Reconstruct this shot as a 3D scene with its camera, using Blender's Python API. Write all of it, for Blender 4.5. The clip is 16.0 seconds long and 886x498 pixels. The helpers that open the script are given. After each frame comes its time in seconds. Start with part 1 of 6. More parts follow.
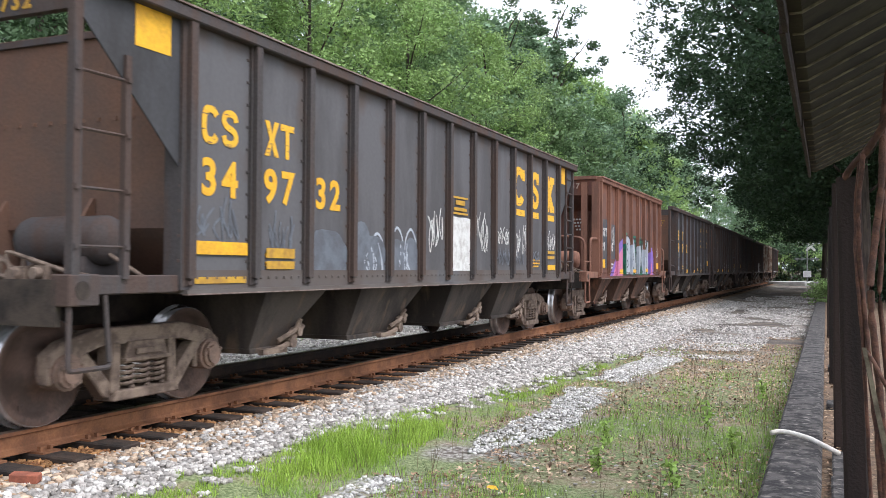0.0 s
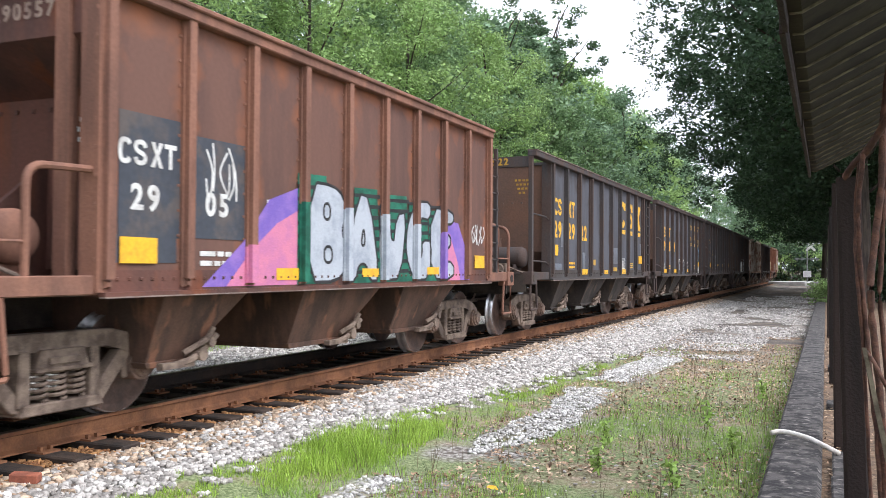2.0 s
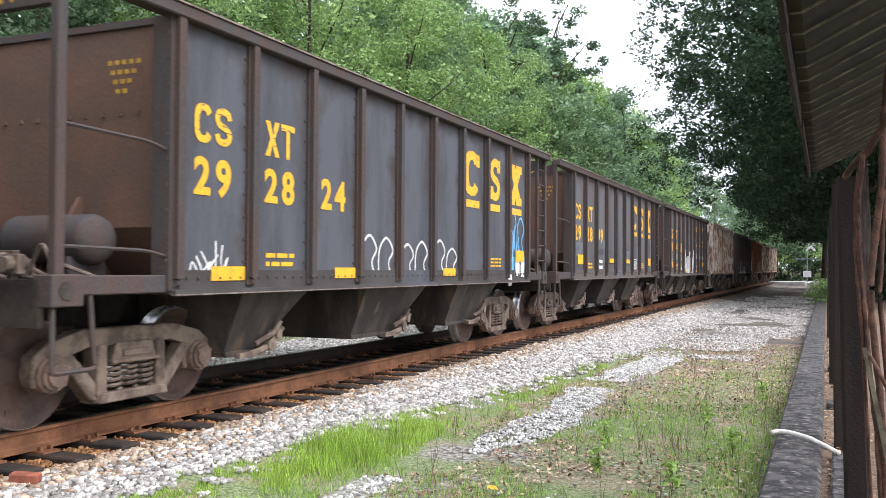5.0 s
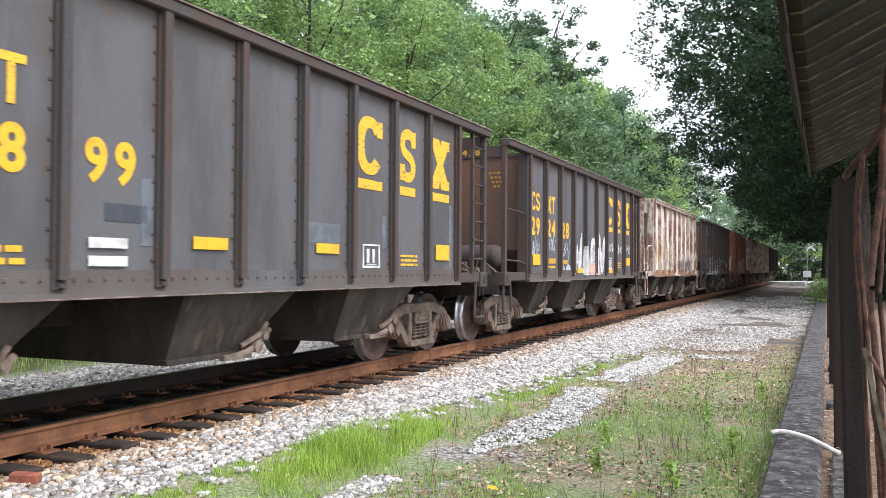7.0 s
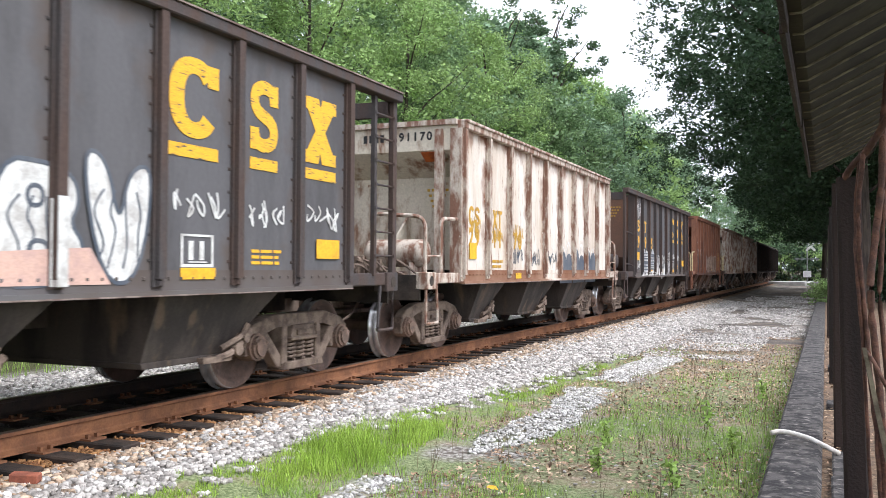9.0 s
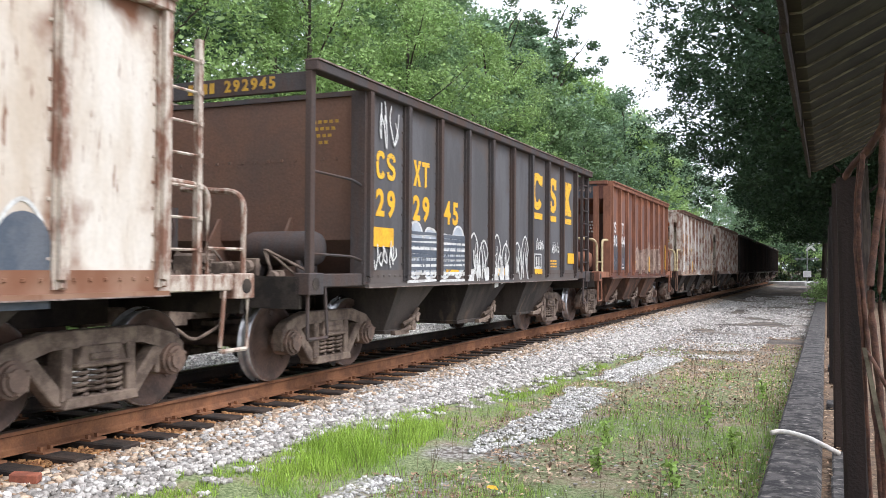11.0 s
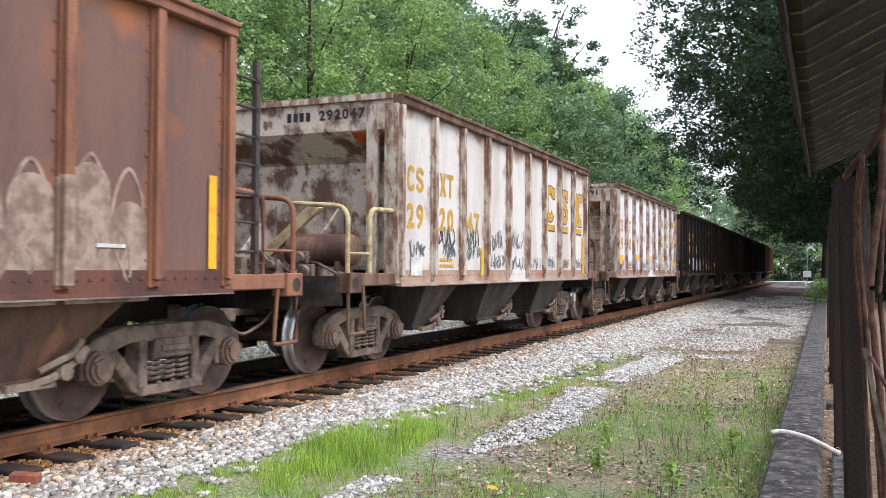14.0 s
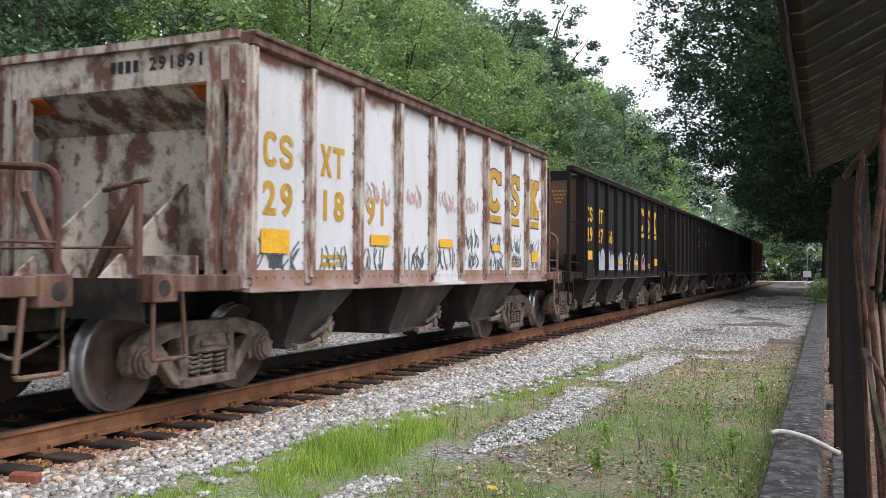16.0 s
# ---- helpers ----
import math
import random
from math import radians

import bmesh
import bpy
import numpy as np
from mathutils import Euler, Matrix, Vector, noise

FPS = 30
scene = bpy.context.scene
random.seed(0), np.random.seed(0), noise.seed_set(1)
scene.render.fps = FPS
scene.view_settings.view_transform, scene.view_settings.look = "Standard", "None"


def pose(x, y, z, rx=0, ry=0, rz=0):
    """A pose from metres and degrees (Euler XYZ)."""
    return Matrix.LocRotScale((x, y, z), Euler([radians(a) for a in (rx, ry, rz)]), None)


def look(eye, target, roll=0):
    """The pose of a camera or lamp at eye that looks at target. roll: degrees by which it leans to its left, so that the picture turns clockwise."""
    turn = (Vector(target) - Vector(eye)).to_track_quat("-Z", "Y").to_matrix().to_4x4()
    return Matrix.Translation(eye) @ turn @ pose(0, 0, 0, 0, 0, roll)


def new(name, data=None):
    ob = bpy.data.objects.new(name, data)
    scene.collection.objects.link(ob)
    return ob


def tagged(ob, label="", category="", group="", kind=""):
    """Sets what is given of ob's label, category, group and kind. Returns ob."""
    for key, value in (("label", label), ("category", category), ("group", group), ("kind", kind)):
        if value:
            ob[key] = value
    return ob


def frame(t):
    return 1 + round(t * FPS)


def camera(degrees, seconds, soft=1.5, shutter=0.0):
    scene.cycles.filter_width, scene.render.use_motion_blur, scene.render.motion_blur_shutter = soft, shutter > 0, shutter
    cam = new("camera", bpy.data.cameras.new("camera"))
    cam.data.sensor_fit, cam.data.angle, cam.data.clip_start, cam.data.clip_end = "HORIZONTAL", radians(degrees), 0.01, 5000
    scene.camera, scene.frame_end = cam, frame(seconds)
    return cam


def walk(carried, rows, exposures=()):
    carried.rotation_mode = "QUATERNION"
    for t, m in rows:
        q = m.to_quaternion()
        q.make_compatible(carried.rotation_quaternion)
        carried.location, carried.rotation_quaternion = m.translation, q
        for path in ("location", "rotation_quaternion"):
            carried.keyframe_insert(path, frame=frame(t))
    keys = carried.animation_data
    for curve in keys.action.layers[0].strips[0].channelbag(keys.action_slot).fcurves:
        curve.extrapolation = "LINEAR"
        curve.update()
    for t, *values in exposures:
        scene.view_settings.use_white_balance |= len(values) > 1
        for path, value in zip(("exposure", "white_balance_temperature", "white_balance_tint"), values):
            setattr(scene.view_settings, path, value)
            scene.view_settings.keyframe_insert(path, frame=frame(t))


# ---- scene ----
# ---- camera: stands still on the old depot platform ----
cam = camera(53.37, 16.0, soft=0.85, shutter=0.12)
EYE = Vector((6.70, 0.0, 1.285))
CAM_POSE = look(EYE, EYE + Vector((-0.3985, 0.9171, 0.0212)) * 10, 0.35)
walk(cam, [(0.0, CAM_POSE), (16.0, CAM_POSE)], exposures=[(t, ev, 6220.0, 13.0) for t, ev in ((0.0, 0.80), (1.0, 0.90), (2.0, 0.98), (4.0, 1.05), (7.0, 1.09), (9.0, 1.0), (11.5, 0.87), (12.5, 0.91), (13.5, 0.92), (14.5, 0.68), (16.0, 0.46))])

# ---- light: bright overcast sky, soft high sun ----
SUN_EL, SUN_AZ = radians(54), radians(98)
world = bpy.data.worlds.new("overcast_sky")
scene.world = world
world.use_nodes = True
wn, wl = world.node_tree.nodes, world.node_tree.links
wn.clear()
sky = wn.new("ShaderNodeTexSky")
sky.sky_type = "NISHITA"
sky.sun_disc = False
sky.sun_elevation, sky.sun_rotation = SUN_EL, SUN_AZ
sky.dust_density, sky.air_density = 3.0, 1.0
hsv = wn.new("ShaderNodeHueSaturation")
hsv.inputs["Saturation"].default_value = 0.25
cloud = wn.new("ShaderNodeMixRGB")
cloud.inputs[0].default_value = 0.6
cloud.inputs[2].default_value = (9.7, 10.25, 11.1, 1)
bg = wn.new("ShaderNodeBackground")
bg.inputs[1].default_value = 0.125
wo = wn.new("ShaderNodeOutputWorld")
wl.new(sky.outputs[0], hsv.inputs["Color"])
wl.new(hsv.outputs[0], cloud.inputs[1])
wl.new(cloud.outputs[0], bg.inputs[0])
wl.new(bg.outputs[0], wo.inputs[0])
sun = new("sun", bpy.data.lights.new("sun", "SUN"))
sun.data.energy, sun.data.angle, sun.data.color = 1.5, radians(30), (1.0, 0.975, 0.94)
sun.matrix_world = look((0, 0, 0), (-math.sin(SUN_AZ) * math.cos(SUN_EL), -math.cos(SUN_AZ) * math.cos(SUN_EL), -math.sin(SUN_EL)))


# ---- materials ----
def mat(name, base, second=None, scale=6.0, rough=0.75, metal=0.0, bump=0.3, fine=60.0, streak=0.0, amount=0.5, third=None, vary=0.0, spec=0.3, edge=0.08, squash=None, grainy=0.28):
    """Two-scale weathered surface: base broken by patches of second (stretched upright by streak), fine grain and relief."""
    m = bpy.data.materials.new(name)
    m.use_nodes = True
    n, l = m.node_tree.nodes, m.node_tree.links
    b = n["Principled BSDF"]
    b.inputs["Roughness"].default_value, b.inputs["Metallic"].default_value = rough, metal
    b.inputs["Specular IOR Level"].default_value = spec
    co = n.new("ShaderNodeTexCoord")
    mp = n.new("ShaderNodeMapping")
    mp.inputs["Scale"].default_value = squash or (1, 1, 1.0 / (1.0 + streak))
    oi = n.new("ShaderNodeObjectInfo")
    off = n.new("ShaderNodeVectorMath")
    off.operation = "MULTIPLY_ADD"
    off.inputs[1].default_value = (37.0, 53.0, 0.0)
    l.new(oi.outputs["Random"], off.inputs[0])
    l.new(co.outputs["Object"], off.inputs[2])
    l.new(off.outputs[0], mp.inputs[0])
    big = n.new("ShaderNodeTexNoise")
    big.inputs["Scale"].default_value, big.inputs["Detail"].default_value, big.inputs["Roughness"].default_value = scale, 8, 0.65
    l.new(mp.outputs[0], big.inputs["Vector"])
    small = n.new("ShaderNodeTexNoise")
    small.inputs["Scale"].default_value, small.inputs["Detail"].default_value = fine, 4
    l.new(mp.outputs[0] if squash else co.outputs["Object"], small.inputs["Vector"])
    ramp = n.new("ShaderNodeMapRange")
    ramp.inputs[1].default_value, ramp.inputs[2].default_value = 0.5 + (0.5 - amount) * 0.45 - edge, 0.5 + (0.5 - amount) * 0.45 + edge
    l.new(big.outputs[0], ramp.inputs[0])
    mix = n.new("ShaderNodeMixRGB")
    mix.inputs[1].default_value = (*base, 1)
    mix.inputs[2].default_value = (*(second or [c * 0.6 for c in base]), 1)
    l.new(ramp.outputs[0], mix.inputs[0])
    out = mix.outputs[0]
    if third:
        rag = n.new("ShaderNodeTexNoise")
        rag.inputs["Scale"].default_value, rag.inputs["Detail"].default_value = scale * 2.3, 6
        l.new(mp.outputs[0], rag.inputs["Vector"])
        r3 = n.new("ShaderNodeMapRange")
        r3.inputs[1].default_value, r3.inputs[2].default_value = 0.58, 0.68
        l.new(rag.outputs[0], r3.inputs[0])
        mx = n.new("ShaderNodeMixRGB")
        mx.inputs[2].default_value = (*third, 1)
        l.new(r3.outputs[0], mx.inputs[0])
        l.new(out, mx.inputs[1])
        out = mx.outputs[0]
    grain = n.new("ShaderNodeMapRange")
    grain.inputs[3].default_value, grain.inputs[4].default_value = 1 - grainy, 1 + grainy
    l.new(small.outputs[0], grain.inputs[0])
    val = grain.outputs[0]
    if vary:
        vr = n.new("ShaderNodeMapRange")
        vr.inputs[3].default_value, vr.inputs[4].default_value = 1 - vary, 1 + vary
        geo = n.new("ShaderNodeNewGeometry")
        l.new(geo.outputs["Random Per Island"], vr.inputs[0])
        mu = n.new("ShaderNodeMath")
        mu.operation = "MULTIPLY"
        l.new(val, mu.inputs[0])
        l.new(vr.outputs[0], mu.inputs[1])
        val = mu.outputs[0]
    sc = n.new("ShaderNodeVectorMath")
    sc.operation = "SCALE"
    l.new(out, sc.inputs[0])
    l.new(val, sc.inputs["Scale"])
    l.new(sc.outputs[0], b.inputs["Base Color"])
    if bump:
        bp = n.new("ShaderNodeBump")
        bp.inputs["Strength"].default_value, bp.inputs["Distance"].default_value = bump, 0.01
        l.new(small.outputs[0], bp.inputs["Height"])
        l.new(bp.outputs[0], b.inputs["Normal"])
    return m


def leaf_mat(name, dark, light):
    m = mat(name, dark, light, scale=0.5, rough=0.55, bump=0, fine=3.0, vary=0.4, spec=0.25, edge=0.2)
    n, l = m.node_tree.nodes, m.node_tree.links
    b = n["Principled BSDF"]
    tr = n.new("ShaderNodeBsdfTranslucent")
    ad = n.new("ShaderNodeMixShader")
    ad.inputs[0].default_value = 0.32
    src = b.inputs["Base Color"].links[0].from_socket
    l.new(src, tr.inputs[0])
    l.new(b.outputs[0], ad.inputs[1])
    l.new(tr.outputs[0], ad.inputs[2])
    l.new(ad.outputs[0], n["Material Output"].inputs[0])
    return m


M = {
    "dark_paint": mat("weathered dark grey paint", (0.050, 0.050, 0.054), (0.030, 0.028, 0.028), 1.2, 0.55, streak=3, amount=0.4, fine=25, bump=0.1),
    "dark_rib": mat("rusty dark rib paint", (0.070, 0.063, 0.063), (0.082, 0.058, 0.050), 3, 0.8, streak=4, fine=40, spec=0.08),
    "end_dark": mat("rust-browned dark end sheet", (0.098, 0.068, 0.056), (0.168, 0.088, 0.058), 0.8, 0.75, amount=0.55, fine=30, edge=0.15),
    "brown_paint": mat("brown oxide paint", (0.13, 0.055, 0.040), (0.075, 0.038, 0.031), 1.3, 0.7, streak=4, third=(0.15, 0.05, 0.024), fine=30),
    "brown_rib": mat("rusted orange rib", (0.27, 0.118, 0.070), (0.155, 0.070, 0.046), 3, 0.8, streak=4, fine=40),
    "brown_dull": mat("dull brown rib paint", (0.235, 0.112, 0.075), (0.15, 0.075, 0.054), 3, 0.8, streak=4, fine=40),
    # darker copy of dark_rib: dirt plus the far cars' shade in one colour
    "black_rib": mat("dirty rib paint blackened for far shade", (0.021, 0.018, 0.017), (0.030, 0.021, 0.018), 3, 0.85, streak=4, fine=40, spec=0.06),
    "white_paint": mat("chalky white paint with rust", (0.56, 0.52, 0.47), (0.40, 0.33, 0.28), 0.9, 0.6, streak=4, third=(0.17, 0.075, 0.045), fine=30),
    "white_rib": mat("white rib eaten by rust", (0.49, 0.425, 0.36), (0.20, 0.105, 0.072), 8, 0.75, streak=2, amount=0.50, fine=40, edge=0.07),
    "tan_paint": mat("rust-streaked cream paint", (0.26, 0.18, 0.12), (0.10, 0.055, 0.036), 1.2, 0.7, streak=6, third=(0.13, 0.055, 0.03), fine=30),
    "tan_rib": mat("rusted cream rib", (0.18, 0.11, 0.075), (0.08, 0.04, 0.028), 4, 0.8, streak=5, fine=40),
    "rusty_white": mat("rusty white paint", (0.45, 0.38, 0.32), (0.20, 0.10, 0.065), 4, 0.75, streak=4, amount=0.5, fine=30),
    "end_white": mat("peeling white paint on rust", (0.34, 0.27, 0.21), (0.085, 0.040, 0.030), 7.0, 0.75, streak=0.8, amount=0.5, third=(0.15, 0.07, 0.048), fine=30, edge=0.05),
    "bay_grey": mat("dusty dark hopper bay", (0.072, 0.058, 0.050), (0.036, 0.030, 0.027), 2.0, 0.85, streak=2, fine=40, third=(0.11, 0.078, 0.055)),
    "bay_brown": mat("rust-brown hopper bay", (0.13, 0.070, 0.048), (0.065, 0.040, 0.030), 2.2, 0.85, streak=2, fine=40, third=(0.21, 0.10, 0.06)),
    "pale_rail": mat("worn cream handrail paint", (0.52, 0.42, 0.24), (0.30, 0.20, 0.11), 6, 0.6, amount=0.4, fine=30),
    "end_pale": mat("scuffed cream end sheet", (0.56, 0.50, 0.41), (0.22, 0.12, 0.075), 4.0, 0.75, streak=1.5, amount=0.32, fine=30, edge=0.08),
    "under": mat("dusty black underframe", (0.022, 0.018, 0.016), (0.058, 0.045, 0.036), 2.5, 0.85, fine=50),
    "truck": mat("dust-caked cast steel", (0.215, 0.160, 0.124), (0.098, 0.070, 0.055), 5, 0.8, fine=60, bump=0.4),
    "wheel": mat("brown wheel steel", (0.125, 0.078, 0.060), (0.075, 0.050, 0.041), 4, 0.7, metal=0.05, fine=40),
    "tread": mat("polished wheel tread", (0.62, 0.62, 0.63), (0.44, 0.43, 0.43), 8, 0.25, metal=0.7, bump=0.05),
    "yellow": mat("yellow lettering paint", (0.74, 0.40, 0.025), (0.62, 0.32, 0.03), 7, 0.6, amount=0.35, fine=30, bump=0.05),
    "yellow_worn": mat("chipped yellow lettering paint", (0.74, 0.41, 0.03), (0.62, 0.33, 0.035), 5, 0.6, amount=0.3, fine=30, bump=0.05, third=(0.085, 0.075, 0.07), squash=(1, 0.8, 5)),
    # skylight caught on the top and sill edges, put into a pale colour
    "lip": mat("pale edge with skylight painted in", (0.24, 0.19, 0.165), (0.13, 0.09, 0.075), 5, 0.8, fine=40),
    "end_rust": mat("dark rust showing through peeling white paint", (0.145, 0.080, 0.058), (0.56, 0.48, 0.40), 2.6, 0.75, streak=0.3, amount=0.54, third=(0.19, 0.105, 0.07), fine=30, edge=0.06),
    "bearing_rust": mat("rusty bearing cap", (0.22, 0.145, 0.112), (0.125, 0.088, 0.070), 6, 0.8, fine=60),
    "ochre": mat("faded yellow lettering paint", (0.50, 0.29, 0.035), (0.36, 0.20, 0.04), 7, 0.6, amount=0.4, fine=30, bump=0.05),
    "white_mark": mat("worn white lettering paint", (0.62, 0.62, 0.60), (0.42, 0.40, 0.38), 6, 0.6, amount=0.4, bump=0.05),
    "silver": mat("silver spray paint", (0.40, 0.43, 0.475), (0.29, 0.32, 0.37), 3, 0.45, amount=0.4, bump=0.05),
    "pink": mat("pink spray paint", (0.56, 0.19, 0.29), (0.46, 0.16, 0.30), 3, 0.6, bump=0.05),
    "purple": mat("violet spray paint", (0.16, 0.10, 0.38), (0.24, 0.14, 0.42), 3, 0.6, bump=0.05),
    "green_spray": mat("green spray paint", (0.02, 0.16, 0.10), (0.01, 0.08, 0.05), 3, 0.6, bump=0.05),
    "black_spray": mat("black spray paint", (0.015, 0.015, 0.017), (0.03, 0.03, 0.03), 3, 0.6, bump=0.05),
    "blue_spray": mat("sky blue spray paint", (0.10, 0.34, 0.60), (0.20, 0.45, 0.70), 3, 0.6, bump=0.05),
    "slate_spray": mat("slate blue spray paint", (0.07, 0.085, 0.11), (0.11, 0.12, 0.14), 3, 0.6, bump=0.05),
    "slate_dark": mat("worn dark slate paint", (0.050, 0.056, 0.070), (0.095, 0.080, 0.075), 3, 0.65, bump=0.05, amount=0.4, fine=20),
    "patch": mat("grey touch-up paint", (0.13, 0.145, 0.17), (0.09, 0.095, 0.11), 4, 0.5, bump=0.05),
    "salmon": mat("salmon spray paint", (0.58, 0.38, 0.31), (0.48, 0.32, 0.28), 3, 0.6, bump=0.05),
    "cream": mat("thin faded cream spray paint", (0.34, 0.25, 0.20), (0.19, 0.125, 0.10), 5, 0.7, bump=0.05, fine=18),
    "pink_faded": mat("faded pink spray paint", (0.56, 0.34, 0.32), (0.50, 0.36, 0.33), 4, 0.7, bump=0.05),
    "orange": mat("orange primer patch", (0.50, 0.12, 0.02), (0.30, 0.07, 0.02), 8, 0.7),
    "rail_side": mat("rusted rail web", (0.235, 0.105, 0.050), (0.15, 0.066, 0.034), 4, 0.8, fine=50),
    # far rail and inner ballast: shade under the train put into their colours
    "rail_shade": mat("rail darkened for the train's shade", (0.030, 0.024, 0.021), (0.05, 0.034, 0.026), 4, 0.9),
    "shade_stone": mat("ballast darkened for the train's shade", (0.030, 0.026, 0.024), (0.018, 0.016, 0.015), 9, 0.95, vary=0.4),
    "rail_head": mat("worn rail head", (0.10, 0.065, 0.05), (0.16, 0.11, 0.085), 3, 0.42, metal=0.6, bump=0.05),
    "tie": mat("creosoted timber", (0.022, 0.018, 0.016), (0.050, 0.034, 0.026), 5, 0.9, fine=70, bump=0.5),
    "stone": mat("pale granite ballast", (0.49, 0.465, 0.435), (0.30, 0.275, 0.25), 6, 0.9, fine=50, vary=0.5),
    "white_stone": mat("white crushed gravel", (0.58, 0.565, 0.54), (0.36, 0.345, 0.32), 7, 0.9, fine=50, vary=0.4),
    "tan_stone": mat("tan-dusted ballast", (0.44, 0.345, 0.255), (0.28, 0.20, 0.14), 7, 0.9, fine=50, vary=0.5),
    "rust_stone": mat("rust-stained ballast", (0.34, 0.18, 0.075), (0.17, 0.075, 0.032), 9, 0.9, fine=60, vary=0.45),
    "concrete": mat("weathered dark concrete", (0.085, 0.078, 0.074), (0.026, 0.024, 0.025), 5.5, 0.92, third=(0.21, 0.19, 0.175), fine=24, bump=1.0, edge=0.05, squash=(1.0, 1.1, 1.0)),
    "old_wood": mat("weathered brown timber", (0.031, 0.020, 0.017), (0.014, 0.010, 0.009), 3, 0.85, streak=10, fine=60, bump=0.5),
    # patchy stain on a near-black tone that carries the shade under the roof
    "soffit": mat("stained soffit sheet darkened for shade", (0.026, 0.0235, 0.0135), (0.010, 0.009, 0.006), 1.6, 0.9, fine=30, bump=0.2, amount=0.45, third=(0.006, 0.0055, 0.0045)),
    "lath": mat("pale lath edge", (0.17, 0.15, 0.105), (0.08, 0.068, 0.048), 5, 0.8),
    "vine": mat("vine bark", (0.115, 0.056, 0.038), (0.058, 0.031, 0.024), 14, 0.85, fine=70, bump=0.6),
    "bark": mat("grey-brown bark", (0.085, 0.066, 0.052), (0.045, 0.036, 0.03), 5, 0.9, streak=3, fine=30, bump=0.6),
    "asphalt": mat("pale worn asphalt", (0.42, 0.41, 0.39), (0.32, 0.31, 0.295), 1.5, 0.9, fine=50),
    "sign_white": mat("white sign paint", (0.75, 0.75, 0.74), (0.62, 0.62, 0.61), 4, 0.5),
    "steel_grey": mat("galvanised steel", (0.32, 0.34, 0.34), (0.22, 0.23, 0.23), 6, 0.45, metal=0.5),
    "pipe": mat("white plastic hose", (0.70, 0.67, 0.62), (0.55, 0.50, 0.44), 8, 0.5),
    "brick": mat("red clay brick", (0.30, 0.10, 0.06), (0.20, 0.07, 0.045), 12, 0.9),
    "grass": leaf_mat("grass blades", (0.22, 0.365, 0.080), (0.37, 0.49, 0.14)),
    "lush_grass": leaf_mat("lush bright grass", (0.235, 0.385, 0.048), (0.39, 0.53, 0.105)),
    "dry_grass": leaf_mat("dry weed stalks", (0.16, 0.13, 0.075), (0.10, 0.085, 0.05)),
    "litter_soil": mat("dirt with rotting leaves", (0.085, 0.058, 0.040), (0.19, 0.125, 0.08), 14, 0.95, fine=60, bump=0.8, third=(0.26, 0.20, 0.14)),
    "litter": mat("fallen brown leaves", (0.40, 0.29, 0.20), (0.22, 0.135, 0.085), 2, 0.85, vary=0.75),
    "leaf_a": leaf_mat("mid green leaves", (0.142, 0.232, 0.108), (0.250, 0.370, 0.168)),
    "leaf_b": leaf_mat("bright green leaves", (0.215, 0.335, 0.115), (0.345, 0.480, 0.180)),
    "leaf_c": leaf_mat("grey green leaves", (0.152, 0.248, 0.150), (0.262, 0.372, 0.220)),
    "leaf_e": leaf_mat("deep green leaves in the dense wood", (0.060, 0.108, 0.058), (0.120, 0.190, 0.092)),
    "leaf_d": leaf_mat("dark oak and shaded bush leaves", (0.032, 0.062, 0.034), (0.076, 0.124, 0.060)),
}


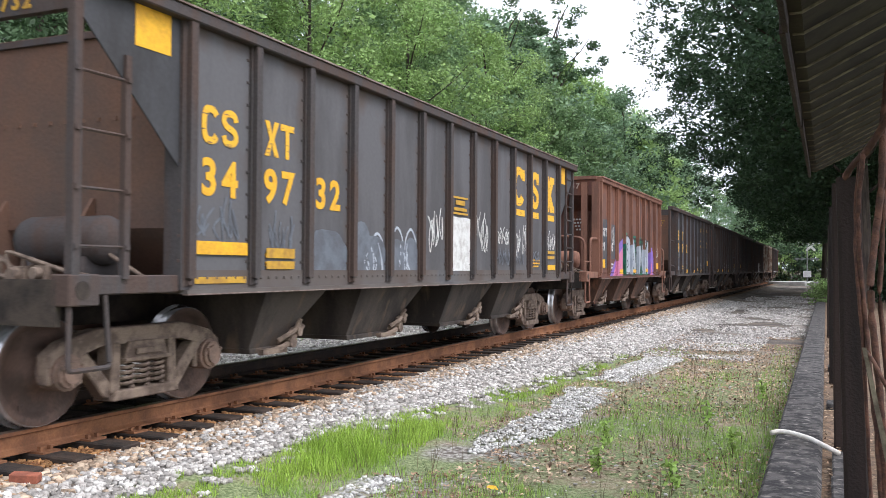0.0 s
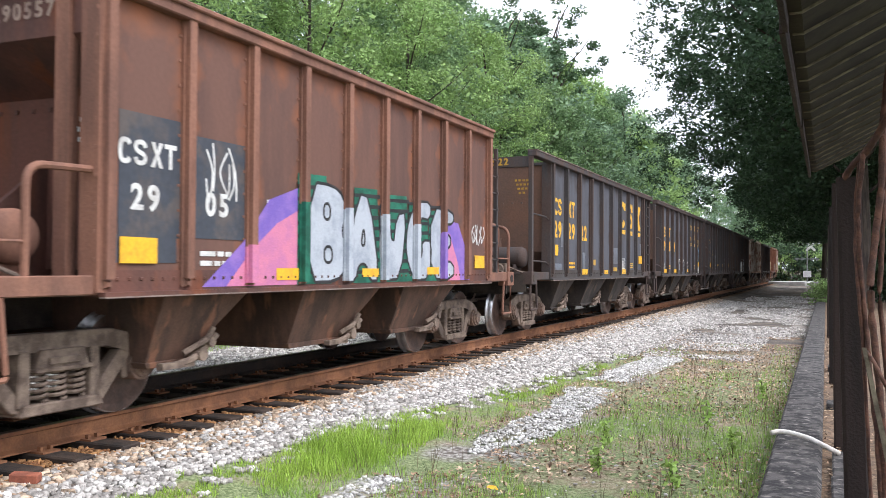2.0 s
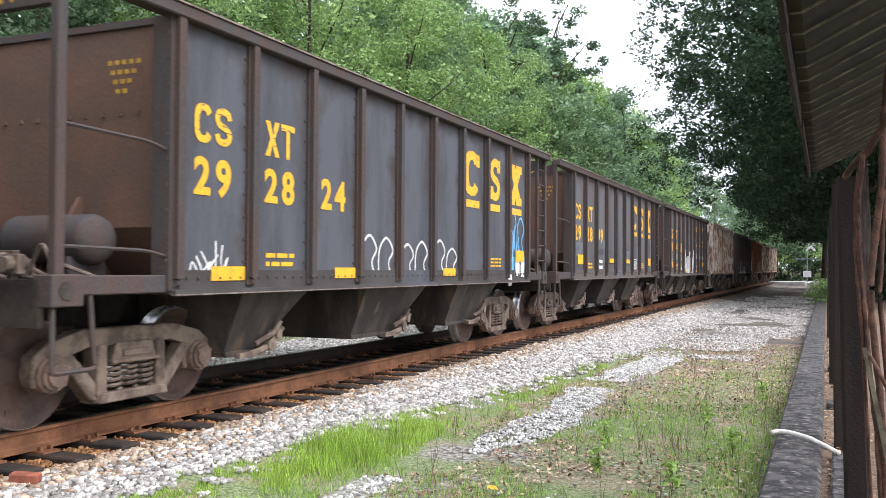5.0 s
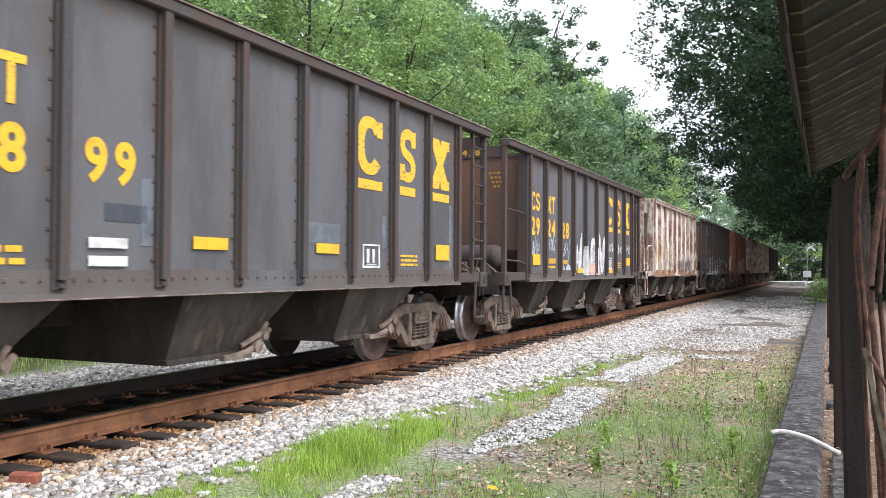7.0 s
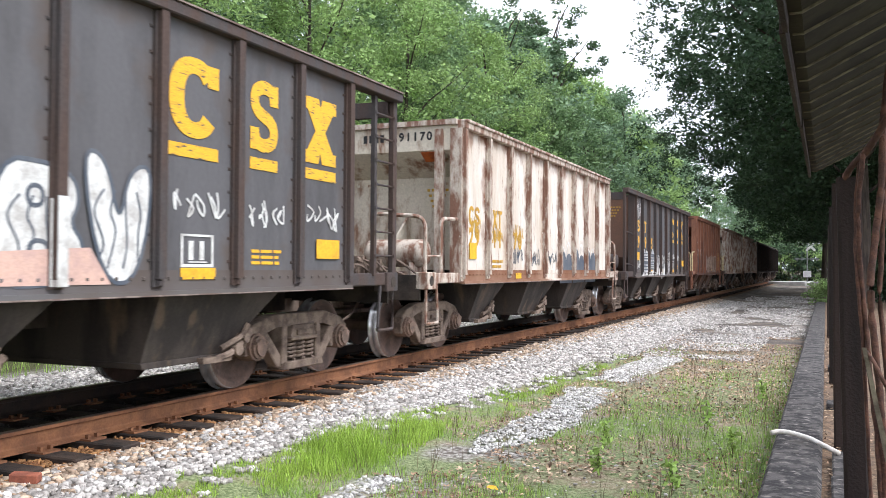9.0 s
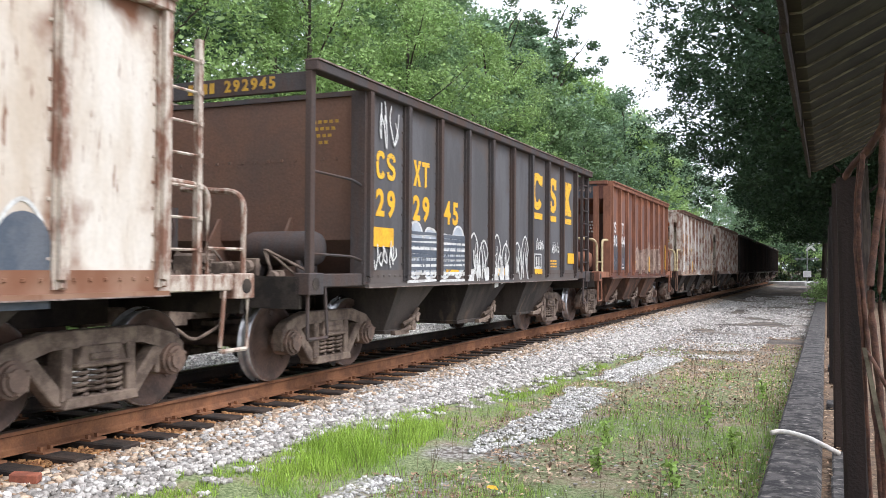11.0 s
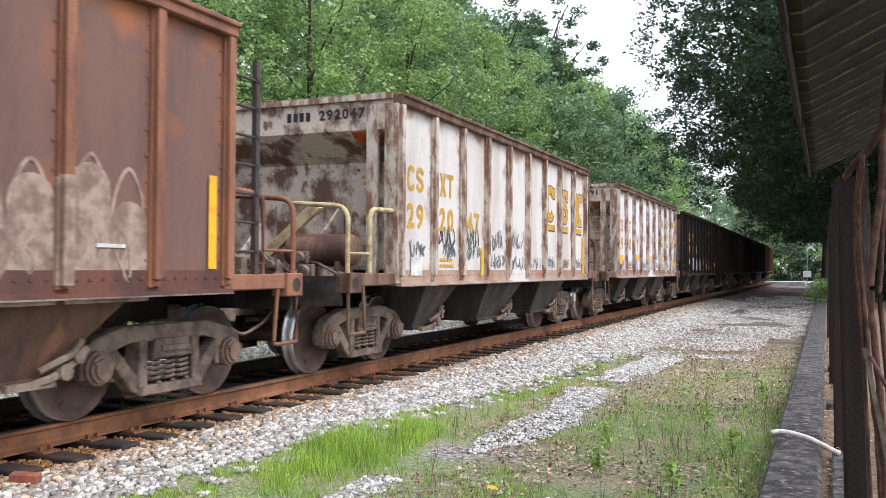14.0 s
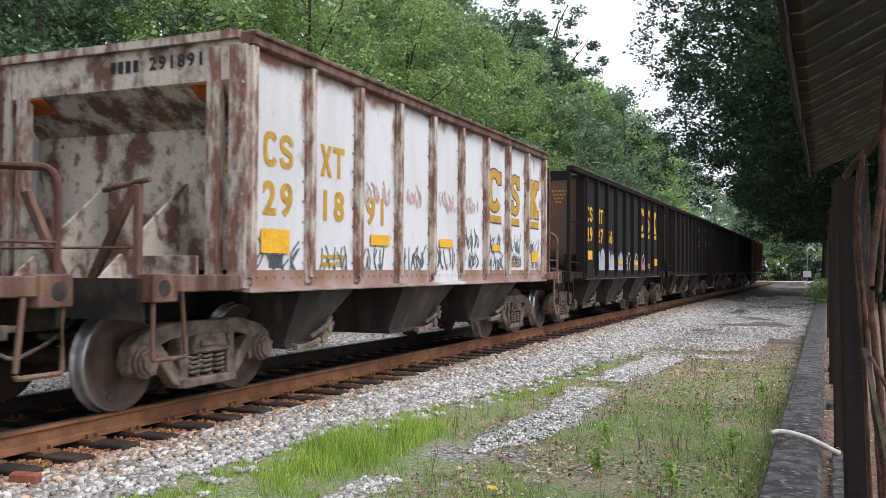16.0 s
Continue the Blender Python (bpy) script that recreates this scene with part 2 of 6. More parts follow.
def panel_mat(name, base, second, rim, foot, reach=0.30, specks=0.62):
    """Car side sheet: worn field, rim of rust beside the ribs and under the top, dirt near the foot, small rust specks."""
    m = mat(name, base, second, 1.3, 0.75, streak=3, fine=22, bump=0.06, amount=0.45, spec=0.06, grainy=0.11)
    n, l = m.node_tree.nodes, m.node_tree.links
    b = n["Principled BSDF"]
    src = b.inputs["Base Color"].links[0].from_socket
    co = n.new("ShaderNodeTexCoord")
    sp = n.new("ShaderNodeSeparateXYZ")
    l.new(co.outputs["Object"], sp.inputs[0])
    oi = n.new("ShaderNodeObjectInfo")
    sh = n.new("ShaderNodeVectorMath")
    sh.operation = "MULTIPLY_ADD"
    sh.inputs[1].default_value = (41.0, 23.0, 17.0)
    l.new(oi.outputs["Random"], sh.inputs[0])
    l.new(co.outputs["Object"], sh.inputs[2])
    no = n.new("ShaderNodeTexNoise")
    no.inputs["Scale"].default_value, no.inputs["Detail"].default_value = 2.2, 7
    l.new(sh.outputs[0], no.inputs["Vector"])

    def mth(kind, a, c):
        o = n.new("ShaderNodeMath")
        o.operation = kind
        for i, v in enumerate((a, c)):
            if isinstance(v, float):
                o.inputs[i].default_value = v
            else:
                l.new(v, o.inputs[i])
        return o.outputs[0]

    def rng(v, a, c):
        o = n.new("ShaderNodeMapRange")
        o.inputs[1].default_value, o.inputs[2].default_value = a, c
        l.new(v, o.inputs[0])
        return o.outputs[0]

    def blend(f, a, c):
        o = n.new("ShaderNodeMixRGB")
        l.new(f, o.inputs[0])
        l.new(a, o.inputs[1])
        o.inputs[2].default_value = (*c, 1)
        return o.outputs[0]

    wob = mth("MULTIPLY", mth("SUBTRACT", no.outputs[0], 0.5), 1.1)
    side = mth("ADD", mth("ABSOLUTE", sp.outputs[1], 0.0), wob)
    top = mth("ADD", mth("SUBTRACT", sp.outputs[2], 2.85), wob)
    col = blend(rng(mth("MAXIMUM", side, top), 0.56 - reach, 0.62), src, rim)
    low = mth("ADD", mth("SUBTRACT", 1.3, sp.outputs[2]), wob)
    col = blend(mth("MULTIPLY", rng(low, 0.0, 0.45), 0.75), col, foot)
    dot = n.new("ShaderNodeTexNoise")
    dot.inputs["Scale"].default_value, dot.inputs["Detail"].default_value = 9, 9
    dot.inputs["Roughness"].default_value = 0.72
    run = n.new("ShaderNodeMapping")
    run.inputs["Scale"].default_value = (1.0, 1.5, 0.22)
    l.new(sh.outputs[0], run.inputs[0])
    l.new(run.outputs[0], dot.inputs["Vector"])
    col = blend(rng(dot.outputs[0], specks - 0.02, specks + 0.07), col, rim)
    l.new(col, b.inputs["Base Color"])
    return m


M["dark_sheet"] = panel_mat("dark grey car sheet", (0.096, 0.098, 0.112), (0.070, 0.070, 0.078), (0.062, 0.052, 0.048), (0.095, 0.093, 0.094), 0.22, 0.74)
# lighter copy of dark_sheet: sky sheen on the paint put into its colour
M["grey_sheet"] = panel_mat("grey car sheet with sky sheen painted in", (0.118, 0.115, 0.121), (0.088, 0.085, 0.088), (0.105, 0.085, 0.076), (0.13, 0.122, 0.118), 0.22, 0.74)
# darker copy of dark_sheet: dirt, with oak and grazing shade painted in
M["black_sheet"] = panel_mat("dirty car sheet blackened for far shade", (0.027, 0.027, 0.030), (0.020, 0.020, 0.021), (0.026, 0.021, 0.019), (0.034, 0.032, 0.031), 0.22, 0.74)
M["dull_brown_sheet"] = panel_mat("dull oxide brown car sheet", (0.150, 0.083, 0.066), (0.112, 0.067, 0.057), (0.27, 0.108, 0.058), (0.14, 0.07, 0.052), 0.27, 0.68)
M["brown_sheet"] = panel_mat("oxide red car sheet", (0.178, 0.103, 0.085), (0.138, 0.085, 0.074), (0.31, 0.122, 0.062), (0.19, 0.095, 0.072), 0.27, 0.66)
M["clean_white_sheet"] = panel_mat("white car sheet with rust specks", (0.63, 0.62, 0.635), (0.56, 0.545, 0.55), (0.26, 0.145, 0.10), (0.46, 0.40, 0.36), 0.13, 0.645)
M["white_sheet"] = panel_mat("chalky white car sheet", (0.58, 0.55, 0.53), (0.47, 0.42, 0.385), (0.31, 0.185, 0.13), (0.48, 0.41, 0.35), 0.15, 0.635)
M["streaky_sheet"] = panel_mat("white car sheet eaten by rust streaks", (0.64, 0.59, 0.53), (0.50, 0.42, 0.34), (0.20, 0.095, 0.058), (0.32, 0.21, 0.15), 0.20, 0.595)
M["tan_sheet"] = panel_mat("rust-streaked cream car sheet", (0.42, 0.33, 0.25), (0.25, 0.165, 0.115), (0.15, 0.065, 0.04), (0.22, 0.13, 0.09), 0.34, 0.58)
SHEET = {"dark_paint": "dark_sheet", "brown_paint": "brown_sheet", "white_paint": "white_sheet", "rusty_white": "streaky_sheet", "tan_paint": "tan_sheet"}


# ---- mesh helpers ----
def box(bm, x0, x1, y0, y1, z0, z1):
    v = [bm.verts.new(p) for p in ((x0, y0, z0), (x1, y0, z0), (x1, y1, z0), (x0, y1, z0), (x0, y0, z1), (x1, y0, z1), (x1, y1, z1), (x0, y1, z1))]
    for f in ((3, 2, 1, 0), (4, 5, 6, 7), (0, 1, 5, 4), (1, 2, 6, 5), (2, 3, 7, 6), (3, 0, 4, 7)):
        bm.faces.new([v[i] for i in f])
    return v


def prism(bm, pts, x0, x1):
    """Outline in (y, z), pushed from x0 to x1."""
    a = [bm.verts.new((x0, y, z)) for y, z in pts]
    b = [bm.verts.new((x1, y, z)) for y, z in pts]
    bm.faces.new(a), bm.faces.new(b[::-1])
    for i in range(len(pts)):
        j = (i + 1) % len(pts)
        bm.faces.new((a[j], a[i], b[i], b[j]))


def tube(bm, pts, r, seg=8, r_end=None):
    """Round bar along a line of points."""
    pts = [Vector(p) for p in pts]
    rings = []
    for i, p in enumerate(pts):
        d = (pts[min(i + 1, len(pts) - 1)] - pts[max(i - 1, 0)]).normalized()
        q = d.to_track_quat("Z", "Y")
        rr = r if r_end is None else r + (r_end - r) * i / (len(pts) - 1)
        rings.append([bm.verts.new(p + q @ Vector((rr * math.cos(6.2832 * k / seg), rr * math.sin(6.2832 * k / seg), 0))) for k in range(seg)])
    for a, b in zip(rings, rings[1:]):
        for k in range(seg):
            bm.faces.new((a[k], a[(k + 1) % seg], b[(k + 1) % seg], b[k]))
    bm.faces.new(rings[0][::-1]), bm.faces.new(rings[-1])


def lathe(bm, prof, seg=28):
    """Profile of (x, radius) turned round the x axis, closed at both ends."""
    rings = [[bm.verts.new((x, r * math.cos(6.2832 * k / seg), r * math.sin(6.2832 * k / seg))) for k in range(seg)] for x, r in prof]
    for a, b in zip(rings, rings[1:]):
        for k in range(seg):
            bm.faces.new((a[k], b[k], b[(k + 1) % seg], a[(k + 1) % seg]))
    bm.faces.new(rings[0]), bm.faces.new(rings[-1][::-1])


def bend(pts, r=0.12, n=5):
    """Round the inner corners of a line of points."""
    pts = [Vector(p) for p in pts]
    out = [pts[0]]
    for a, b, c in zip(pts, pts[1:], pts[2:]):
        p, q = b + (a - b).normalized() * r, b + (c - b).normalized() * r
        out += [(p.lerp(b, t)).lerp(b.lerp(q, t), t) for t in [k / n for k in range(n + 1)]]
    return out + [pts[-1]]


def part(name, bm, material, parent=None, label="", bevel=0.0):
    me = bpy.data.meshes.new(name)
    if bevel:
        bmesh.ops.bevel(bm, geom=list(bm.edges), offset=bevel, segments=1, affect="EDGES", clamp_overlap=True)
    bmesh.ops.recalc_face_normals(bm, faces=bm.faces)
    bm.to_mesh(me)
    bm.free()
    me.materials.append(material)
    ob = new(name, me)
    if parent:
        ob.parent = parent
    if label:
        ob["label"] = label
    return ob


def shared(name, me, parent, m=None):
    ob = new(name, me)
    ob.parent = parent
    if m:
        ob.matrix_basis = m
    return ob


def smooth(ob):
    for p in ob.data.polygons:
        p.use_smooth = True
    return ob


# ---- the ground and the track ----
def lift(x, y):
    """Height of the ground; the rail tops are just below 0."""
    if y > 100:
        x = x + (y - 100) ** 2 / 600.0
    a = abs(x)
    if a < 1.5:
        return -0.285
    if a < 2.7:
        return -0.285 - 0.165 * (a - 1.5) / 1.2
    base = -0.45
    if x < -6:
        base += min(0.6, 0.08 * (-6 - x))
    if x > 6.2 and y < 60:
        base = -0.46
    return base


def ground():
    xs = sorted(set([-3000, -1200, -500, -200, -100, -60, -40, -30, -24, -18, -14, -10, -8, -6] + [round(-5 + 0.25 * i, 2) for i in range(53)] + [9, 11, 15, 22, 35, 60, 120, 300, 800, 3000]))
    ys = sorted(set([-3000, -800, -200, -60, -25, -12, -6] + [-3 + 0.5 * i for i in range(100)] + [48 + 3 * i for i in range(40)] + [180, 220, 300, 500, 1000, 3000]))
    vs, fs = [], []
    for y in ys:
        for x in xs:
            h = lift(x, y)
            if abs(x) < 40 and abs(x) > 2.5 and -5 < y < 100:
                h += 0.035 * noise.noise((x * 0.9, y * 0.9, 0)) + 0.015 * noise.noise((x * 3, y * 3, 4))
            vs.append((x, y, h))
    w = len(xs)
    for j in range(len(ys) - 1):
        for i in range(w - 1):
            fs.append((j * w + i, j * w + i + 1, (j + 1) * w + i + 1, (j + 1) * w + i))
    me = bpy.data.meshes.new("ground")
    me.from_pydata(vs, [], fs)
    me.materials.append(ground_mat())
    ob = smooth(new("ground", me))
    return tagged(ob, "pale gravel and dirt yard with thin grass and fallen leaves", "ground", kind="structure")


def ground_mat():
    """Gravel by the track, thin grass and litter towards the platform, dirt lane further off, dark soil under the woods."""
    m = bpy.data.materials.new("yard ground")
    m.use_nodes = True
    n, l = m.node_tree.nodes, m.node_tree.links
    b = n["Principled BSDF"]
    b.inputs["Roughness"].default_value = 0.95
    b.inputs["Specular IOR Level"].default_value = 0.15
    co = n.new("ShaderNodeTexCoord")
    xyz = n.new("ShaderNodeSeparateXYZ")
    l.new(co.outputs["Object"], xyz.inputs[0])

    def noi(scale, detail=6, rough=0.6):
        t = n.new("ShaderNodeTexNoise")
        t.inputs["Scale"].default_value, t.inputs["Detail"].default_value, t.inputs["Roughness"].default_value = scale, detail, rough
        l.new(co.outputs["Object"], t.inputs["Vector"])
        return t.outputs[0]

    def rng(src, a, c, lo=0.0, hi=1.0):
        r = n.new("ShaderNodeMapRange")
        r.inputs[1].default_value, r.inputs[2].default_value, r.inputs[3].default_value, r.inputs[4].default_value = a, c, lo, hi
        l.new(src, r.inputs[0])
        return r.outputs[0]

    def op(kind, a, c):
        o = n.new("ShaderNodeMath")
        o.operation = kind
        for i, v in enumerate((a, c)):
            if isinstance(v, float):
                o.inputs[i].default_value = v
            else:
                l.new(v, o.inputs[i])
        return o.outputs[0]

    def mix(f, a, c):
        x = n.new("ShaderNodeMixRGB")
        l.new(f, x.inputs[0])
        for i, v in ((1, a), (2, c)):
            if isinstance(v, tuple):
                x.inputs[i].default_value = (*v, 1)
            else:
                l.new(v, x.inputs[i])
        return x.outputs[0]

    wob = op("ADD", xyz.outputs[0], op("MULTIPLY", op("SUBTRACT", noi(0.7), 0.5), 1.6))
    fine = noi(28, 5, 0.7)
    vor = n.new("ShaderNodeTexVoronoi")
    vor.inputs["Scale"].default_value = 22
    l.new(co.outputs["Object"], vor.inputs["Vector"])
    sep = n.new("ShaderNodeSeparateColor")
    l.new(vor.outputs["Color"], sep.inputs[0])
    gravel = mix(sep.outputs[0], (0.27, 0.25, 0.225), (0.48, 0.455, 0.42))
    gravel = mix(rng(vor.outputs["Distance"], 0.35, 0.75), gravel, (0.13, 0.11, 0.095))
    dirt = mix(noi(2.5), (0.085, 0.073, 0.063), (0.17, 0.15, 0.132))
    dirt = mix(rng(fine, 0.35, 0.65), dirt, (0.26, 0.20, 0.15))
    litter = mix(rng(noi(30, 6, 0.75), 0.42, 0.58), (0.17, 0.115, 0.078), (0.43, 0.345, 0.26))
    turf = mix(rng(noi(34, 5, 0.75), 0.42, 0.60), (0.105, 0.140, 0.058), (0.29, 0.325, 0.17))
    yard = mix(rng(op("ADD", noi(1.1), op("MULTIPLY", noi(6.0), 0.4)), 0.54, 0.72), litter, turf)
    lane = mix(rng(noi(0.5, 3), 0.33, 0.50), gravel, dirt)
    lane = mix(rng(noi(0.9, 6), 0.43, 0.57), lane, (0.105, 0.093, 0.084))
    far = rng(op("ADD", xyz.outputs[1], op("MULTIPLY", wob, 0.9)), 20.0, 25.0)
    verge = op("SUBTRACT", wob, rng(xyz.outputs[1], 7.0, 17.0, 0.0, 0.75))
    near = mix(rng(verge, 1.8, 2.15), gravel, yard)
    stripe = op("MULTIPLY", rng(op("ABSOLUTE", op("SUBTRACT", wob, 3.72), 0.0), 0.25, 0.55, 1.0, 0.0), rng(noi(0.8, 3), 0.42, 0.54))
    near = mix(stripe, near, gravel)
    col = mix(far, near, lane)
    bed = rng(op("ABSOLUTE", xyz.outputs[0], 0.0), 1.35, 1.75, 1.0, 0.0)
    # near-black inside the near rail: the train's shade painted into the bed
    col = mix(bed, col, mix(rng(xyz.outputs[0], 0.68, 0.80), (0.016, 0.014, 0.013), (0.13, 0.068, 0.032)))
    left = rng(wob, -5.6, -4.9, 1.0, 0.0)
    col = mix(left, col, mix(noi(1.5), (0.05, 0.075, 0.022), (0.10, 0.085, 0.05)))
    l.new(col, b.inputs["Base Color"])
    bp = n.new("ShaderNodeBump")
    bp.inputs["Strength"].default_value, bp.inputs["Distance"].default_value = 0.7, 0.03
    hgt = op("ADD", op("MULTIPLY", vor.outputs["Distance"], -0.8), fine)
    l.new(hgt, bp.inputs["Height"])
    l.new(bp.outputs[0], b.inputs["Normal"])
    return m


def bow(s):
    """Track centre and heading at s metres along: straight, then a long left-hand curve."""
    if s <= 100:
        return 0.0, s, 0.0
    a = (s - 100) / 300.0
    return -300 * (1 - math.cos(a)), 100 + 300 * math.sin(a), a


RAIL = [(-0.075, -0.18), (0.075, -0.18), (0.075, -0.168), (0.022, -0.15), (0.010, -0.135), (0.010, -0.045), (0.036, -0.034), (0.036, -0.006), (0.028, 0.0), (-0.028, 0.0), (-0.036, -0.006), (-0.036, -0.034), (-0.010, -0.045), (-0.010, -0.135), (-0.022, -0.15), (-0.075, -0.168)]


def rails():
    for side in (-1, 1):
        bm = bmesh.new()
        stops = [-12 + 8 * i for i in range(15)] + [106 + 6 * i for i in range(22)]
        rings = []
        for s in stops:
            x, y, a = bow(s)
            c, d = math.cos(a), math.sin(a)
            rings.append([bm.verts.new((x + (u + side * 0.7535) * c, y + (u + side * 0.7535) * d, z - 0.035)) for u, z in RAIL])
        k = len(RAIL)
        for p, q in zip(rings, rings[1:]):
            for i in range(k):
                f = bm.faces.new((p[i], p[(i + 1) % k], q[(i + 1) % k], q[i]))
                f.material_index = 1 if i in (7, 8, 9) else 0
        ob = part("rail", bm, M["rail_side"] if side > 0 else M["rail_shade"])
        ob.data.materials.append(M["rail_head"])
        tagged(ob, "rust-brown steel rail spiked to dark timber sleepers", "rail", group="rails of the track", kind="structure")


def ties():
    base = new("sleepers")
    tagged(base, "row of dark creosoted timber sleepers sunk in ballast", "sleepers", kind="structure")
    bm = bmesh.new()
    box(bm, -1.3, 1.3, -0.11, 0.11, -0.36, -0.195)
    one = part("sleeper", bm, M["tie"], base, bevel=0.012)
    bm = bmesh.new()
    for sx in (-0.7535, 0.7535):
        box(bm, sx - 0.18, sx + 0.18, -0.09, 0.09, -0.195, -0.178)
        for dx in (-0.105, 0.105):
            for dy in (-0.05, 0.05):
                box(bm, sx + dx - 0.018, sx + dx + 0.018, dy - 0.014, dy + 0.014, -0.18, -0.145)
    plate = part("tie_plate", bm, M["rail_side"], one)
    for i in range(330):
        s = -10 + 0.51 * i
        x, y, a = bow(s)
        m = pose(x + random.uniform(-0.04, 0.04), y, -0.03 + random.uniform(-0.015, 0.005), 0, 0, math.degrees(a) + random.uniform(-0.8, 0.8))
        if i == 0:
            one.matrix_basis = m
            continue
        if i > 230:
            m = pose(x, y, -0.035, 0, 0, math.degrees(a))
        o = shared("sleeper", one.data, base, m)
        if i < 120:
            shared("tie_plate", plate.data, o)


ground()
rails()
ties()


# ---- the train: open hopper cars ----
SIDE, TOP, SILL = 1.62, 3.51, 1.08
PANELS, PITCH, HALF = 9, 1.0622, 4.78


def size_to(n, pitch):
    """Set the number of side panels and their width for the car at hand."""
    global PANELS, PITCH, HALF
    PANELS, PITCH, HALF = n, pitch, n * pitch / 2


CACHE = {}


def cached(key, make):
    """Alike parts of the cars share one mesh."""
    if key not in CACHE:
        CACHE[key] = make()
        ob = CACHE[key]
        me = ob.data
        bpy.data.objects.remove(ob)
        CACHE[key] = me
    return CACHE[key]


def rivet_row(bm, x, ys, zs, r=0.016, out=0.014, sx=1):
    for y in ys:
        for z in zs:
            v = [bm.verts.new((x, y + r * a, z + r * b)) for a, b in ((-1, -1), (1, -1), (1, 1), (-1, 1))]
            t = [bm.verts.new((x + sx * out, y + 0.55 * r * a, z + 0.55 * r * b)) for a, b in ((-1, -1), (1, -1), (1, 1), (-1, 1))]
            bm.faces.new(t)
            for i in range(4):
                bm.faces.new((v[i], v[(i + 1) % 4], t[(i + 1) % 4], t[i]))


def frange(a, b, n):
    return [a + (b - a) * i / (n - 1) for i in range(n)]


def side_frame_mesh():
    """Cast truck side frame: arch bar, tension bar, columns and pedestals, with open windows."""
    bm = bmesh.new()
    w = 0.07
    top = [(-1.06, 0.50), (-1.06, 0.60), (-0.92, 0.70), (-0.55, 0.79), (0.55, 0.79), (0.92, 0.70), (1.06, 0.60), (1.06, 0.50), (0.80, 0.56), (0.50, 0.655), (-0.50, 0.655), (-0.80, 0.56)]
    prism(bm, top, -w, w)
    for s in (-1, 1):
        prism(bm, [(s * 0.66, 0.60), (s * 0.80, 0.57), (s * 0.47, 0.20), (s * 0.38, 0.17), (s * 0.30, 0.22)], -w, w)
        prism(bm, [(s * 0.30, 0.66), (s * 0.40, 0.66), (s * 0.42, 0.22), (s * 0.30, 0.22)], -w - 0.02, w + 0.02)
        prism(bm, [(s * 0.74, 0.60), (s * 0.66, 0.60), (s * 0.70, 0.34), (s * 0.76, 0.34)], -w + 0.01, w - 0.01)
        prism(bm, [(s * 1.06, 0.56), (s * 0.98, 0.58), (s * 1.00, 0.36), (s * 1.05, 0.36)], -w + 0.01, w - 0.01)
    prism(bm, [(-0.42, 0.16), (0.42, 0.16), (0.38, 0.25), (-0.38, 0.25)], -w - 0.05, w + 0.06)
    return part("side_frame", bm, M["truck"], bevel=0.012)


def bearing_mesh():
    bm = bmesh.new()
    for y in (0.0,):
        for x0, x1, r in ((-0.10, 0.10, 0.15), (0.10, 0.135, 0.125), (0.135, 0.16, 0.09)):
            ring = []
            for x in (x0, x1):
                ring.append([bm.verts.new((x, y + r * math.cos(k * 0.4488), 0.457 + r * math.sin(k * 0.4488))) for k in range(14)])
            for k in range(14):
                bm.faces.new((ring[0][k], ring[1][k], ring[1][(k + 1) % 14], ring[0][(k + 1) % 14]))
            bm.faces.new(ring[1])
        for k in range(3):
            a = 0.5 + k * 2.094
            rivet_row(bm, 0.135, [y + 0.1 * math.cos(a)], [0.457 + 0.1 * math.sin(a)], 0.022, 0.03)
    return part("bearing", bm, M["bearing_rust"])


def spring_mesh():
    bm = bmesh.new()
    for y in (-0.19, 0.0, 0.19):
        pts = [(0.02 + 0.075 * math.cos(0.7854 * k), y + 0.075 * math.sin(0.7854 * k), 0.255 + 0.232 * k / 40) for k in range(41)]
        tube(bm, pts, 0.017, 6)
    return part("spring_nest", bm, M["truck"])


def bolster_mesh():
    bm = bmesh.new()
    prism(bm, [(-0.28, 0.49), (0.28, 0.49), (0.22, 0.66), (-0.22, 0.66)], -1.13, 1.13)
    prism(bm, [(-0.29, 0.485), (0.29, 0.485), (0.29, 0.52), (-0.29, 0.52)], -1.16, 1.16)
    box(bm, -0.10, 0.10, -1.0, 1.0, 0.62, 0.68)
    for x in (-1.155, 1.13):
        box(bm, x, x + 0.025, -0.16, 0.16, 0.54, 0.60)
    return part("bolster", bm, M["truck"], bevel=0.008)


def wheel_profile_mesh():
    bm = bmesh.new()
    for s in (-1, 1):
        prof = [(0.685, 0.24), (0.685, 0.47), (0.695, 0.483), (0.712, 0.480), (0.725, 0.462), (0.76, 0.457), (0.825, 0.454), (0.83, 0.445), (0.83, 0.385), (0.80, 0.37), (0.775, 0.30), (0.775, 0.20), (0.815, 0.14), (0.83, 0.135), (0.83, 0.02)]
        seg = 40
        rings = [[bm.verts.new((s * x, r * math.cos(6.2832 * k / seg), r * math.sin(6.2832 * k / seg))) for k in range(seg)] for x, r in prof]
        for i, (a, b) in enumerate(zip(rings, rings[1:])):
            for k in range(seg):
                f = bm.faces.new((a[k], b[k], b[(k + 1) % seg], a[(k + 1) % seg]))
                f.material_index = 1 if 1 <= i <= 6 else 0
                f.smooth = True
        bm.faces.new(rings[0]), bm.faces.new(rings[-1][::-1])
        for k in range(3):
            a = k * 2.0944
            box(bm, *sorted((s * 0.79, s * 0.80)), 0.33 * math.cos(a) - 0.03, 0.33 * math.cos(a) + 0.03, 0.33 * math.sin(a) - 0.03, 0.33 * math.sin(a) + 0.03)
    tube(bm, [(-0.95, 0, 0), (0.95, 0, 0)], 0.085, 14)
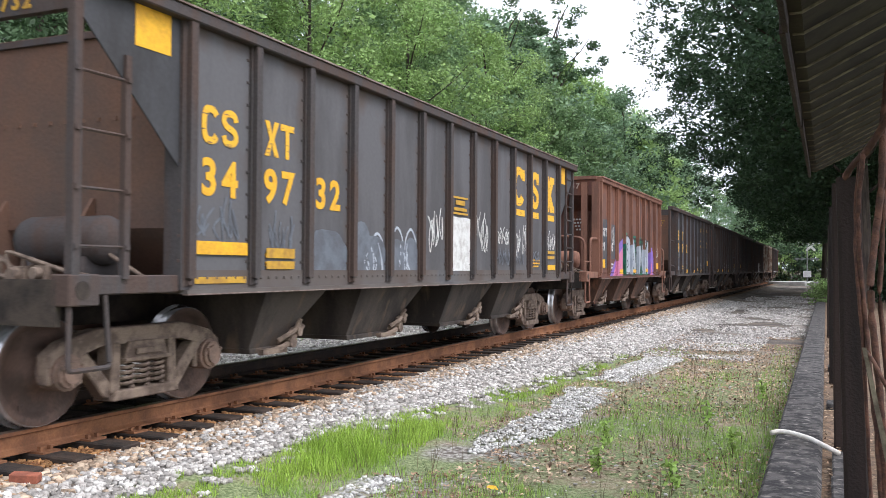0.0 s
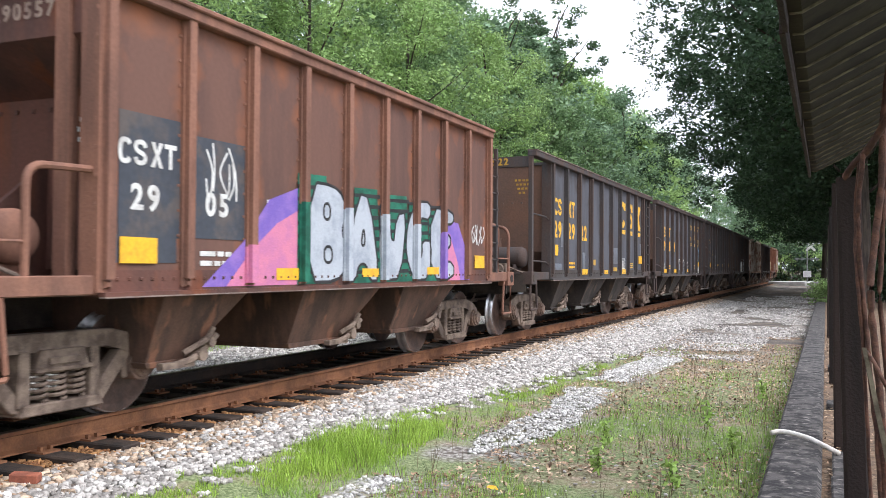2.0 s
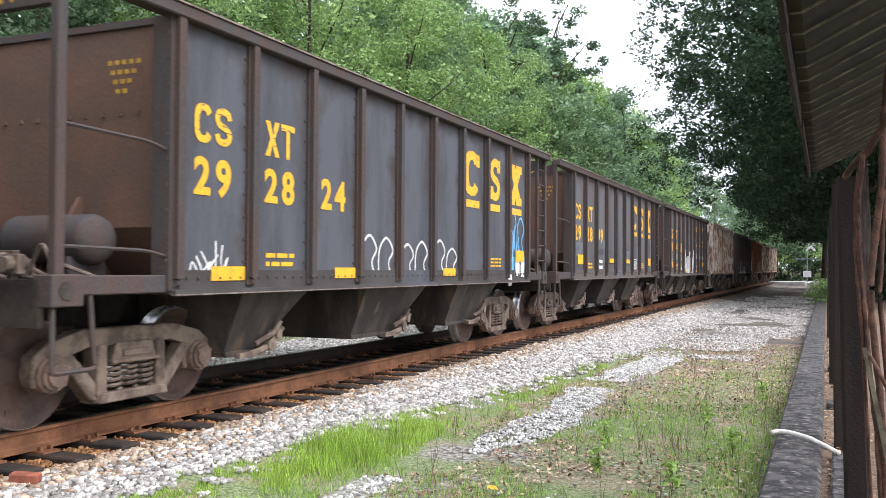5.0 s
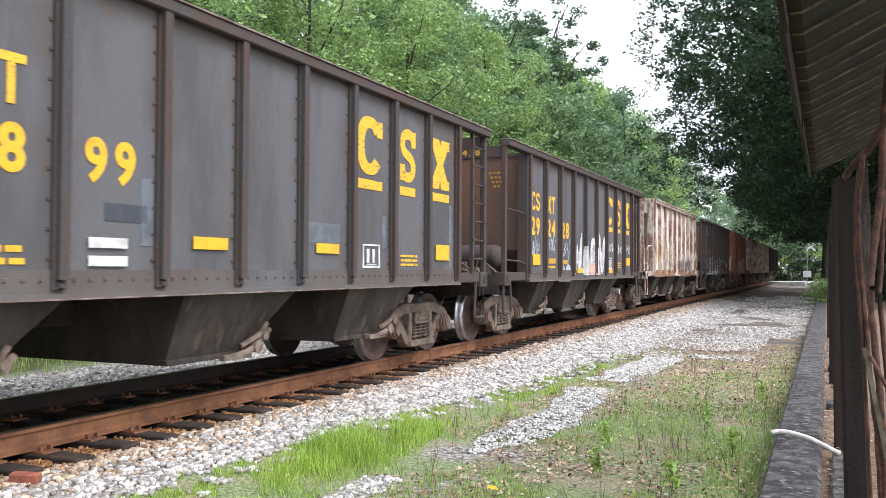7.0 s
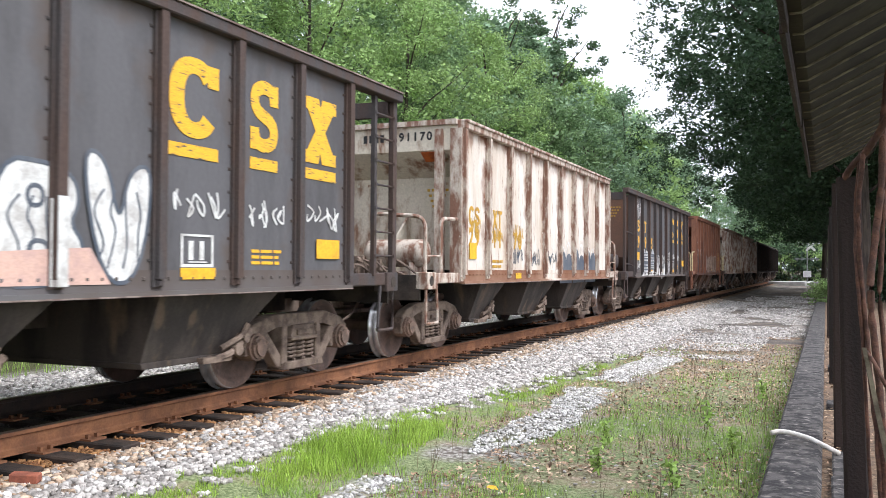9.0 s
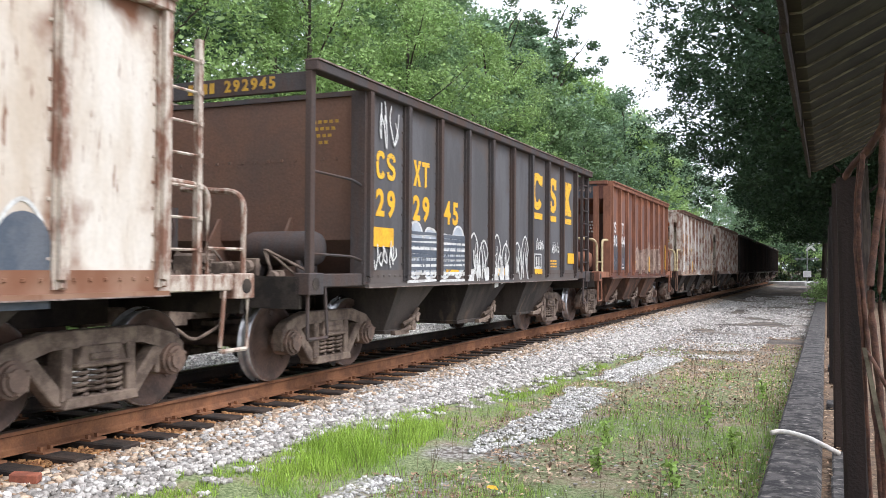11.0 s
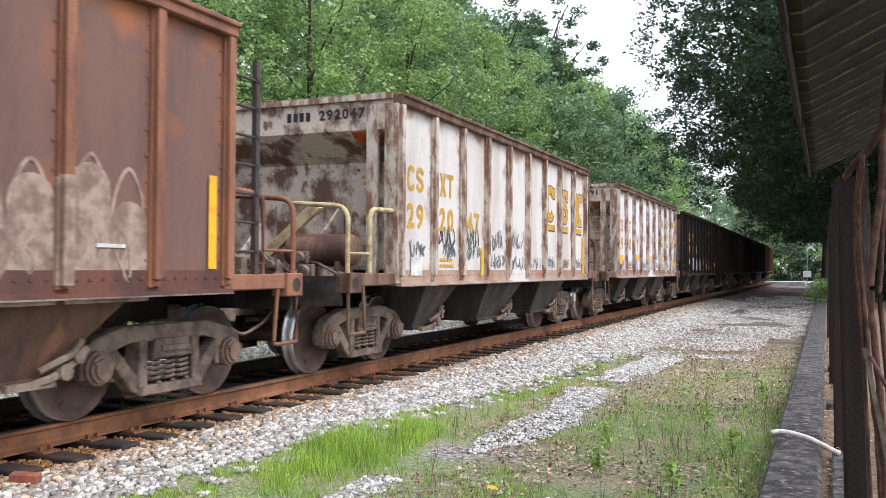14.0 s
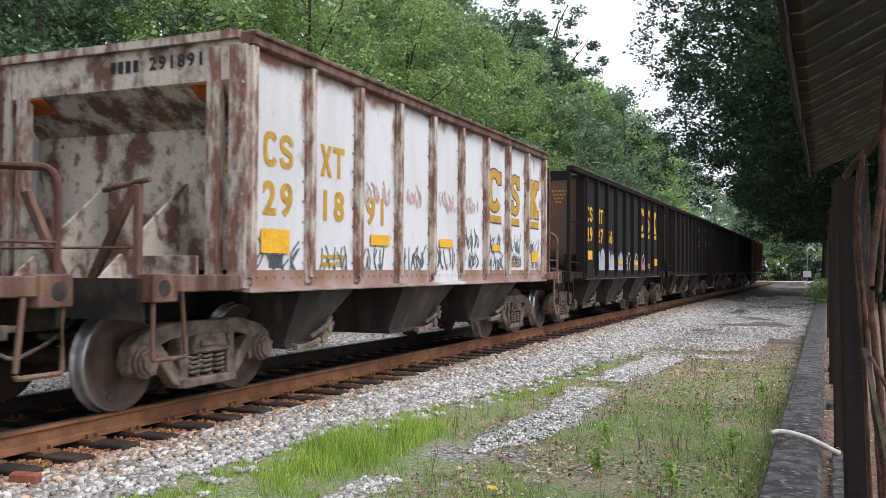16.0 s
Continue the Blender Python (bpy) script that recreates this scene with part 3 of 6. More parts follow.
    ob = part("wheelset", bm, M["wheel"])
    ob.data.materials.append(M["tread"])
    return ob


WHEELS = []


def truck(car, y):
    t = new("truck")
    t.parent = car
    t.matrix_basis = pose(0, y, -0.035)
    t["label"] = "dust-brown cast steel three-piece truck"
    for s in (-1, 1):
        m = pose(s * 1.02, 0, 0, 0, 0, 0 if s > 0 else 180)
        for nm, fn in (("side_frame", side_frame_mesh), ("spring_nest", spring_mesh)):
            shared(nm, cached(nm, fn), t, m)
        for dy in (-0.889, 0.889):
            shared("bearing", cached("bearing", bearing_mesh), t, m @ pose(0, dy, 0))
    shared("bolster", cached("bolster", bolster_mesh), t)
    for dy in (-0.889, 0.889):
        w = shared("wheelset", cached("wheelset", wheel_profile_mesh), t, pose(0, dy, 0.457))
        WHEELS.append((w, dy))
    return t


def bay_mesh(mt, front):
    """Tapering discharge hopper with a ridge of door gear at its foot."""
    bm = bmesh.new()

    def frustum(y0, y1, y2, y3, x0, x1, z0, z1):
        lo = [bm.verts.new(p) for p in ((-x0, y1, z0), (x0, y1, z0), (x0, y2, z0), (-x0, y2, z0))]
        hi = [bm.verts.new(p) for p in ((-x1, y0, z1), (x1, y0, z1), (x1, y3, z1), (-x1, y3, z1))]
        bm.faces.new(lo[::-1]), bm.faces.new(hi)
        for i in range(4):
            bm.faces.new((lo[i], lo[(i + 1) % 4], hi[(i + 1) % 4], hi[i]))

    frustum(-front, -front + 0.04, -0.70, 0.0, 1.26, 1.53, 0.42, SILL + 0.01)
    frustum(-front + 0.02, -front + 0.04, -0.74, -0.68, 1.29, 1.29, 0.385, 0.44)
    return part("hopper_bay", bm, mt, bevel=0.006)


def lock_mesh():
    """Cast latch and hooks hanging on the slanted edge of a bay."""
    bm = bmesh.new()
    x = 1.36
    tube(bm, bend([(x, -0.92, 0.40), (x + 0.06, -0.78, 0.44), (x + 0.03, -0.60, 0.50), (x + 0.05, -0.42, 0.64)], 0.05), 0.034, 7)
    tube(bm, bend([(x + 0.02, -0.85, 0.50), (x + 0.09, -0.70, 0.58), (x + 0.04, -0.55, 0.60), (x + 0.08, -0.50, 0.72)], 0.04), 0.028, 7)
    tube(bm, [(x - 0.1, -0.66, 0.48), (x + 0.10, -0.66, 0.48)], 0.065, 9)
    tube(bm, [(x - 0.1, -0.52, 0.58), (x + 0.09, -0.52, 0.58)], 0.05, 9)
    box(bm, x - 0.02, x + 0.05, -1.15, -0.72, 0.375, 0.43)
    return part("door_lock", bm, M["truck"])


def rib_mesh(mt, key):
    bm = bmesh.new()
    prism(bm, [(-0.065, SILL + 0.03), (0.065, SILL + 0.03), (0.065, TOP - 0.10), (-0.065, TOP - 0.10)], 0.0, 0.035)
    prism(bm, [(-0.045, SILL + 0.10), (0.045, SILL + 0.10), (0.045, TOP - 0.10), (-0.045, TOP - 0.10)], 0.035, 0.085)
    rivet_row(bm, 0.0, [-0.085, 0.085], frange(SILL + 0.25, TOP - 0.25, 10), 0.015)
    rivet_row(bm, 0.035, [-0.0], [SILL + 0.06], 0.03, 0.03)
    return part("rib", bm, mt)


def coupler_mesh():
    bm = bmesh.new()
    box(bm, -0.08, 0.08, -0.75, 0.0, 0.68, 0.86)
    prism(bm, [(-0.98, 0.62), (-0.74, 0.62), (-0.74, 0.92), (-0.98, 0.92)], -0.16, 0.14)
    box(bm, 0.02, 0.16, -1.06, -0.96, 0.64, 0.90)
    tube(bm, bend([(0.35, -0.2, 0.80), (0.38, -0.5, 0.60), (0.30, -0.85, 0.45), (0.2, -1.0, 0.60)], 0.12), 0.022, 7)
    return part("coupler", bm, M["truck"], bevel=0.02)


def ladder(car, mt, x, y0, y1, z0, z1, rungs):
    bm = bmesh.new()
    for y in (y0, y1):
        box(bm, x - 0.02, x + 0.035, y - 0.03, y + 0.03, z0, z1)
    for z in frange(z0 + 0.25, z1 - 0.2, rungs):
        tube(bm, [(x + 0.01, y0, z), (x + 0.01, y1, z)], 0.014, 6)
        for y in (y0, y1):
            box(bm, x + 0.03, x + 0.05, y - 0.02, y + 0.02, z - 0.02, z + 0.02)
    return part("ladder", bm, mt, car)


def flat(bm, pts, x, th=0.003):
    """Thin painted shape lying on a side: outline in (y, z)."""
    prism(bm, pts, x, x + th)


def rect(bm, y0, y1, z0, z1, x, th=0.003):
    flat(bm, [(y0, z0), (y1, z0), (y1, z1), (y0, z1)], x, th)


def digits(body, car, y, z, h, x, mt, label="", end=False):
    """Built-in font, thickened, one mesh a digit, standing upright on the side (or on the leading end)."""
    for i, ch in enumerate(body):
        def make():
            cu = bpy.data.curves.new("digit", "FONT")
            cu.body, cu.size, cu.align_x, cu.align_y = ch, h * 1.38, "CENTER", "CENTER"
            cu.offset, cu.extrude, cu.resolution_u = h * 0.045, 0.002, 4
            tmp = new("tmp", cu)
            bpy.context.view_layer.update()
            me = bpy.data.meshes.new_from_object(tmp.evaluated_get(bpy.context.evaluated_depsgraph_get()))
            bpy.data.objects.remove(tmp)
            me.materials.clear()
            me.materials.append(mt)
            return new("digit", me)
        off = (i - (len(body) - 1) / 2) * h * 0.92
        ob = shared("digit", cached(("digit", ch, h, mt.name), make), car, pose(x + off, y, z, 90, 0, 0) if end else pose(x, y + off, z, 90, 0, 90))
        ob["label"] = label or "painted digit of the car number"


def arc_band(bm, cy, cz, ry, rz, w, x, a0, a1, n=20, q=0.8, wz=None):
    """Part of a rounded band, as one outline; w is its width at the sides, wz at top and foot."""
    wz = wz or w

    def p(a, k):
        c, s = math.cos(a), math.sin(a)
        return (cy + (ry - w * k) * math.copysign(abs(c) ** q, c), cz + (rz - wz * k) * math.copysign(abs(s) ** q, s))
    al = frange(a0, a1, n)
    flat(bm, [p(a, 0) for a in al] + [p(a, 1) for a in reversed(al)], x)


def ribbon(pts, wd):
    """Outline of an even band along a smooth line through points in (y, z)."""
    pts = [Vector(p) for p in pts]
    fine = []
    for i in range(len(pts) - 1):
        p0, p1, p2, p3 = pts[max(i - 1, 0)], pts[i], pts[i + 1], pts[min(i + 2, len(pts) - 1)]
        for k in range(4):
            t = k / 4
            fine.append(0.5 * ((2 * p1) + (p2 - p0) * t + (2 * p0 - 5 * p1 + 4 * p2 - p3) * t * t + (3 * p1 - p0 - 3 * p2 + p3) * t ** 3))
    fine.append(pts[-1])
    left, right = [], []
    for i, p in enumerate(fine):
        d = (fine[min(i + 1, len(fine) - 1)] - fine[max(i - 1, 0)]).normalized()
        nrm = Vector((-d.y, d.x)) * wd / 2
        left.append(tuple(p + nrm))
        right.append(tuple(p - nrm))
    return left + right[::-1]


def snake(y, z, q, h, t, reach=0.45):
    """Double-curved band filling a box of half-width q and height h."""
    a, b = q - t / 2, h / 2 - t / 2
    return ribbon([(y + a * u, z + b * v) for u, v in ((1, reach), (0.78, 0.86), (0, 1), (-0.8, 0.84), (-1, 0.47), (-0.62, 0.14), (0.62, -0.14), (1, -0.47), (0.8, -0.84), (0, -1), (-0.78, -0.86), (-1, -reach))], t)


def waist(y, z, q, h, t, f=0.30):
    """Block drawn in at its middle, with square feet and a notch above and below."""
    H = h / 2
    return [(y - q, z + H), (y - q * 0.12, z + H), (y, z + H * 0.72), (y + q * 0.12, z + H), (y + q, z + H), (y + q, z + H - t), (y + q * 0.80, z + H - t), (y + q * f, z), (y + q * 0.80, z - H + t), (y + q, z - H + t), (y + q, z - H), (y + q * 0.12, z - H), (y, z - H * 0.62), (y - q * 0.12, z - H), (y - q, z - H), (y - q, z - H + t), (y - q * 0.80, z - H + t), (y - q * f, z), (y - q * 0.80, z + H - t), (y - q, z + H - t)]


def emblem(car, mt, panels, z, h, w, x, under=True, edged=False):
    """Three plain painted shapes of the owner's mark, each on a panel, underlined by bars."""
    for y, kind in zip(panels, ("ring", "snake", "waist")):
        q, t = w * 0.5 * (0.70 if kind == "snake" else 1.0), h * 0.19

        def shape(bm, e, xx):
            if kind == "ring":
                arc_band(bm, y, z, q + e, h / 2 + e, 0.29 * w + 2 * e, xx, 0.62 - e, 5.66 + e, 24, 0.86, 0.20 * h + 2 * e)
                rect(bm, y + q - 0.15 - e, y + q + e, z + h * 0.17 - e, z + h * 0.45 + e, xx + 0.0006)
            elif kind == "snake":
                flat(bm, snake(y, z, q + e, h + 2 * e, t + 2 * e), xx)
                rect(bm, y + q - 0.11 - e, y + q + e, z + h * 0.17 - e, z + h * 0.47 + e, xx + 0.0006)
                rect(bm, y - q - e, y - q + 0.11 + e, z - h * 0.47 - e, z - h * 0.17 + e, xx + 0.0006)
            else:
                flat(bm, waist(y, z, q + e, h + 2 * e, t + 2 * e), xx)
        bm = bmesh.new()
        shape(bm, 0.0, x)
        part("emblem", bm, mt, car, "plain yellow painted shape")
        if edged:
            bm = bmesh.new()
            shape(bm, 0.024, x - 0.0026)
            part("emblem_edge", bm, M["slate_dark"], car, "dark edging of the painted shape")
        if under:
            bm = bmesh.new()
            rect(bm, y - q, y + q, z - h * 0.5 - 0.175, z - h * 0.5 - 0.06, x)
            part("emblem_bar", bm, mt, car)
            if edged:
                bm = bmesh.new()
                rect(bm, y - q - 0.01, y + q + 0.01, z - h * 0.5 - 0.20, z - h * 0.5 - 0.174, x)
                part("emblem_edge", bm, M["slate_dark"], car)


def marks(car, mt, y1, y2, z, h, x):
    """Owner's initials as plain shapes on the first two panels."""
    w = h * 0.70
    for y, kind in ((y1 - w * 0.58, 0), (y1 + w * 0.58, 1), (y2 - w * 0.56, 2), (y2 + w * 0.56, 3)):
        bm = bmesh.new()
        t = h * 0.185
        q, H = w / 2, h / 2
        if kind == 0:
            arc_band(bm, y, z, q, H, t, x, 0.55, 5.73, 18, 0.72)
        elif kind == 1:
            flat(bm, snake(y, z, q, h, t, 0.5), x)
        elif kind == 2:
            k = t * 0.62
            flat(bm, [(y - q, z + H), (y - q + 2 * k, z + H), (y, z + H * 0.28), (y + q - 2 * k, z + H), (y + q, z + H), (y + k * 0.95, z), (y + q, z - H), (y + q - 2 * k, z - H), (y, z - H * 0.28), (y - q + 2 * k, z - H), (y - q, z - H), (y - k * 0.95, z)], x)
        else:
            flat(bm, [(y - q, z + H), (y + q, z + H), (y + q, z + H - t), (y + t / 2, z + H - t), (y + t / 2, z - H), (y - t / 2, z - H), (y - t / 2, z + H - t), (y - q, z + H - t)], x)
        part("marking", bm, mt, car, "plain painted shape")


def stencil_box(car, k, dy, z, w=0.44, h=0.29):
    """White outlined inspection stencil with two small blocks in it."""
    y, x = panel_y(k) + dy, SIDE + 0.0045
    bm = bmesh.new()
    for y0, y1, z0, z1 in ((-0.5, 0.5, 0.43, 0.5), (-0.5, 0.5, -0.5, -0.40), (-0.5, -0.43, -0.40, 0.43), (0.43, 0.5, -0.40, 0.43), (-0.27, -0.12, -0.28, 0.30), (0.06, 0.20, -0.28, 0.30), (-0.27, 0.30, -0.36, -0.32)):
        rect(bm, y + y0 * w, y + y1 * w, z + z0 * h, z + z1 * h, x)
    part("stencil_box", bm, M["white_mark"], car, "white outlined inspection stencil")


def bars(car, mt, y, z, w, rows, x, rh=0.045):
    bm = bmesh.new()
    for r in range(rows):
        yy = y - w / 2
        while yy < y + w / 2 - 0.05:
            ww = min(random.uniform(0.06, 0.22), y + w / 2 - yy)
            rect(bm, yy, yy + ww, z - r * rh * 1.9 - rh, z - r * rh * 1.9, x)
            yy += ww + 0.03
    tagged(part("stencil", bm, mt, car, "small unreadable painted stencil bars"), kind="stuff")


def blob(bm, y, z, w, h, x, seed, rough=0.35, n=26):
    """Sprayed patch with an uneven rounded outline."""
    pts = []
    for k in range(n):
        a = 6.2832 * k / n
        r = 1 + rough * noise.noise((math.cos(a) * 1.3 + seed * 7.1, math.sin(a) * 1.3, seed))
        c, s = math.cos(a), math.sin(a)
        pts.append((y + 0.5 * w * r * math.copysign(abs(c) ** 0.55, c), z + 0.5 * h * r * math.copysign(abs(s) ** 0.55, s)))
    flat(bm, pts, x)


def stroke(bm, pts, wd, x):
    """Sprayed line: flat ribbon through points in (y, z)."""
    pts = [Vector(p) for p in pts]
    fine = []
    for i in range(len(pts) - 1):
        p0, p1, p2, p3 = pts[max(i - 1, 0)], pts[i], pts[i + 1], pts[min(i + 2, len(pts) - 1)]
        for k in range(5):
            t = k / 5
            fine.append(0.5 * ((2 * p1) + (p2 - p0) * t + (2 * p0 - 5 * p1 + 4 * p2 - p3) * t * t + (3 * p1 - p0 - 3 * p2 + p3) * t ** 3))
    fine.append(pts[-1])
    prev = None
    for i, p in enumerate(fine):
        d = fine[min(i + 1, len(fine) - 1)] - fine[max(i - 1, 0)]
        d = d.normalized() if d.length > 1e-6 else Vector((1, 0))
        nrm = Vector((-d.y, d.x)) * wd / 2
        cur = (bm.verts.new((x + 0.0004 * (i % 3), p.x + nrm.x, p.y + nrm.y)), bm.verts.new((x + 0.0004 * (i % 3), p.x - nrm.x, p.y - nrm.y)))
        if prev:
            bm.faces.new((prev[0], prev[1], cur[1], cur[0]))
        prev = cur


def scrawl(bm, y, z, w, h, x, rng, n=4, wd=0.03):
    """A hand-sprayed tag: a few looping strokes side by side."""
    for j in range(n):
        c = y - w / 2 + w * (j + 0.5) / n
        u = w / n * 0.62
        hh = h / 2 * rng.uniform(0.7, 1.1)
        dz = rng.uniform(-0.1, 0.1) * h
        pts = [(c + u * rng.uniform(-1, 1), z + dz + hh * f * rng.uniform(0.7, 1.1)) for f in (1, 0.1, -0.9, -0.2, 0.5, -0.4, -1)[:rng.randint(4, 7)]]
        stroke(bm, pts, wd, x + 0.0008 * j)


def panel_y(k):
    return -HALF + PITCH * (k + 0.5)


def wavy(y0, y1, z0, z1, seed, amp=0.05):
    top = [(y, z1 + amp * noise.noise((y * 2.3, seed, 0)) * 2) for y in frange(y1, y0, 9)]
    return [(y0, z0), (y1, z0)] + top


def cover_rib(car, mt, k, z0, z1):
    """Spray paint carried over a rib."""
    y = -HALF + PITCH * k
    bm = bmesh.new()
    box(bm, SIDE + 0.034, SIDE + 0.089, y - 0.049, y + 0.049, z0, z1)
    box(bm, SIDE + 0.002, SIDE + 0.039, y - 0.069, y + 0.069, z0, z1 - 0.02)
    part("graffiti", bm, M[mt], car)


def tags(car, items, seed, over=False):
    """Graffiti: items of (kind, material, first panel, last panel, z, height), panel by panel between the ribs."""
    rng = random.Random(seed)
    x = SIDE + 0.004 + 0.014 * over
    for i, (kind, mt, k0, k1, z, h) in enumerate(items):
        xx = x + 0.0009 * (i + 1)
        if kind == "ribs":
            for k in range(k0, k1 + 1):
                cover_rib(car, mt, k, max(SILL + 0.05, z - h / 2 + 0.04), z + h / 2 + rng.uniform(-0.06, 0.06))
            continue
        for k in range(k0, k1 + 1):
            bm = bmesh.new()
            y = panel_y(k)
            a, b = y - PITCH * 0.445, y + PITCH * 0.445
            if kind == "blob":
                blob(bm, y, z, PITCH * 0.84, h, xx, seed + k * 1.7 + i, 0.22)
            elif kind == "fill":
                flat(bm, wavy(a, b, z - h / 2, z + h / 2, seed + i), xx)
            elif kind == "stripes":
                for q in range(7):
                    zz = z - h / 2 + h * (q + rng.uniform(0.2, 0.5)) / 7
                    flat(bm, [(a, zz), (b, zz + rng.uniform(-0.02, 0.02)), (b, zz + 0.05), (a, zz + 0.045)], xx)
            elif kind == "arches":
                for q in (-0.22, 0.22):
                    c, ww, hh = y + q * PITCH, PITCH * 0.22, h * rng.uniform(0.7, 1.0)
                    z0 = z - h / 2
                    flat(bm, [(c - ww, z0), (c + ww, z0)] + [(c + ww * math.cos(t), z0 + hh - ww + ww * math.sin(t)) for t in frange(0, math.pi, 9)], xx + 0.0006 * (q > 0))
            elif kind in ("big", "bigline"):
                c, ww, hh = y, PITCH * 0.43, h * rng.uniform(0.8, 1.0)
                z0 = z - h / 2
                lobe = [(c + ww * 0.5 + ww * 0.5 * math.cos(t), z0 + hh - ww * 0.45 + ww * 0.42 * math.sin(t)) for t in frange(0, 2.6, 9)] + [(c - ww * 0.5 + ww * 0.5 * math.cos(t), z0 + hh * 0.93 - ww * 0.45 + ww * 0.42 * math.sin(t)) for t in frange(0.5, math.pi, 9)]
                if kind == "big":
                    flat(bm, [(c - ww, z0), (c + ww, z0)] + lobe, xx)
                else:
                    stroke(bm, [(c + ww, z0)] + lobe + [(c - ww, z0)], 0.04, xx)
            elif kind == "outline":
                for q in (-0.21, 0.21):
                    c, ww, hh = y + q * PITCH, PITCH * 0.19, h * rng.uniform(0.75, 1.0)
                    stroke(bm, [(c - ww, z - h / 2), (c - ww * 0.95, z - h / 2 + hh * 0.7), (c, z - h / 2 + hh), (c + ww * 0.9, z - h / 2 + hh * 0.72), (c + ww * 0.3, z - h / 2 + hh * 0.42), (c + ww, z - h / 2 + 0.02)], 0.034, xx)
            elif kind == "drops":
                for q in range(3):
                    c = y + (q - 1) * 0.3 + rng.uniform(-0.06, 0.06)
                    blob(bm, c, z + rng.uniform(-0.1, 0.1), 0.2, h * rng.uniform(0.5, 0.9), xx + 0.0005 * q, seed + q + k)
            else:
                scrawl(bm, y + rng.uniform(-0.06, 0.06), z + rng.uniform(-0.05, 0.05), PITCH * rng.uniform(0.45, 0.7), h, xx, rng, 4 if h > 0.4 else 5, 0.023)
            tagged(part("graffiti", bm, M[mt], car, "sprayed graffiti shapes"), kind="" if kind in ("big", "fill", "blob") else "stuff")


GLYPHS = {
    "b": (((0, 0), (0.72, 0), (1.0, 0.14), (1.0, 0.36), (0.84, 0.52), (0.95, 0.68), (0.9, 0.9), (0.62, 1.0), (0.05, 1.0)), ((0.40, 0.2), (0.60, 0.2), (0.60, 0.36), (0.40, 0.36)), ((0.38, 0.64), (0.54, 0.64), (0.54, 0.8), (0.38, 0.8))),
    "a": (((0, 0), (0.3, 0), (0.38, 0.2), (0.62, 0.2), (0.7, 0), (1.02, 0), (0.70, 1.0), (0.34, 1.03)), ((0.44, 0.42), (0.57, 0.42), (0.52, 0.66)),),
    "n": (((0, 1.0), (0.32, 0.98), (0.5, 0.42), (0.62, 0.9), (0.98, 0.95), (0.78, 0.02), (0.28, 0.0)),),
    "g": (((0.3, 0), (0.9, 0), (1.0, 0.5), (0.6, 0.5), (0.62, 0.3), (0.45, 0.27), (0.36, 0.5), (0.5, 0.78), (0.92, 0.76), (0.95, 1.0), (0.4, 0.98), (0.05, 0.7), (0.0, 0.3)),),
    "e": (((0, 0), (1, 0), (1, 0.24), (0.42, 0.27), (0.42, 0.42), (0.85, 0.45), (0.85, 0.64), (0.42, 0.64), (0.44, 0.78), (1, 0.8), (0.95, 1), (0, 1)),),
    "w": (((0, 1.0), (0.2, 0.9), (0.3, 0.4), (0.48, 0.78), (0.62, 0.42), (0.8, 0.85), (1.02, 1.02), (0.95, 0.05), (0.6, 0.0), (0.5, 0.3), (0.4, 0.02), (0.05, 0.0)),),
    "o": (((0.3, 0), (0.7, 0), (0.97, 0.2), (1.0, 0.7), (0.75, 1.0), (0.25, 1.0), (0.0, 0.7), (0.03, 0.2)), ((0.4, 0.35), (0.6, 0.35), (0.6, 0.62), (0.4, 0.62))),
}


def on_side(points):
    """Points of (panel, z) as (y, z) on the car at hand."""
    return [(-HALF + PITCH * u, z) for u, z in points]


def painted_wedge(car, mt, points, layer):
    """Flat sprayed field that runs on from panel to panel behind the ribs."""
    bm = bmesh.new()
    flat(bm, on_side(points), SIDE + 0.0125 + 0.0009 * layer, 0.0006)
    part("graffiti", bm, M[mt], car, "sprayed graffiti shapes")


def piece(car, u0, u1, z0, z1, fill, rim, forms, layer, inner=False):
    """A row of large sprayed forms with a darker or lighter rim, from panel u0 to u1."""
    n = len(forms)
    for i, form in enumerate(forms):
        a, b = u0 + (u1 - u0) * (i - 0.04) / n, u0 + (u1 - u0) * (i + 1.02) / n
        hi = z1 - 0.07 * (i % 3)

        def place(pts, turns=0):
            for _ in range(turns):
                pts = [(p[0] + (q[0] - p[0]) * f, p[1] + (q[1] - p[1]) * f) for p, q in zip(pts, pts[1:] + pts[:1]) for f in (0.25, 0.75)]
            return on_side([(a + (b - a) * p, z0 + (hi - z0) * r) for p, r in pts])
        x = SIDE + 0.0125 + 0.0009 * layer + 0.0008 * (i % 2)
        body, *holes = GLYPHS[form]
        bm = bmesh.new()
        flat(bm, place(body, 2 if inner else 1), x, 0.0006)
        part("graffiti", bm, M[fill], car, "sprayed graffiti shapes")
        bm = bmesh.new()
        for pts in (body, *holes):
            ring = place(pts, 2 if inner else 1)
            for p, q in zip(ring, ring[1:] + ring[:1]):
                flat(bm, ribbon([p, q], 0.035), x + 0.0022, 0.0004)
        if inner:
            for k in range(4):
                stroke(bm, place([(0.15 + 0.2 * k, 0.12), (0.3 + 0.15 * k, 0.3 + 0.1 * (k % 2)), (0.18 + 0.2 * k, 0.55), (0.3 + 0.14 * k, 0.72)]), 0.02, x + 0.0024)
        tagged(part("graffiti", bm, M[rim], car, "sprayed rim lines"), kind="stuff")


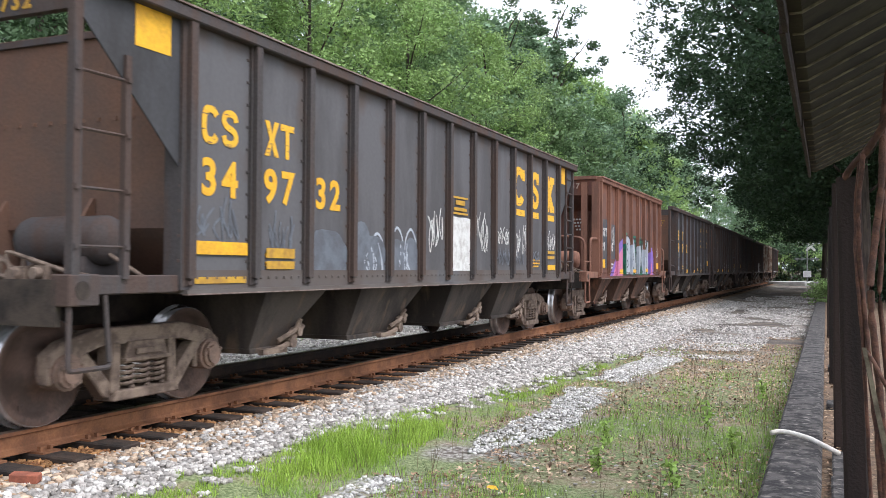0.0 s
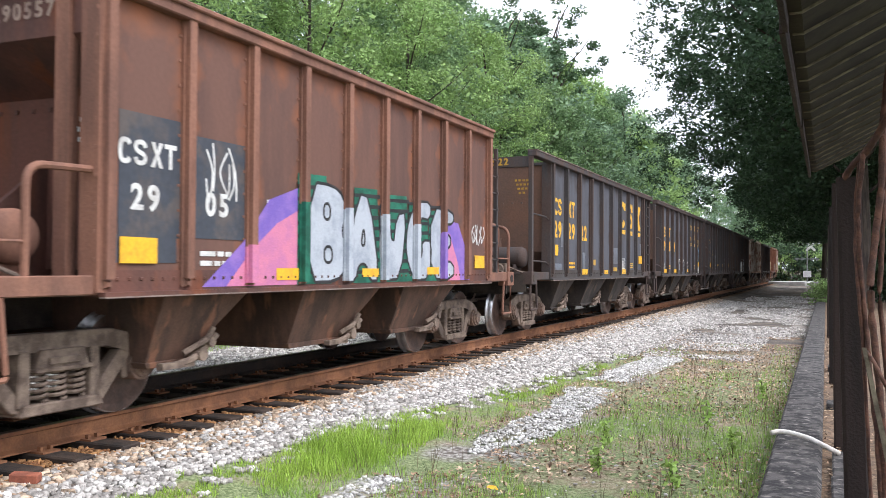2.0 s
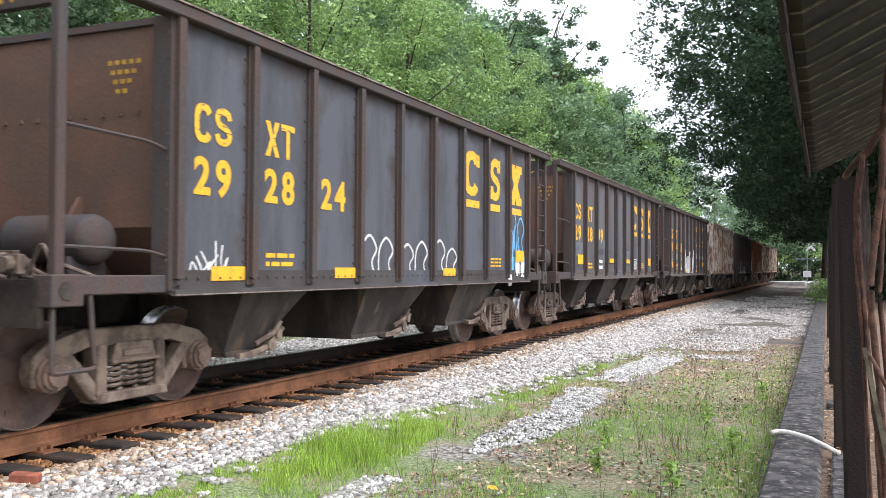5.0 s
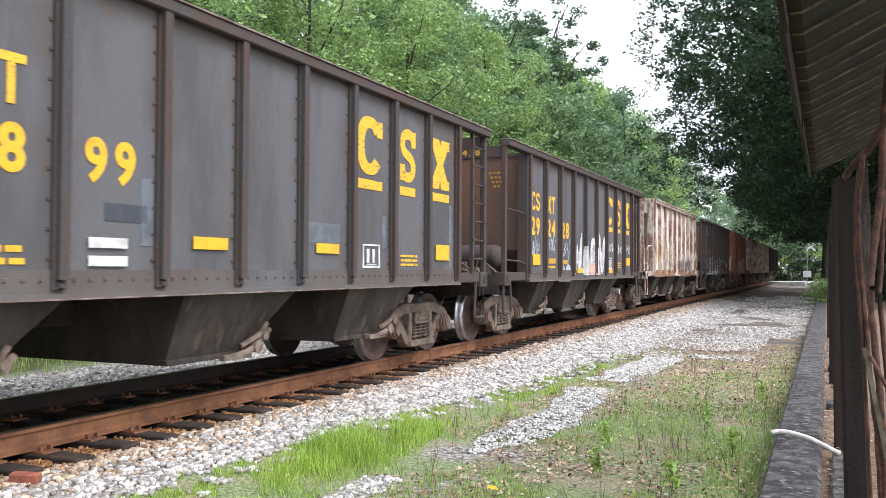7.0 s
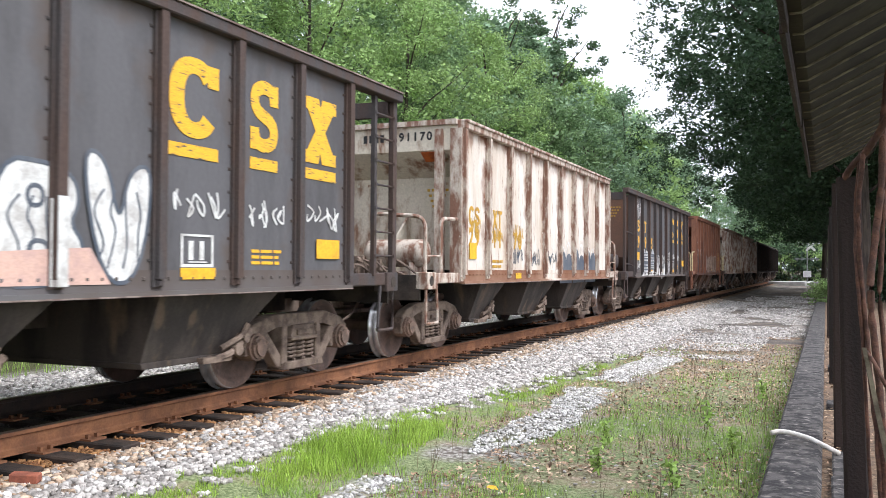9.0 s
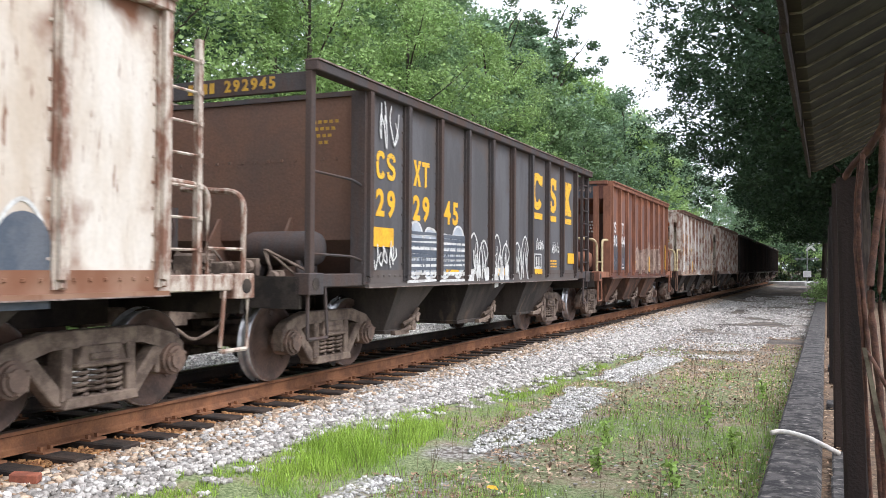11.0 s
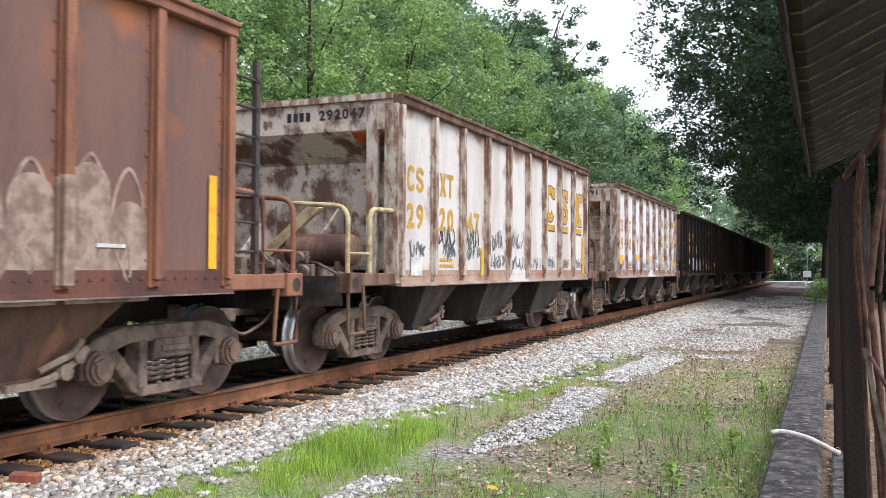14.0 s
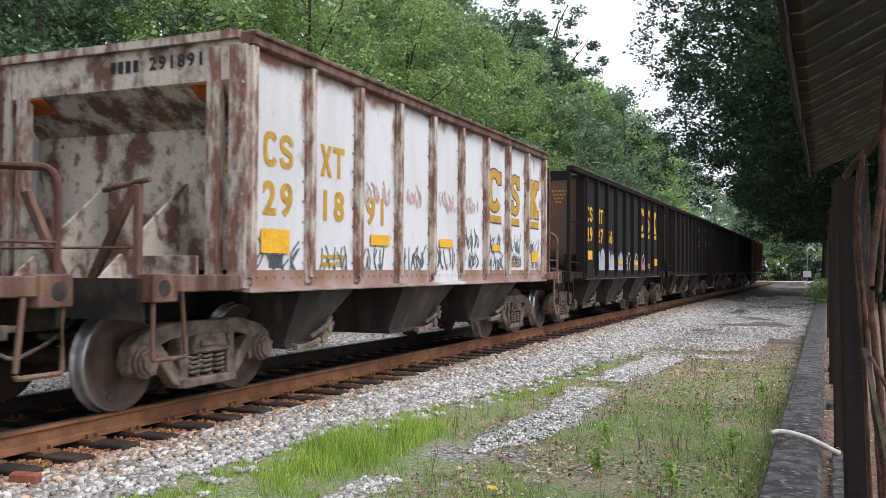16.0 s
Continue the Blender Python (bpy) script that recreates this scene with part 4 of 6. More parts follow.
def brake_gear(car, R, R2, reach, rng):
    bm = bmesh.new()
    lathe(bm, [(0.25, 0.05), (0.27, 0.19), (0.33, 0.21), (0.34, 0.21), (1.14, 0.21), (1.15, 0.21), (1.22, 0.18), (1.25, 0.05)], 28)
    for v in bm.verts:
        v.co.y -= HALF + 0.42
        v.co.z += 1.50
    for x in (0.45, 1.05):
        box(bm, x - 0.03, x + 0.03, -HALF - 0.60, -HALF - 0.22, SILL, 1.36)
    smooth(part("air_reservoir", bm, R2, car, "rounded brake air reservoir"))
    for i in range(9):
        bm = bmesh.new()
        x, y, z = -1.15 + 0.26 * i + rng.uniform(-0.06, 0.06), -HALF - rng.uniform(0.62, 1.12), SILL + rng.uniform(0.06, 0.34)
        r = rng.uniform(0.05, 0.10)
        tube(bm, [(x, y - 0.11, z), (x, y - 0.09, z), (x, y + 0.09, z + 0.01)], r, 10)
        box(bm, x - r * 1.3, x + r * 1.3, y - 0.04, y + 0.03, z - r * 1.2, z + r * 1.2)
        box(bm, x - 0.02, x + 0.02, y - 0.02, y + 0.02, SILL, z)
        part("valve", bm, M["truck"], car, bevel=0.006)
    for i in range(12):
        bm = bmesh.new()
        x = rng.uniform(-1.1, 1.0)
        y = -HALF - rng.uniform(0.5, 1.1)
        tube(bm, bend([(x, y, 1.08), (x + rng.uniform(-0.3, 0.3), y, 1.26 + rng.uniform(0, 0.25)), (x + rng.uniform(0.2, 0.7), y + rng.uniform(-0.2, 0.2), 1.18)], 0.06), 0.018, 6)
        part("brake_pipe", bm, M["truck"], car)
    bm = bmesh.new()
    box(bm, -0.5, -0.1, -HALF - 0.95, -HALF - 0.6, SILL, 1.44)
    part("brake_valve", bm, M["truck"], car, bevel=0.03)
    bm = bmesh.new()
    box(bm, 0.15, 0.4, -HALF - 1.05, -HALF - 0.8, SILL, 1.34)
    part("brake_lever", bm, M["truck"], car, bevel=0.02)
    bm = bmesh.new()
    c = Vector((-0.75, -HALF - reach * 0.72, 1.75))
    tube(bm, [c + Vector((0.27 * math.cos(a), 0, 0.27 * math.sin(a))) for a in frange(0, 6.2832, 19)], 0.018, 6)
    for a in (0.3, 1.87, 3.44, 5.0):
        tube(bm, [c, c + Vector((0.27 * math.cos(a), 0, 0.27 * math.sin(a)))], 0.014, 5)
    box(bm, c.x - 0.14, c.x + 0.14, c.y + 0.03, c.y + 0.22, 1.5, 2.0)
    box(bm, c.x - 0.05, c.x + 0.05, c.y + 0.06, c.y + 0.16, SILL, 1.5)
    part("hand_brake", bm, R, car, "upright hand brake wheel")


def bare_end(car, rail, sheet, reach):
    """End without brake gear: a diagonal brace plate, a post with a cross bar and a low step plate."""
    y = -HALF - reach + 0.15
    for m in (-1, 1):
        bm = bmesh.new()
        prism(bm, [(m * 0.10, SILL + 0.01), (m * 0.22, SILL + 0.01), (m * 0.76, 2.02), (m * 0.66, 2.04)], -HALF - 0.55, -HALF - 0.47)
        for v in bm.verts:
            v.co.x, v.co.y = v.co.y, v.co.x
        part("end_brace", bm, rail, car, bevel=0.008)
        bm = bmesh.new()
        prism(bm, [(m * 0.24, SILL + 0.01), (m * 0.76, SILL + 0.01), (m * 0.76, 1.98)], -HALF - 0.52, -HALF - 0.505)
        for v in bm.verts:
            v.co.x, v.co.y = v.co.y, v.co.x
        part("gusset", bm, sheet, car)
        bm = bmesh.new()
        box(bm, *sorted((m * 1.30, m * 1.37)), y - 0.03, y + 0.03, SILL - 0.20, 1.98)
        part("end_post", bm, rail, car, bevel=0.008)
        bm = bmesh.new()
        tube(bm, [(m * 0.95, y, 1.94), (m * 1.46, y, 2.02)], 0.026, 8)
        part("grab_rail", bm, rail, car)
    bm = bmesh.new()
    tube(bm, [(-1.33, y, 1.44), (1.33, y, 1.44)], 0.014, 6)
    part("grab_rail", bm, rail, car)
    bm = bmesh.new()
    box(bm, 0.80, SIDE - 0.10, -HALF - 0.62, -HALF - 0.58, SILL + 0.01, SILL + 0.30)
    part("end_plate", bm, sheet, car, bevel=0.006)
    bm = bmesh.new()
    lathe(bm, [(0.0, 0.10), (0.10, 0.10), (0.13, 0.06)], 16)
    for v in bm.verts:
        v.co = Vector((1.12 + v.co.y, y + 0.05 + v.co.z, SILL - 0.10 + v.co.x))
    part("cap", bm, rail, car, "round white-painted cap")


def hopper(name_label, kind, paint, rib, s0, number=(), num_mat="yellow", logo="yellow", seed=1, extra=(), rows=(2.56, 2.07, 0.35, 2.76), rail="", end="", side="", compact=False, plain_end=False):
    """An open-top hopper car. kind: 'open' with posts past the sheets, 'cut' with sloped side corners, 'hip' with overhung ends."""
    car = new("hopper_car")
    tagged(car, name_label, "rail car", group="cars of the train")
    rng = random.Random(seed)
    P, R = M[paint], M[rib]
    E = M["end_white"] if "white" in paint else M["end_dark"] if paint == "dark_paint" else P
    E = M[end] if end else E
    reach = 1.30
    R2 = M["tan_rib"] if paint == "white_paint" else M["white_rib"] if "white" in paint else R
    # side sheets, one panel between each pair of ribs
    for s in (-1, 1):
        def sheet():
            bm = bmesh.new()
            box(bm, -0.012, 0.0, -PITCH / 2, PITCH / 2, SILL + 0.02, TOP - 0.05)
            return part("side_panel", bm, M[side or SHEET[paint]])
        me = cached(("panel", paint, side, PITCH), sheet)
        for k in range(PANELS):
            shared("side_panel", me, car, pose(s * SIDE, panel_y(k), 0, 0, 0, 0 if s > 0 else 180))
        rme = cached(("rib", rib), lambda: rib_mesh(R, rib))
        for k in range(PANELS + 1):
            shared("rib", rme, car, pose(s * SIDE, -HALF + PITCH * k, 0, 0, 0, 0 if s > 0 else 180))
        bm = bmesh.new()
        over = HALF + (reach - 0.02 if kind != "hip" else 0.06)
        box(bm, *sorted((s * (SIDE - 0.07), s * (SIDE + 0.10))), -over, over, TOP - 0.11, TOP)
        if kind == "hip":
            box(bm, *sorted((s * (SIDE - 0.1), s * (SIDE + 0.13))), -over, over, TOP - 0.02, TOP + 0.03)
        part("top_chord", bm, R2, car, bevel=0.012)
        if kind != "hip":
            # thin strip along the top edge, coloured pale as if lit by the sky
            bm = bmesh.new()
            box(bm, *sorted((s * (SIDE - 0.075), s * (SIDE + 0.115))), -over, over, TOP + 0.001, TOP + 0.018)
            part("top_lip", bm, M["lip"], car)
        bm = bmesh.new()
        box(bm, *sorted((s * (SIDE - 0.10), s * (SIDE + 0.012))), -HALF, HALF, SILL, SILL + 0.17)
        box(bm, *sorted((s * (SIDE - 0.12), s * (SIDE + 0.075))), -HALF - 0.05, HALF + 0.05, SILL - 0.035, SILL)
        rivet_row(bm, s * (SIDE + 0.012), [-HALF + PITCH * k + PITCH * (j + 1) / 7 for k in range(PANELS) for j in range(6)], [SILL + 0.10], 0.016, 0.014, s)
        part("side_sill", bm, P if paint == "brown_paint" else M[side or SHEET[paint]], car)
        # added strip under the sill flange: a painted highlight
        bm = bmesh.new()
        box(bm, *sorted((s * (SIDE + 0.02), s * (SIDE + 0.082))), -HALF - 0.05, HALF + 0.05, SILL - 0.046, SILL - 0.0345)
        part("sill_lip", bm, M["lip"], car)
        # end extension beams and posts
        for e in (-1, 1):
            bm = bmesh.new()
            y0, y1 = sorted((e * (HALF + 0.02), e * (HALF + reach)))
            box(bm, *sorted((s * (SIDE - 0.10), s * (SIDE + 0.0))), y0, y1, SILL - 0.02, SILL + 0.13)
            ye = e * (HALF + reach)
            box(bm, *sorted((s * (SIDE - 0.16), s * (SIDE + 0.03))), *sorted((ye - e * 0.30, ye)), SILL - 0.10, SILL + 0.14)
            part("end_beam", bm, R2, car, bevel=0.01)
            bm = bmesh.new()
            tube(bm, [(s * (SIDE - 0.03), ye - e * 0.13, SILL + 0.02), (s * (SIDE + 0.036), ye - e * 0.13, SILL + 0.02)], 0.07, 14)
            part("lift_eye", bm, M["under"], car)
            bm = bmesh.new()
            xs = s * (SIDE - 0.02)
            tube(bm, bend([(xs, ye - e * 0.05, SILL - 0.1), (xs, ye - e * 0.05, 0.50), (xs, ye - e * 0.46, 0.50), (xs, ye - e * 0.40, SILL - 0.02)], 0.04), 0.022, 6)
            part("step", bm, R2, car)
            if kind != "hip":
                bm = bmesh.new()
                box(bm, *sorted((s * (SIDE - 0.06), s * (SIDE + 0.02))), *sorted((ye - e * 0.12, ye - e * 0.03)), SILL, TOP - 0.10)
                part("end_post", bm, R, car, bevel=0.008)
                if kind == "cut":
                    bm = bmesh.new()
                    prism(bm, [(e * HALF, 2.05), (e * HALF, TOP - 0.08), (e * (HALF + reach * 0.93), TOP - 0.08), (e * (HALF + reach * 0.93), TOP - 0.32)], *sorted((s * (SIDE - 0.02), s * (SIDE - 0.006))))
                    part("corner_sheet", bm, P, car)
                    if s > 0:
                        bm = bmesh.new()
                        yc = e * (HALF + 0.42)
                        rect(bm, yc - 0.21, yc + 0.21, 3.06, 3.40, SIDE - 0.004)
                        part("paint_patch", bm, M["yellow"], car, "square yellow patch")
                if (e > 0) == (s > 0) or kind == "cut":
                    ladder(car, R, s * (SIDE - 0.01), ye - e * 0.58 if e < 0 else ye - 0.62, ye - e * 0.06 if e < 0 else ye - 0.12, SILL + 0.1, TOP - 0.12 if not (kind == "cut" and e < 0) else 2.95, 7 if e > 0 else 4)
                else:
                    for z in (1.35, 2.25):
                        bm = bmesh.new()
                        tube(bm, bend([(xs, e * HALF, z), (xs, e * (HALF + 0.3), z + 0.06), (xs, ye - e * 0.08, z + 0.08)], 0.1), 0.016, 6)
                        part("grab_rail", bm, R, car)
            else:
                bm = bmesh.new()
                # bent pipe handrails at the platform corner
                tube(bm, bend([(s * (SIDE - 0.05), ye - e * 0.08, SILL), (s * (SIDE - 0.05), ye - e * 0.08, 2.0), (s * (SIDE - 0.8), ye - e * 0.08, 2.05)], 0.18), 0.03, 8)
                tube(bm, bend([(s * (SIDE - 0.05), ye - e * 0.62, SILL), (s * (SIDE - 0.05), ye - e * 0.62, 2.0), (s * (SIDE - 0.05), e * HALF, 2.02)], 0.15), 0.03, 8)
                tube(bm, [(s * (SIDE - 0.05), ye - e * 0.08, 1.45), (s * (SIDE - 0.05), ye - e * 0.62, 1.45)], 0.016, 6)
                if plain_end and e < 0:
                    bm.free()
                else:
                    part("handrail", bm, M[rail] if rail and e < 0 else R2, car)
                if (e > 0) == (s > 0):
                    ladder(car, M["dark_rib"] if paint == "brown_paint" else R2, s * (SIDE - 0.04), *sorted((e * (HALF + 0.10), e * (HALF + 0.52))), SILL + 0.1, 3.3, 7)
        # corner posts
        for e in (-1, 1):
            bm = bmesh.new()
            box(bm, *sorted((s * (SIDE - 0.16), s * (SIDE + 0.03))), *sorted((e * HALF - e * 0.02, e * (HALF + 0.09))), SILL, TOP - 0.1)
            if kind == "hip":
                box(bm, *sorted((s * (SIDE - 0.42), s * (SIDE - 0.28))), *sorted((e * HALF, e * (HALF + 0.10))), SILL + 0.02, TOP - 0.1)
            rivet_row(bm, s * (SIDE + 0.03), [e * (HALF + 0.03)], frange(SILL + 0.2, TOP - 0.2, 12), 0.02, 0.016, s)
            part("corner_post", bm, R, car)
    # ends
    for e in (-1, 1):
        bm = bmesh.new()
        w = SIDE - 0.05
        if kind == "hip":
            pts = [(e * (HALF + 0.06), TOP), (e * (HALF + 0.06), TOP - 0.42), (e * (HALF - 0.42), 2.72), (e * (HALF - 0.42), 1.25), (e * (HALF - 0.50), 1.25), (e * (HALF - 0.50), 2.75), (e * (HALF + 0.0), TOP - 0.40), (e * (HALF + 0.0), TOP)]
        else:
            top = TOP - 0.06 if kind == "cut" else TOP - 0.10
            pts = [(e * (HALF - 0.02), top), (e * (HALF - 0.02), 1.62), (e * (HALF - 0.55), 1.02), (e * (HALF - 0.60), 1.04), (e * (HALF - 0.08), 1.64), (e * (HALF - 0.08), top)]
        prism(bm, pts, -w, w)
        part("end_sheet", bm, E, car)
        bm = bmesh.new()
        if kind == "hip":
            box(bm, -w, w, *sorted((e * (HALF + 0.02), e * (HALF + 0.12))), TOP - 0.04, TOP + 0.04)
        else:
            box(bm, -w, w, *sorted((e * (HALF - 0.12), e * (HALF + 0.02))), TOP - 0.14, TOP - 0.08)
            ye = e * (HALF + reach - 0.1)
            box(bm, -w, w, *sorted((ye - e * 0.06, ye + e * 0.02)), TOP - 0.30, TOP - 0.10)
        part("end_rail", bm, R, car)
        bm = bmesh.new()
        for x in frange(-1.4, 1.4, 15):
            yy = e * (HALF - 0.42) if kind == "hip" else e * (HALF - 0.02)
            z = 2.62
            box(bm, x - 0.018, x + 0.018, *sorted((yy, yy + e * 0.016)), z - 0.018, z + 0.018)
        tagged(part("rivet_line", bm, E, car), kind="stuff")
        # platform, centre sill, brake gear
        bm = bmesh.new()
        box(bm, -SIDE + 0.1, SIDE - 0.1, *sorted((e * (HALF - 0.5), e * (HALF + reach))), SILL - 0.03, SILL + 0.01)
        box(bm, -SIDE + 0.1, SIDE - 0.1, *sorted((e * (HALF + reach - 0.05), e * (HALF + reach))), SILL - 0.25, SILL + 0.10)
        part("end_platform", bm, M["under"], car)
        shared("coupler", cached("coupler", coupler_mesh), car, pose(0, e * (HALF + reach - 0.62), 0, 0, 0, 0 if e < 0 else 180))
        for x in (-0.55, 0.55):
            bm = bmesh.new()
            prism(bm, [(e * (HALF - 0.5), SILL), (e * (HALF + 0.9), SILL), (e * (HALF - 0.38), 2.15), (e * (HALF - 0.5), 2.15)] if kind == "hip" else [(e * (HALF - 0.5), SILL), (e * (HALF + 0.55), SILL), (e * (HALF + 0.0), 1.9), (e * (HALF - 0.05), 1.9)], x - 0.02, x + 0.02)
            part("end_brace", bm, E, car)
    if "white" in paint:
        for x0, x1 in ((0.95, 1.30), (-1.35, -1.0)):
            bm = bmesh.new()
            y0, z0, y1, z1 = -(HALF + 0.06), TOP - 0.44, -(HALF - 0.26), 2.87
            prism(bm, [(y0 - 0.004, z0 - 0.006), (y1 - 0.004, z1 - 0.006), (y1, z1), (y0, z0)], x0, x1)
            part("paint_patch", bm, M["orange"], car, "orange primer patch")
    # brake cylinder and reservoir on the leading platform
    if plain_end:
        bare_end(car, R2, E, reach)
    else:
        brake_gear(car, R, R2, reach, rng)
    bm = bmesh.new()
    box(bm, -0.2, 0.2, -HALF - 0.9, HALF + 0.9, 0.72, SILL)
    part("centre_sill", bm, M["under"], car)
    # hopper bays and door gear
    for k, y in enumerate((-2.40 * HALF / 4.78, 0.72, 3.66 * HALF / 4.78) if PANELS == 9 else (-3.1, -0.5, 2.35, 4.6)):
        b = shared("hopper_bay", cached("bay%d%s" % (k > 0, paint == "brown_paint"), lambda: bay_mesh(M["bay_brown" if paint == "brown_paint" else "bay_grey"], 1.85 if k else 1.25)), car, pose(0, y, 0))
        shared("door_lock", cached("lock", lock_mesh), b)
        shared("door_lock", cached("lock", lock_mesh), b, Matrix.Diagonal((-1, 1, 1, 1)))
    # coal slopes inside
    bm = bmesh.new()
    prism(bm, [(-HALF + 0.62, 2.5), (-3.3, 1.20), (3.3, 1.20), (HALF - 0.62, 2.5), (HALF - 0.62, 2.45), (3.35, 1.15), (-3.35, 1.15), (-HALF + 0.62, 2.45)], -SIDE + 0.05, SIDE - 0.05)
    part("inner_floor", bm, M["under"], car)
    for e in (-1, 1):
        truck(car, e * (HALF - 0.10))
    # painted marks on the near side
    x = SIDE + 0.004
    L = M[num_mat]
    if number:
        if compact:
            marks(car, L, panel_y(0) - 0.17, panel_y(0) + 0.19, rows[0], rows[2] * 0.95, x + 0.003)
        else:
            marks(car, M["yellow_worn"] if num_mat == "yellow" else L, panel_y(0) - 0.02, panel_y(1) - 0.02, rows[0], rows[2], x)
        for k, group in enumerate(number):
            digits(group, car, panel_y(k) - 0.02, rows[1], rows[2] * 0.94, x + 0.003 * compact, L)
    if logo:
        emblem(car, M["yellow_worn"] if logo == "yellow" else M[logo], [panel_y(k) - 0.06 for k in (PANELS - 3, PANELS - 2, PANELS - 1)], rows[3], 0.71, 0.66, x, edged=logo == "ochre")
    if rail:
        bm = bmesh.new()
        prism(bm, [(-0.58, SILL + 0.01), (-0.38, SILL + 0.01), (0.80, 2.04), (0.64, 2.10)], -HALF - 0.56, -HALF - 0.48)
        for vert in bm.verts:
            vert.co.x, vert.co.y = vert.co.y, vert.co.x
        part("end_brace", bm, M[rail], car, "cream-painted diagonal brace", bevel=0.008)
    if paint == "brown_paint" and rail:
        bm = bmesh.new()
        box(bm, -1.25, 1.28, -(HALF + 0.0635), -(HALF + 0.06), TOP - 0.40, TOP - 0.05)
        part("end_plate", bm, M["slate_dark"], car, "dark painted plate on the end")
    if number:
        bm = bmesh.new()
        for k in range(4):
            rect(bm, 0.10 * k, 0.10 * k + 0.065, 0, 0.12, 0)
        ob = tagged(part("end_number", bm, M["black_spray"] if "white" in paint else M["ochre"] if num_mat == "yellow" else L, car, "small worn bars beside the end number"), kind="stuff")
        ye = -(HALF + reach - 0.1) - 0.026 if kind != "hip" else -(HALF + 0.065)
        ob.matrix_basis = pose(-0.05, ye, TOP - 0.26, 0, 0, -90)
        digits("".join(number), car, ye - 0.001, TOP - 0.20, 0.13, 0.80, M["black_spray"] if "white" in paint else M["ochre"] if num_mat == "yellow" else M["cream"], end=True)
        bars(car, L, panel_y(1), 1.42, 0.5, 2, x)
        bars(car, L, panel_y(PANELS - 2), 1.45, 0.5, 3, x, 0.03)
        bm = bmesh.new()
        q = -HALF - 0.026 + 0.02
        for r in range(4):
            for k in range(5 - r):
                box(bm, 0.85 + 0.08 * k + 0.03 * r, 0.90 + 0.08 * k + 0.03 * r, *sorted((-HALF + 0.42 - 0.004, -HALF + 0.42) if kind == "hip" else (-HALF + 0.016, -HALF + 0.02)), 3.06 - 0.085 * r if kind != "hip" else 2.5 - 0.085 * r, 3.10 - 0.085 * r if kind != "hip" else 2.54 - 0.085 * r)
        tagged(part("end_stencil", bm, M["ochre"] if num_mat == "yellow" else L, car), kind="stuff")
    for (mt, k, dy, z, w, h) in extra:
        if mt == "box":
            stencil_box(car, k, dy, z, w, h)
            continue
        bm = bmesh.new()
        rect(bm, panel_y(k) + dy - w / 2, panel_y(k) + dy + w / 2, z - h / 2, z + h / 2, x + (0.0145 if mt in ("yellow", "ochre", "white_mark") else -0.002))
        part("paint_patch", bm, M[mt], car, {"yellow": "yellow reflective patch"}.get(mt, "repainted patch"))
    CARS.append((car, s0 + HALF))
    return car


CARS = []
REFL = (("yellow", 0, -0.05, 1.60, 0.46, 0.21), ("yellow", 3, 0.1, 1.46, 0.46, 0.11), ("yellow", 5, 0.1, 1.46, 0.46, 0.11), ("yellow", 8, 0.15, 1.50, 0.46, 0.22))
BOX = (("box", 6, 0.0, 1.42, 0.44, 0.29),)
size_to(12, 0.954)
a = hopper("long dark grey open hopper car with rusty ribs and graffiti", "cut", "dark_paint", "dark_rib", 6.1, ("34", "97", "32"), seed=1, extra=(("yellow", 0, -0.02, 1.45, 0.82, 0.12), ("ochre", 0, 0, 1.16, 0.74, 0.06), ("ochre", 6, 0.0, 2.34, 0.58, 0.03), ("ochre", 6, 0.0, 2.10, 0.58, 0.03), ("ochre", 6, 0.0, 2.265, 0.36, 0.07), ("ochre", 6, 0.0, 2.165, 0.5, 0.05), ("ochre", 1, 0.0, 1.42, 0.5, 0.1), ("ochre", 1, 0, 1.30, 0.5, 0.08), ("yellow", 11, 0.0, 1.30, 0.6, 0.1), ("ochre", 11, 0, 1.50, 0.5, 0.06), ("ochre", 11, 0, 1.60, 0.5, 0.06)), side="grey_sheet")
tags(a, [("scrawl", "patch", 0, 1, 1.65, 0.4), ("blob", "patch", 2, 4, 1.35, 0.6), ("arches", "patch", 3, 4, 1.5, 0.75), ("outline", "silver", 3, 4, 1.5, 0.7), ("scrawl", "silver", 3, 4, 1.4, 0.45), ("scrawl", "white_mark", 5, 5, 1.85, 0.75), ("fill", "white_mark", 6, 6, 1.64, 0.80), ("scrawl", "white_mark", 7, 7, 1.9, 0.7), ("scrawl", "white_mark", 8, 8, 1.85, 0.3), ("scrawl", "white_mark", 9, 9, 1.75, 0.6), ("scrawl", "patch", 8, 10, 1.5, 0.3), ("scrawl", "white_mark", 11, 11, 1.85, 0.4)], 1)
size_to(9, 1.0622)
size_to(9, 0.924)
b = hopper("rust-red open hopper car with silver graffiti letters on pink and violet", "hip", "brown_paint", "brown_dull", 21.24, ("29", "05", "57"), "white_mark", "", rows=(2.2, 1.83, 0.22, 0), seed=2, compact=True, extra=(("slate_dark", 0, 0.05, 2.02, 0.74, 1.0), ("slate_dark", 1, 0.0, 1.98, 0.78, 0.9), ("slate_dark", 0, 0.0, 1.42, 0.72, 0.22), ("yellow", 0, -0.1, 1.41, 0.42, 0.21), ("yellow", 2, 0.2, 1.21, 0.42, 0.12), ("yellow", 4, 0.14, 1.22, 0.42, 0.10), ("yellow", 6, 0.14, 1.24, 0.40, 0.10), ("yellow", 8, 0.1, 1.38, 0.42, 0.2)), side="dull_brown_sheet")
size_to(9, 1.0622)
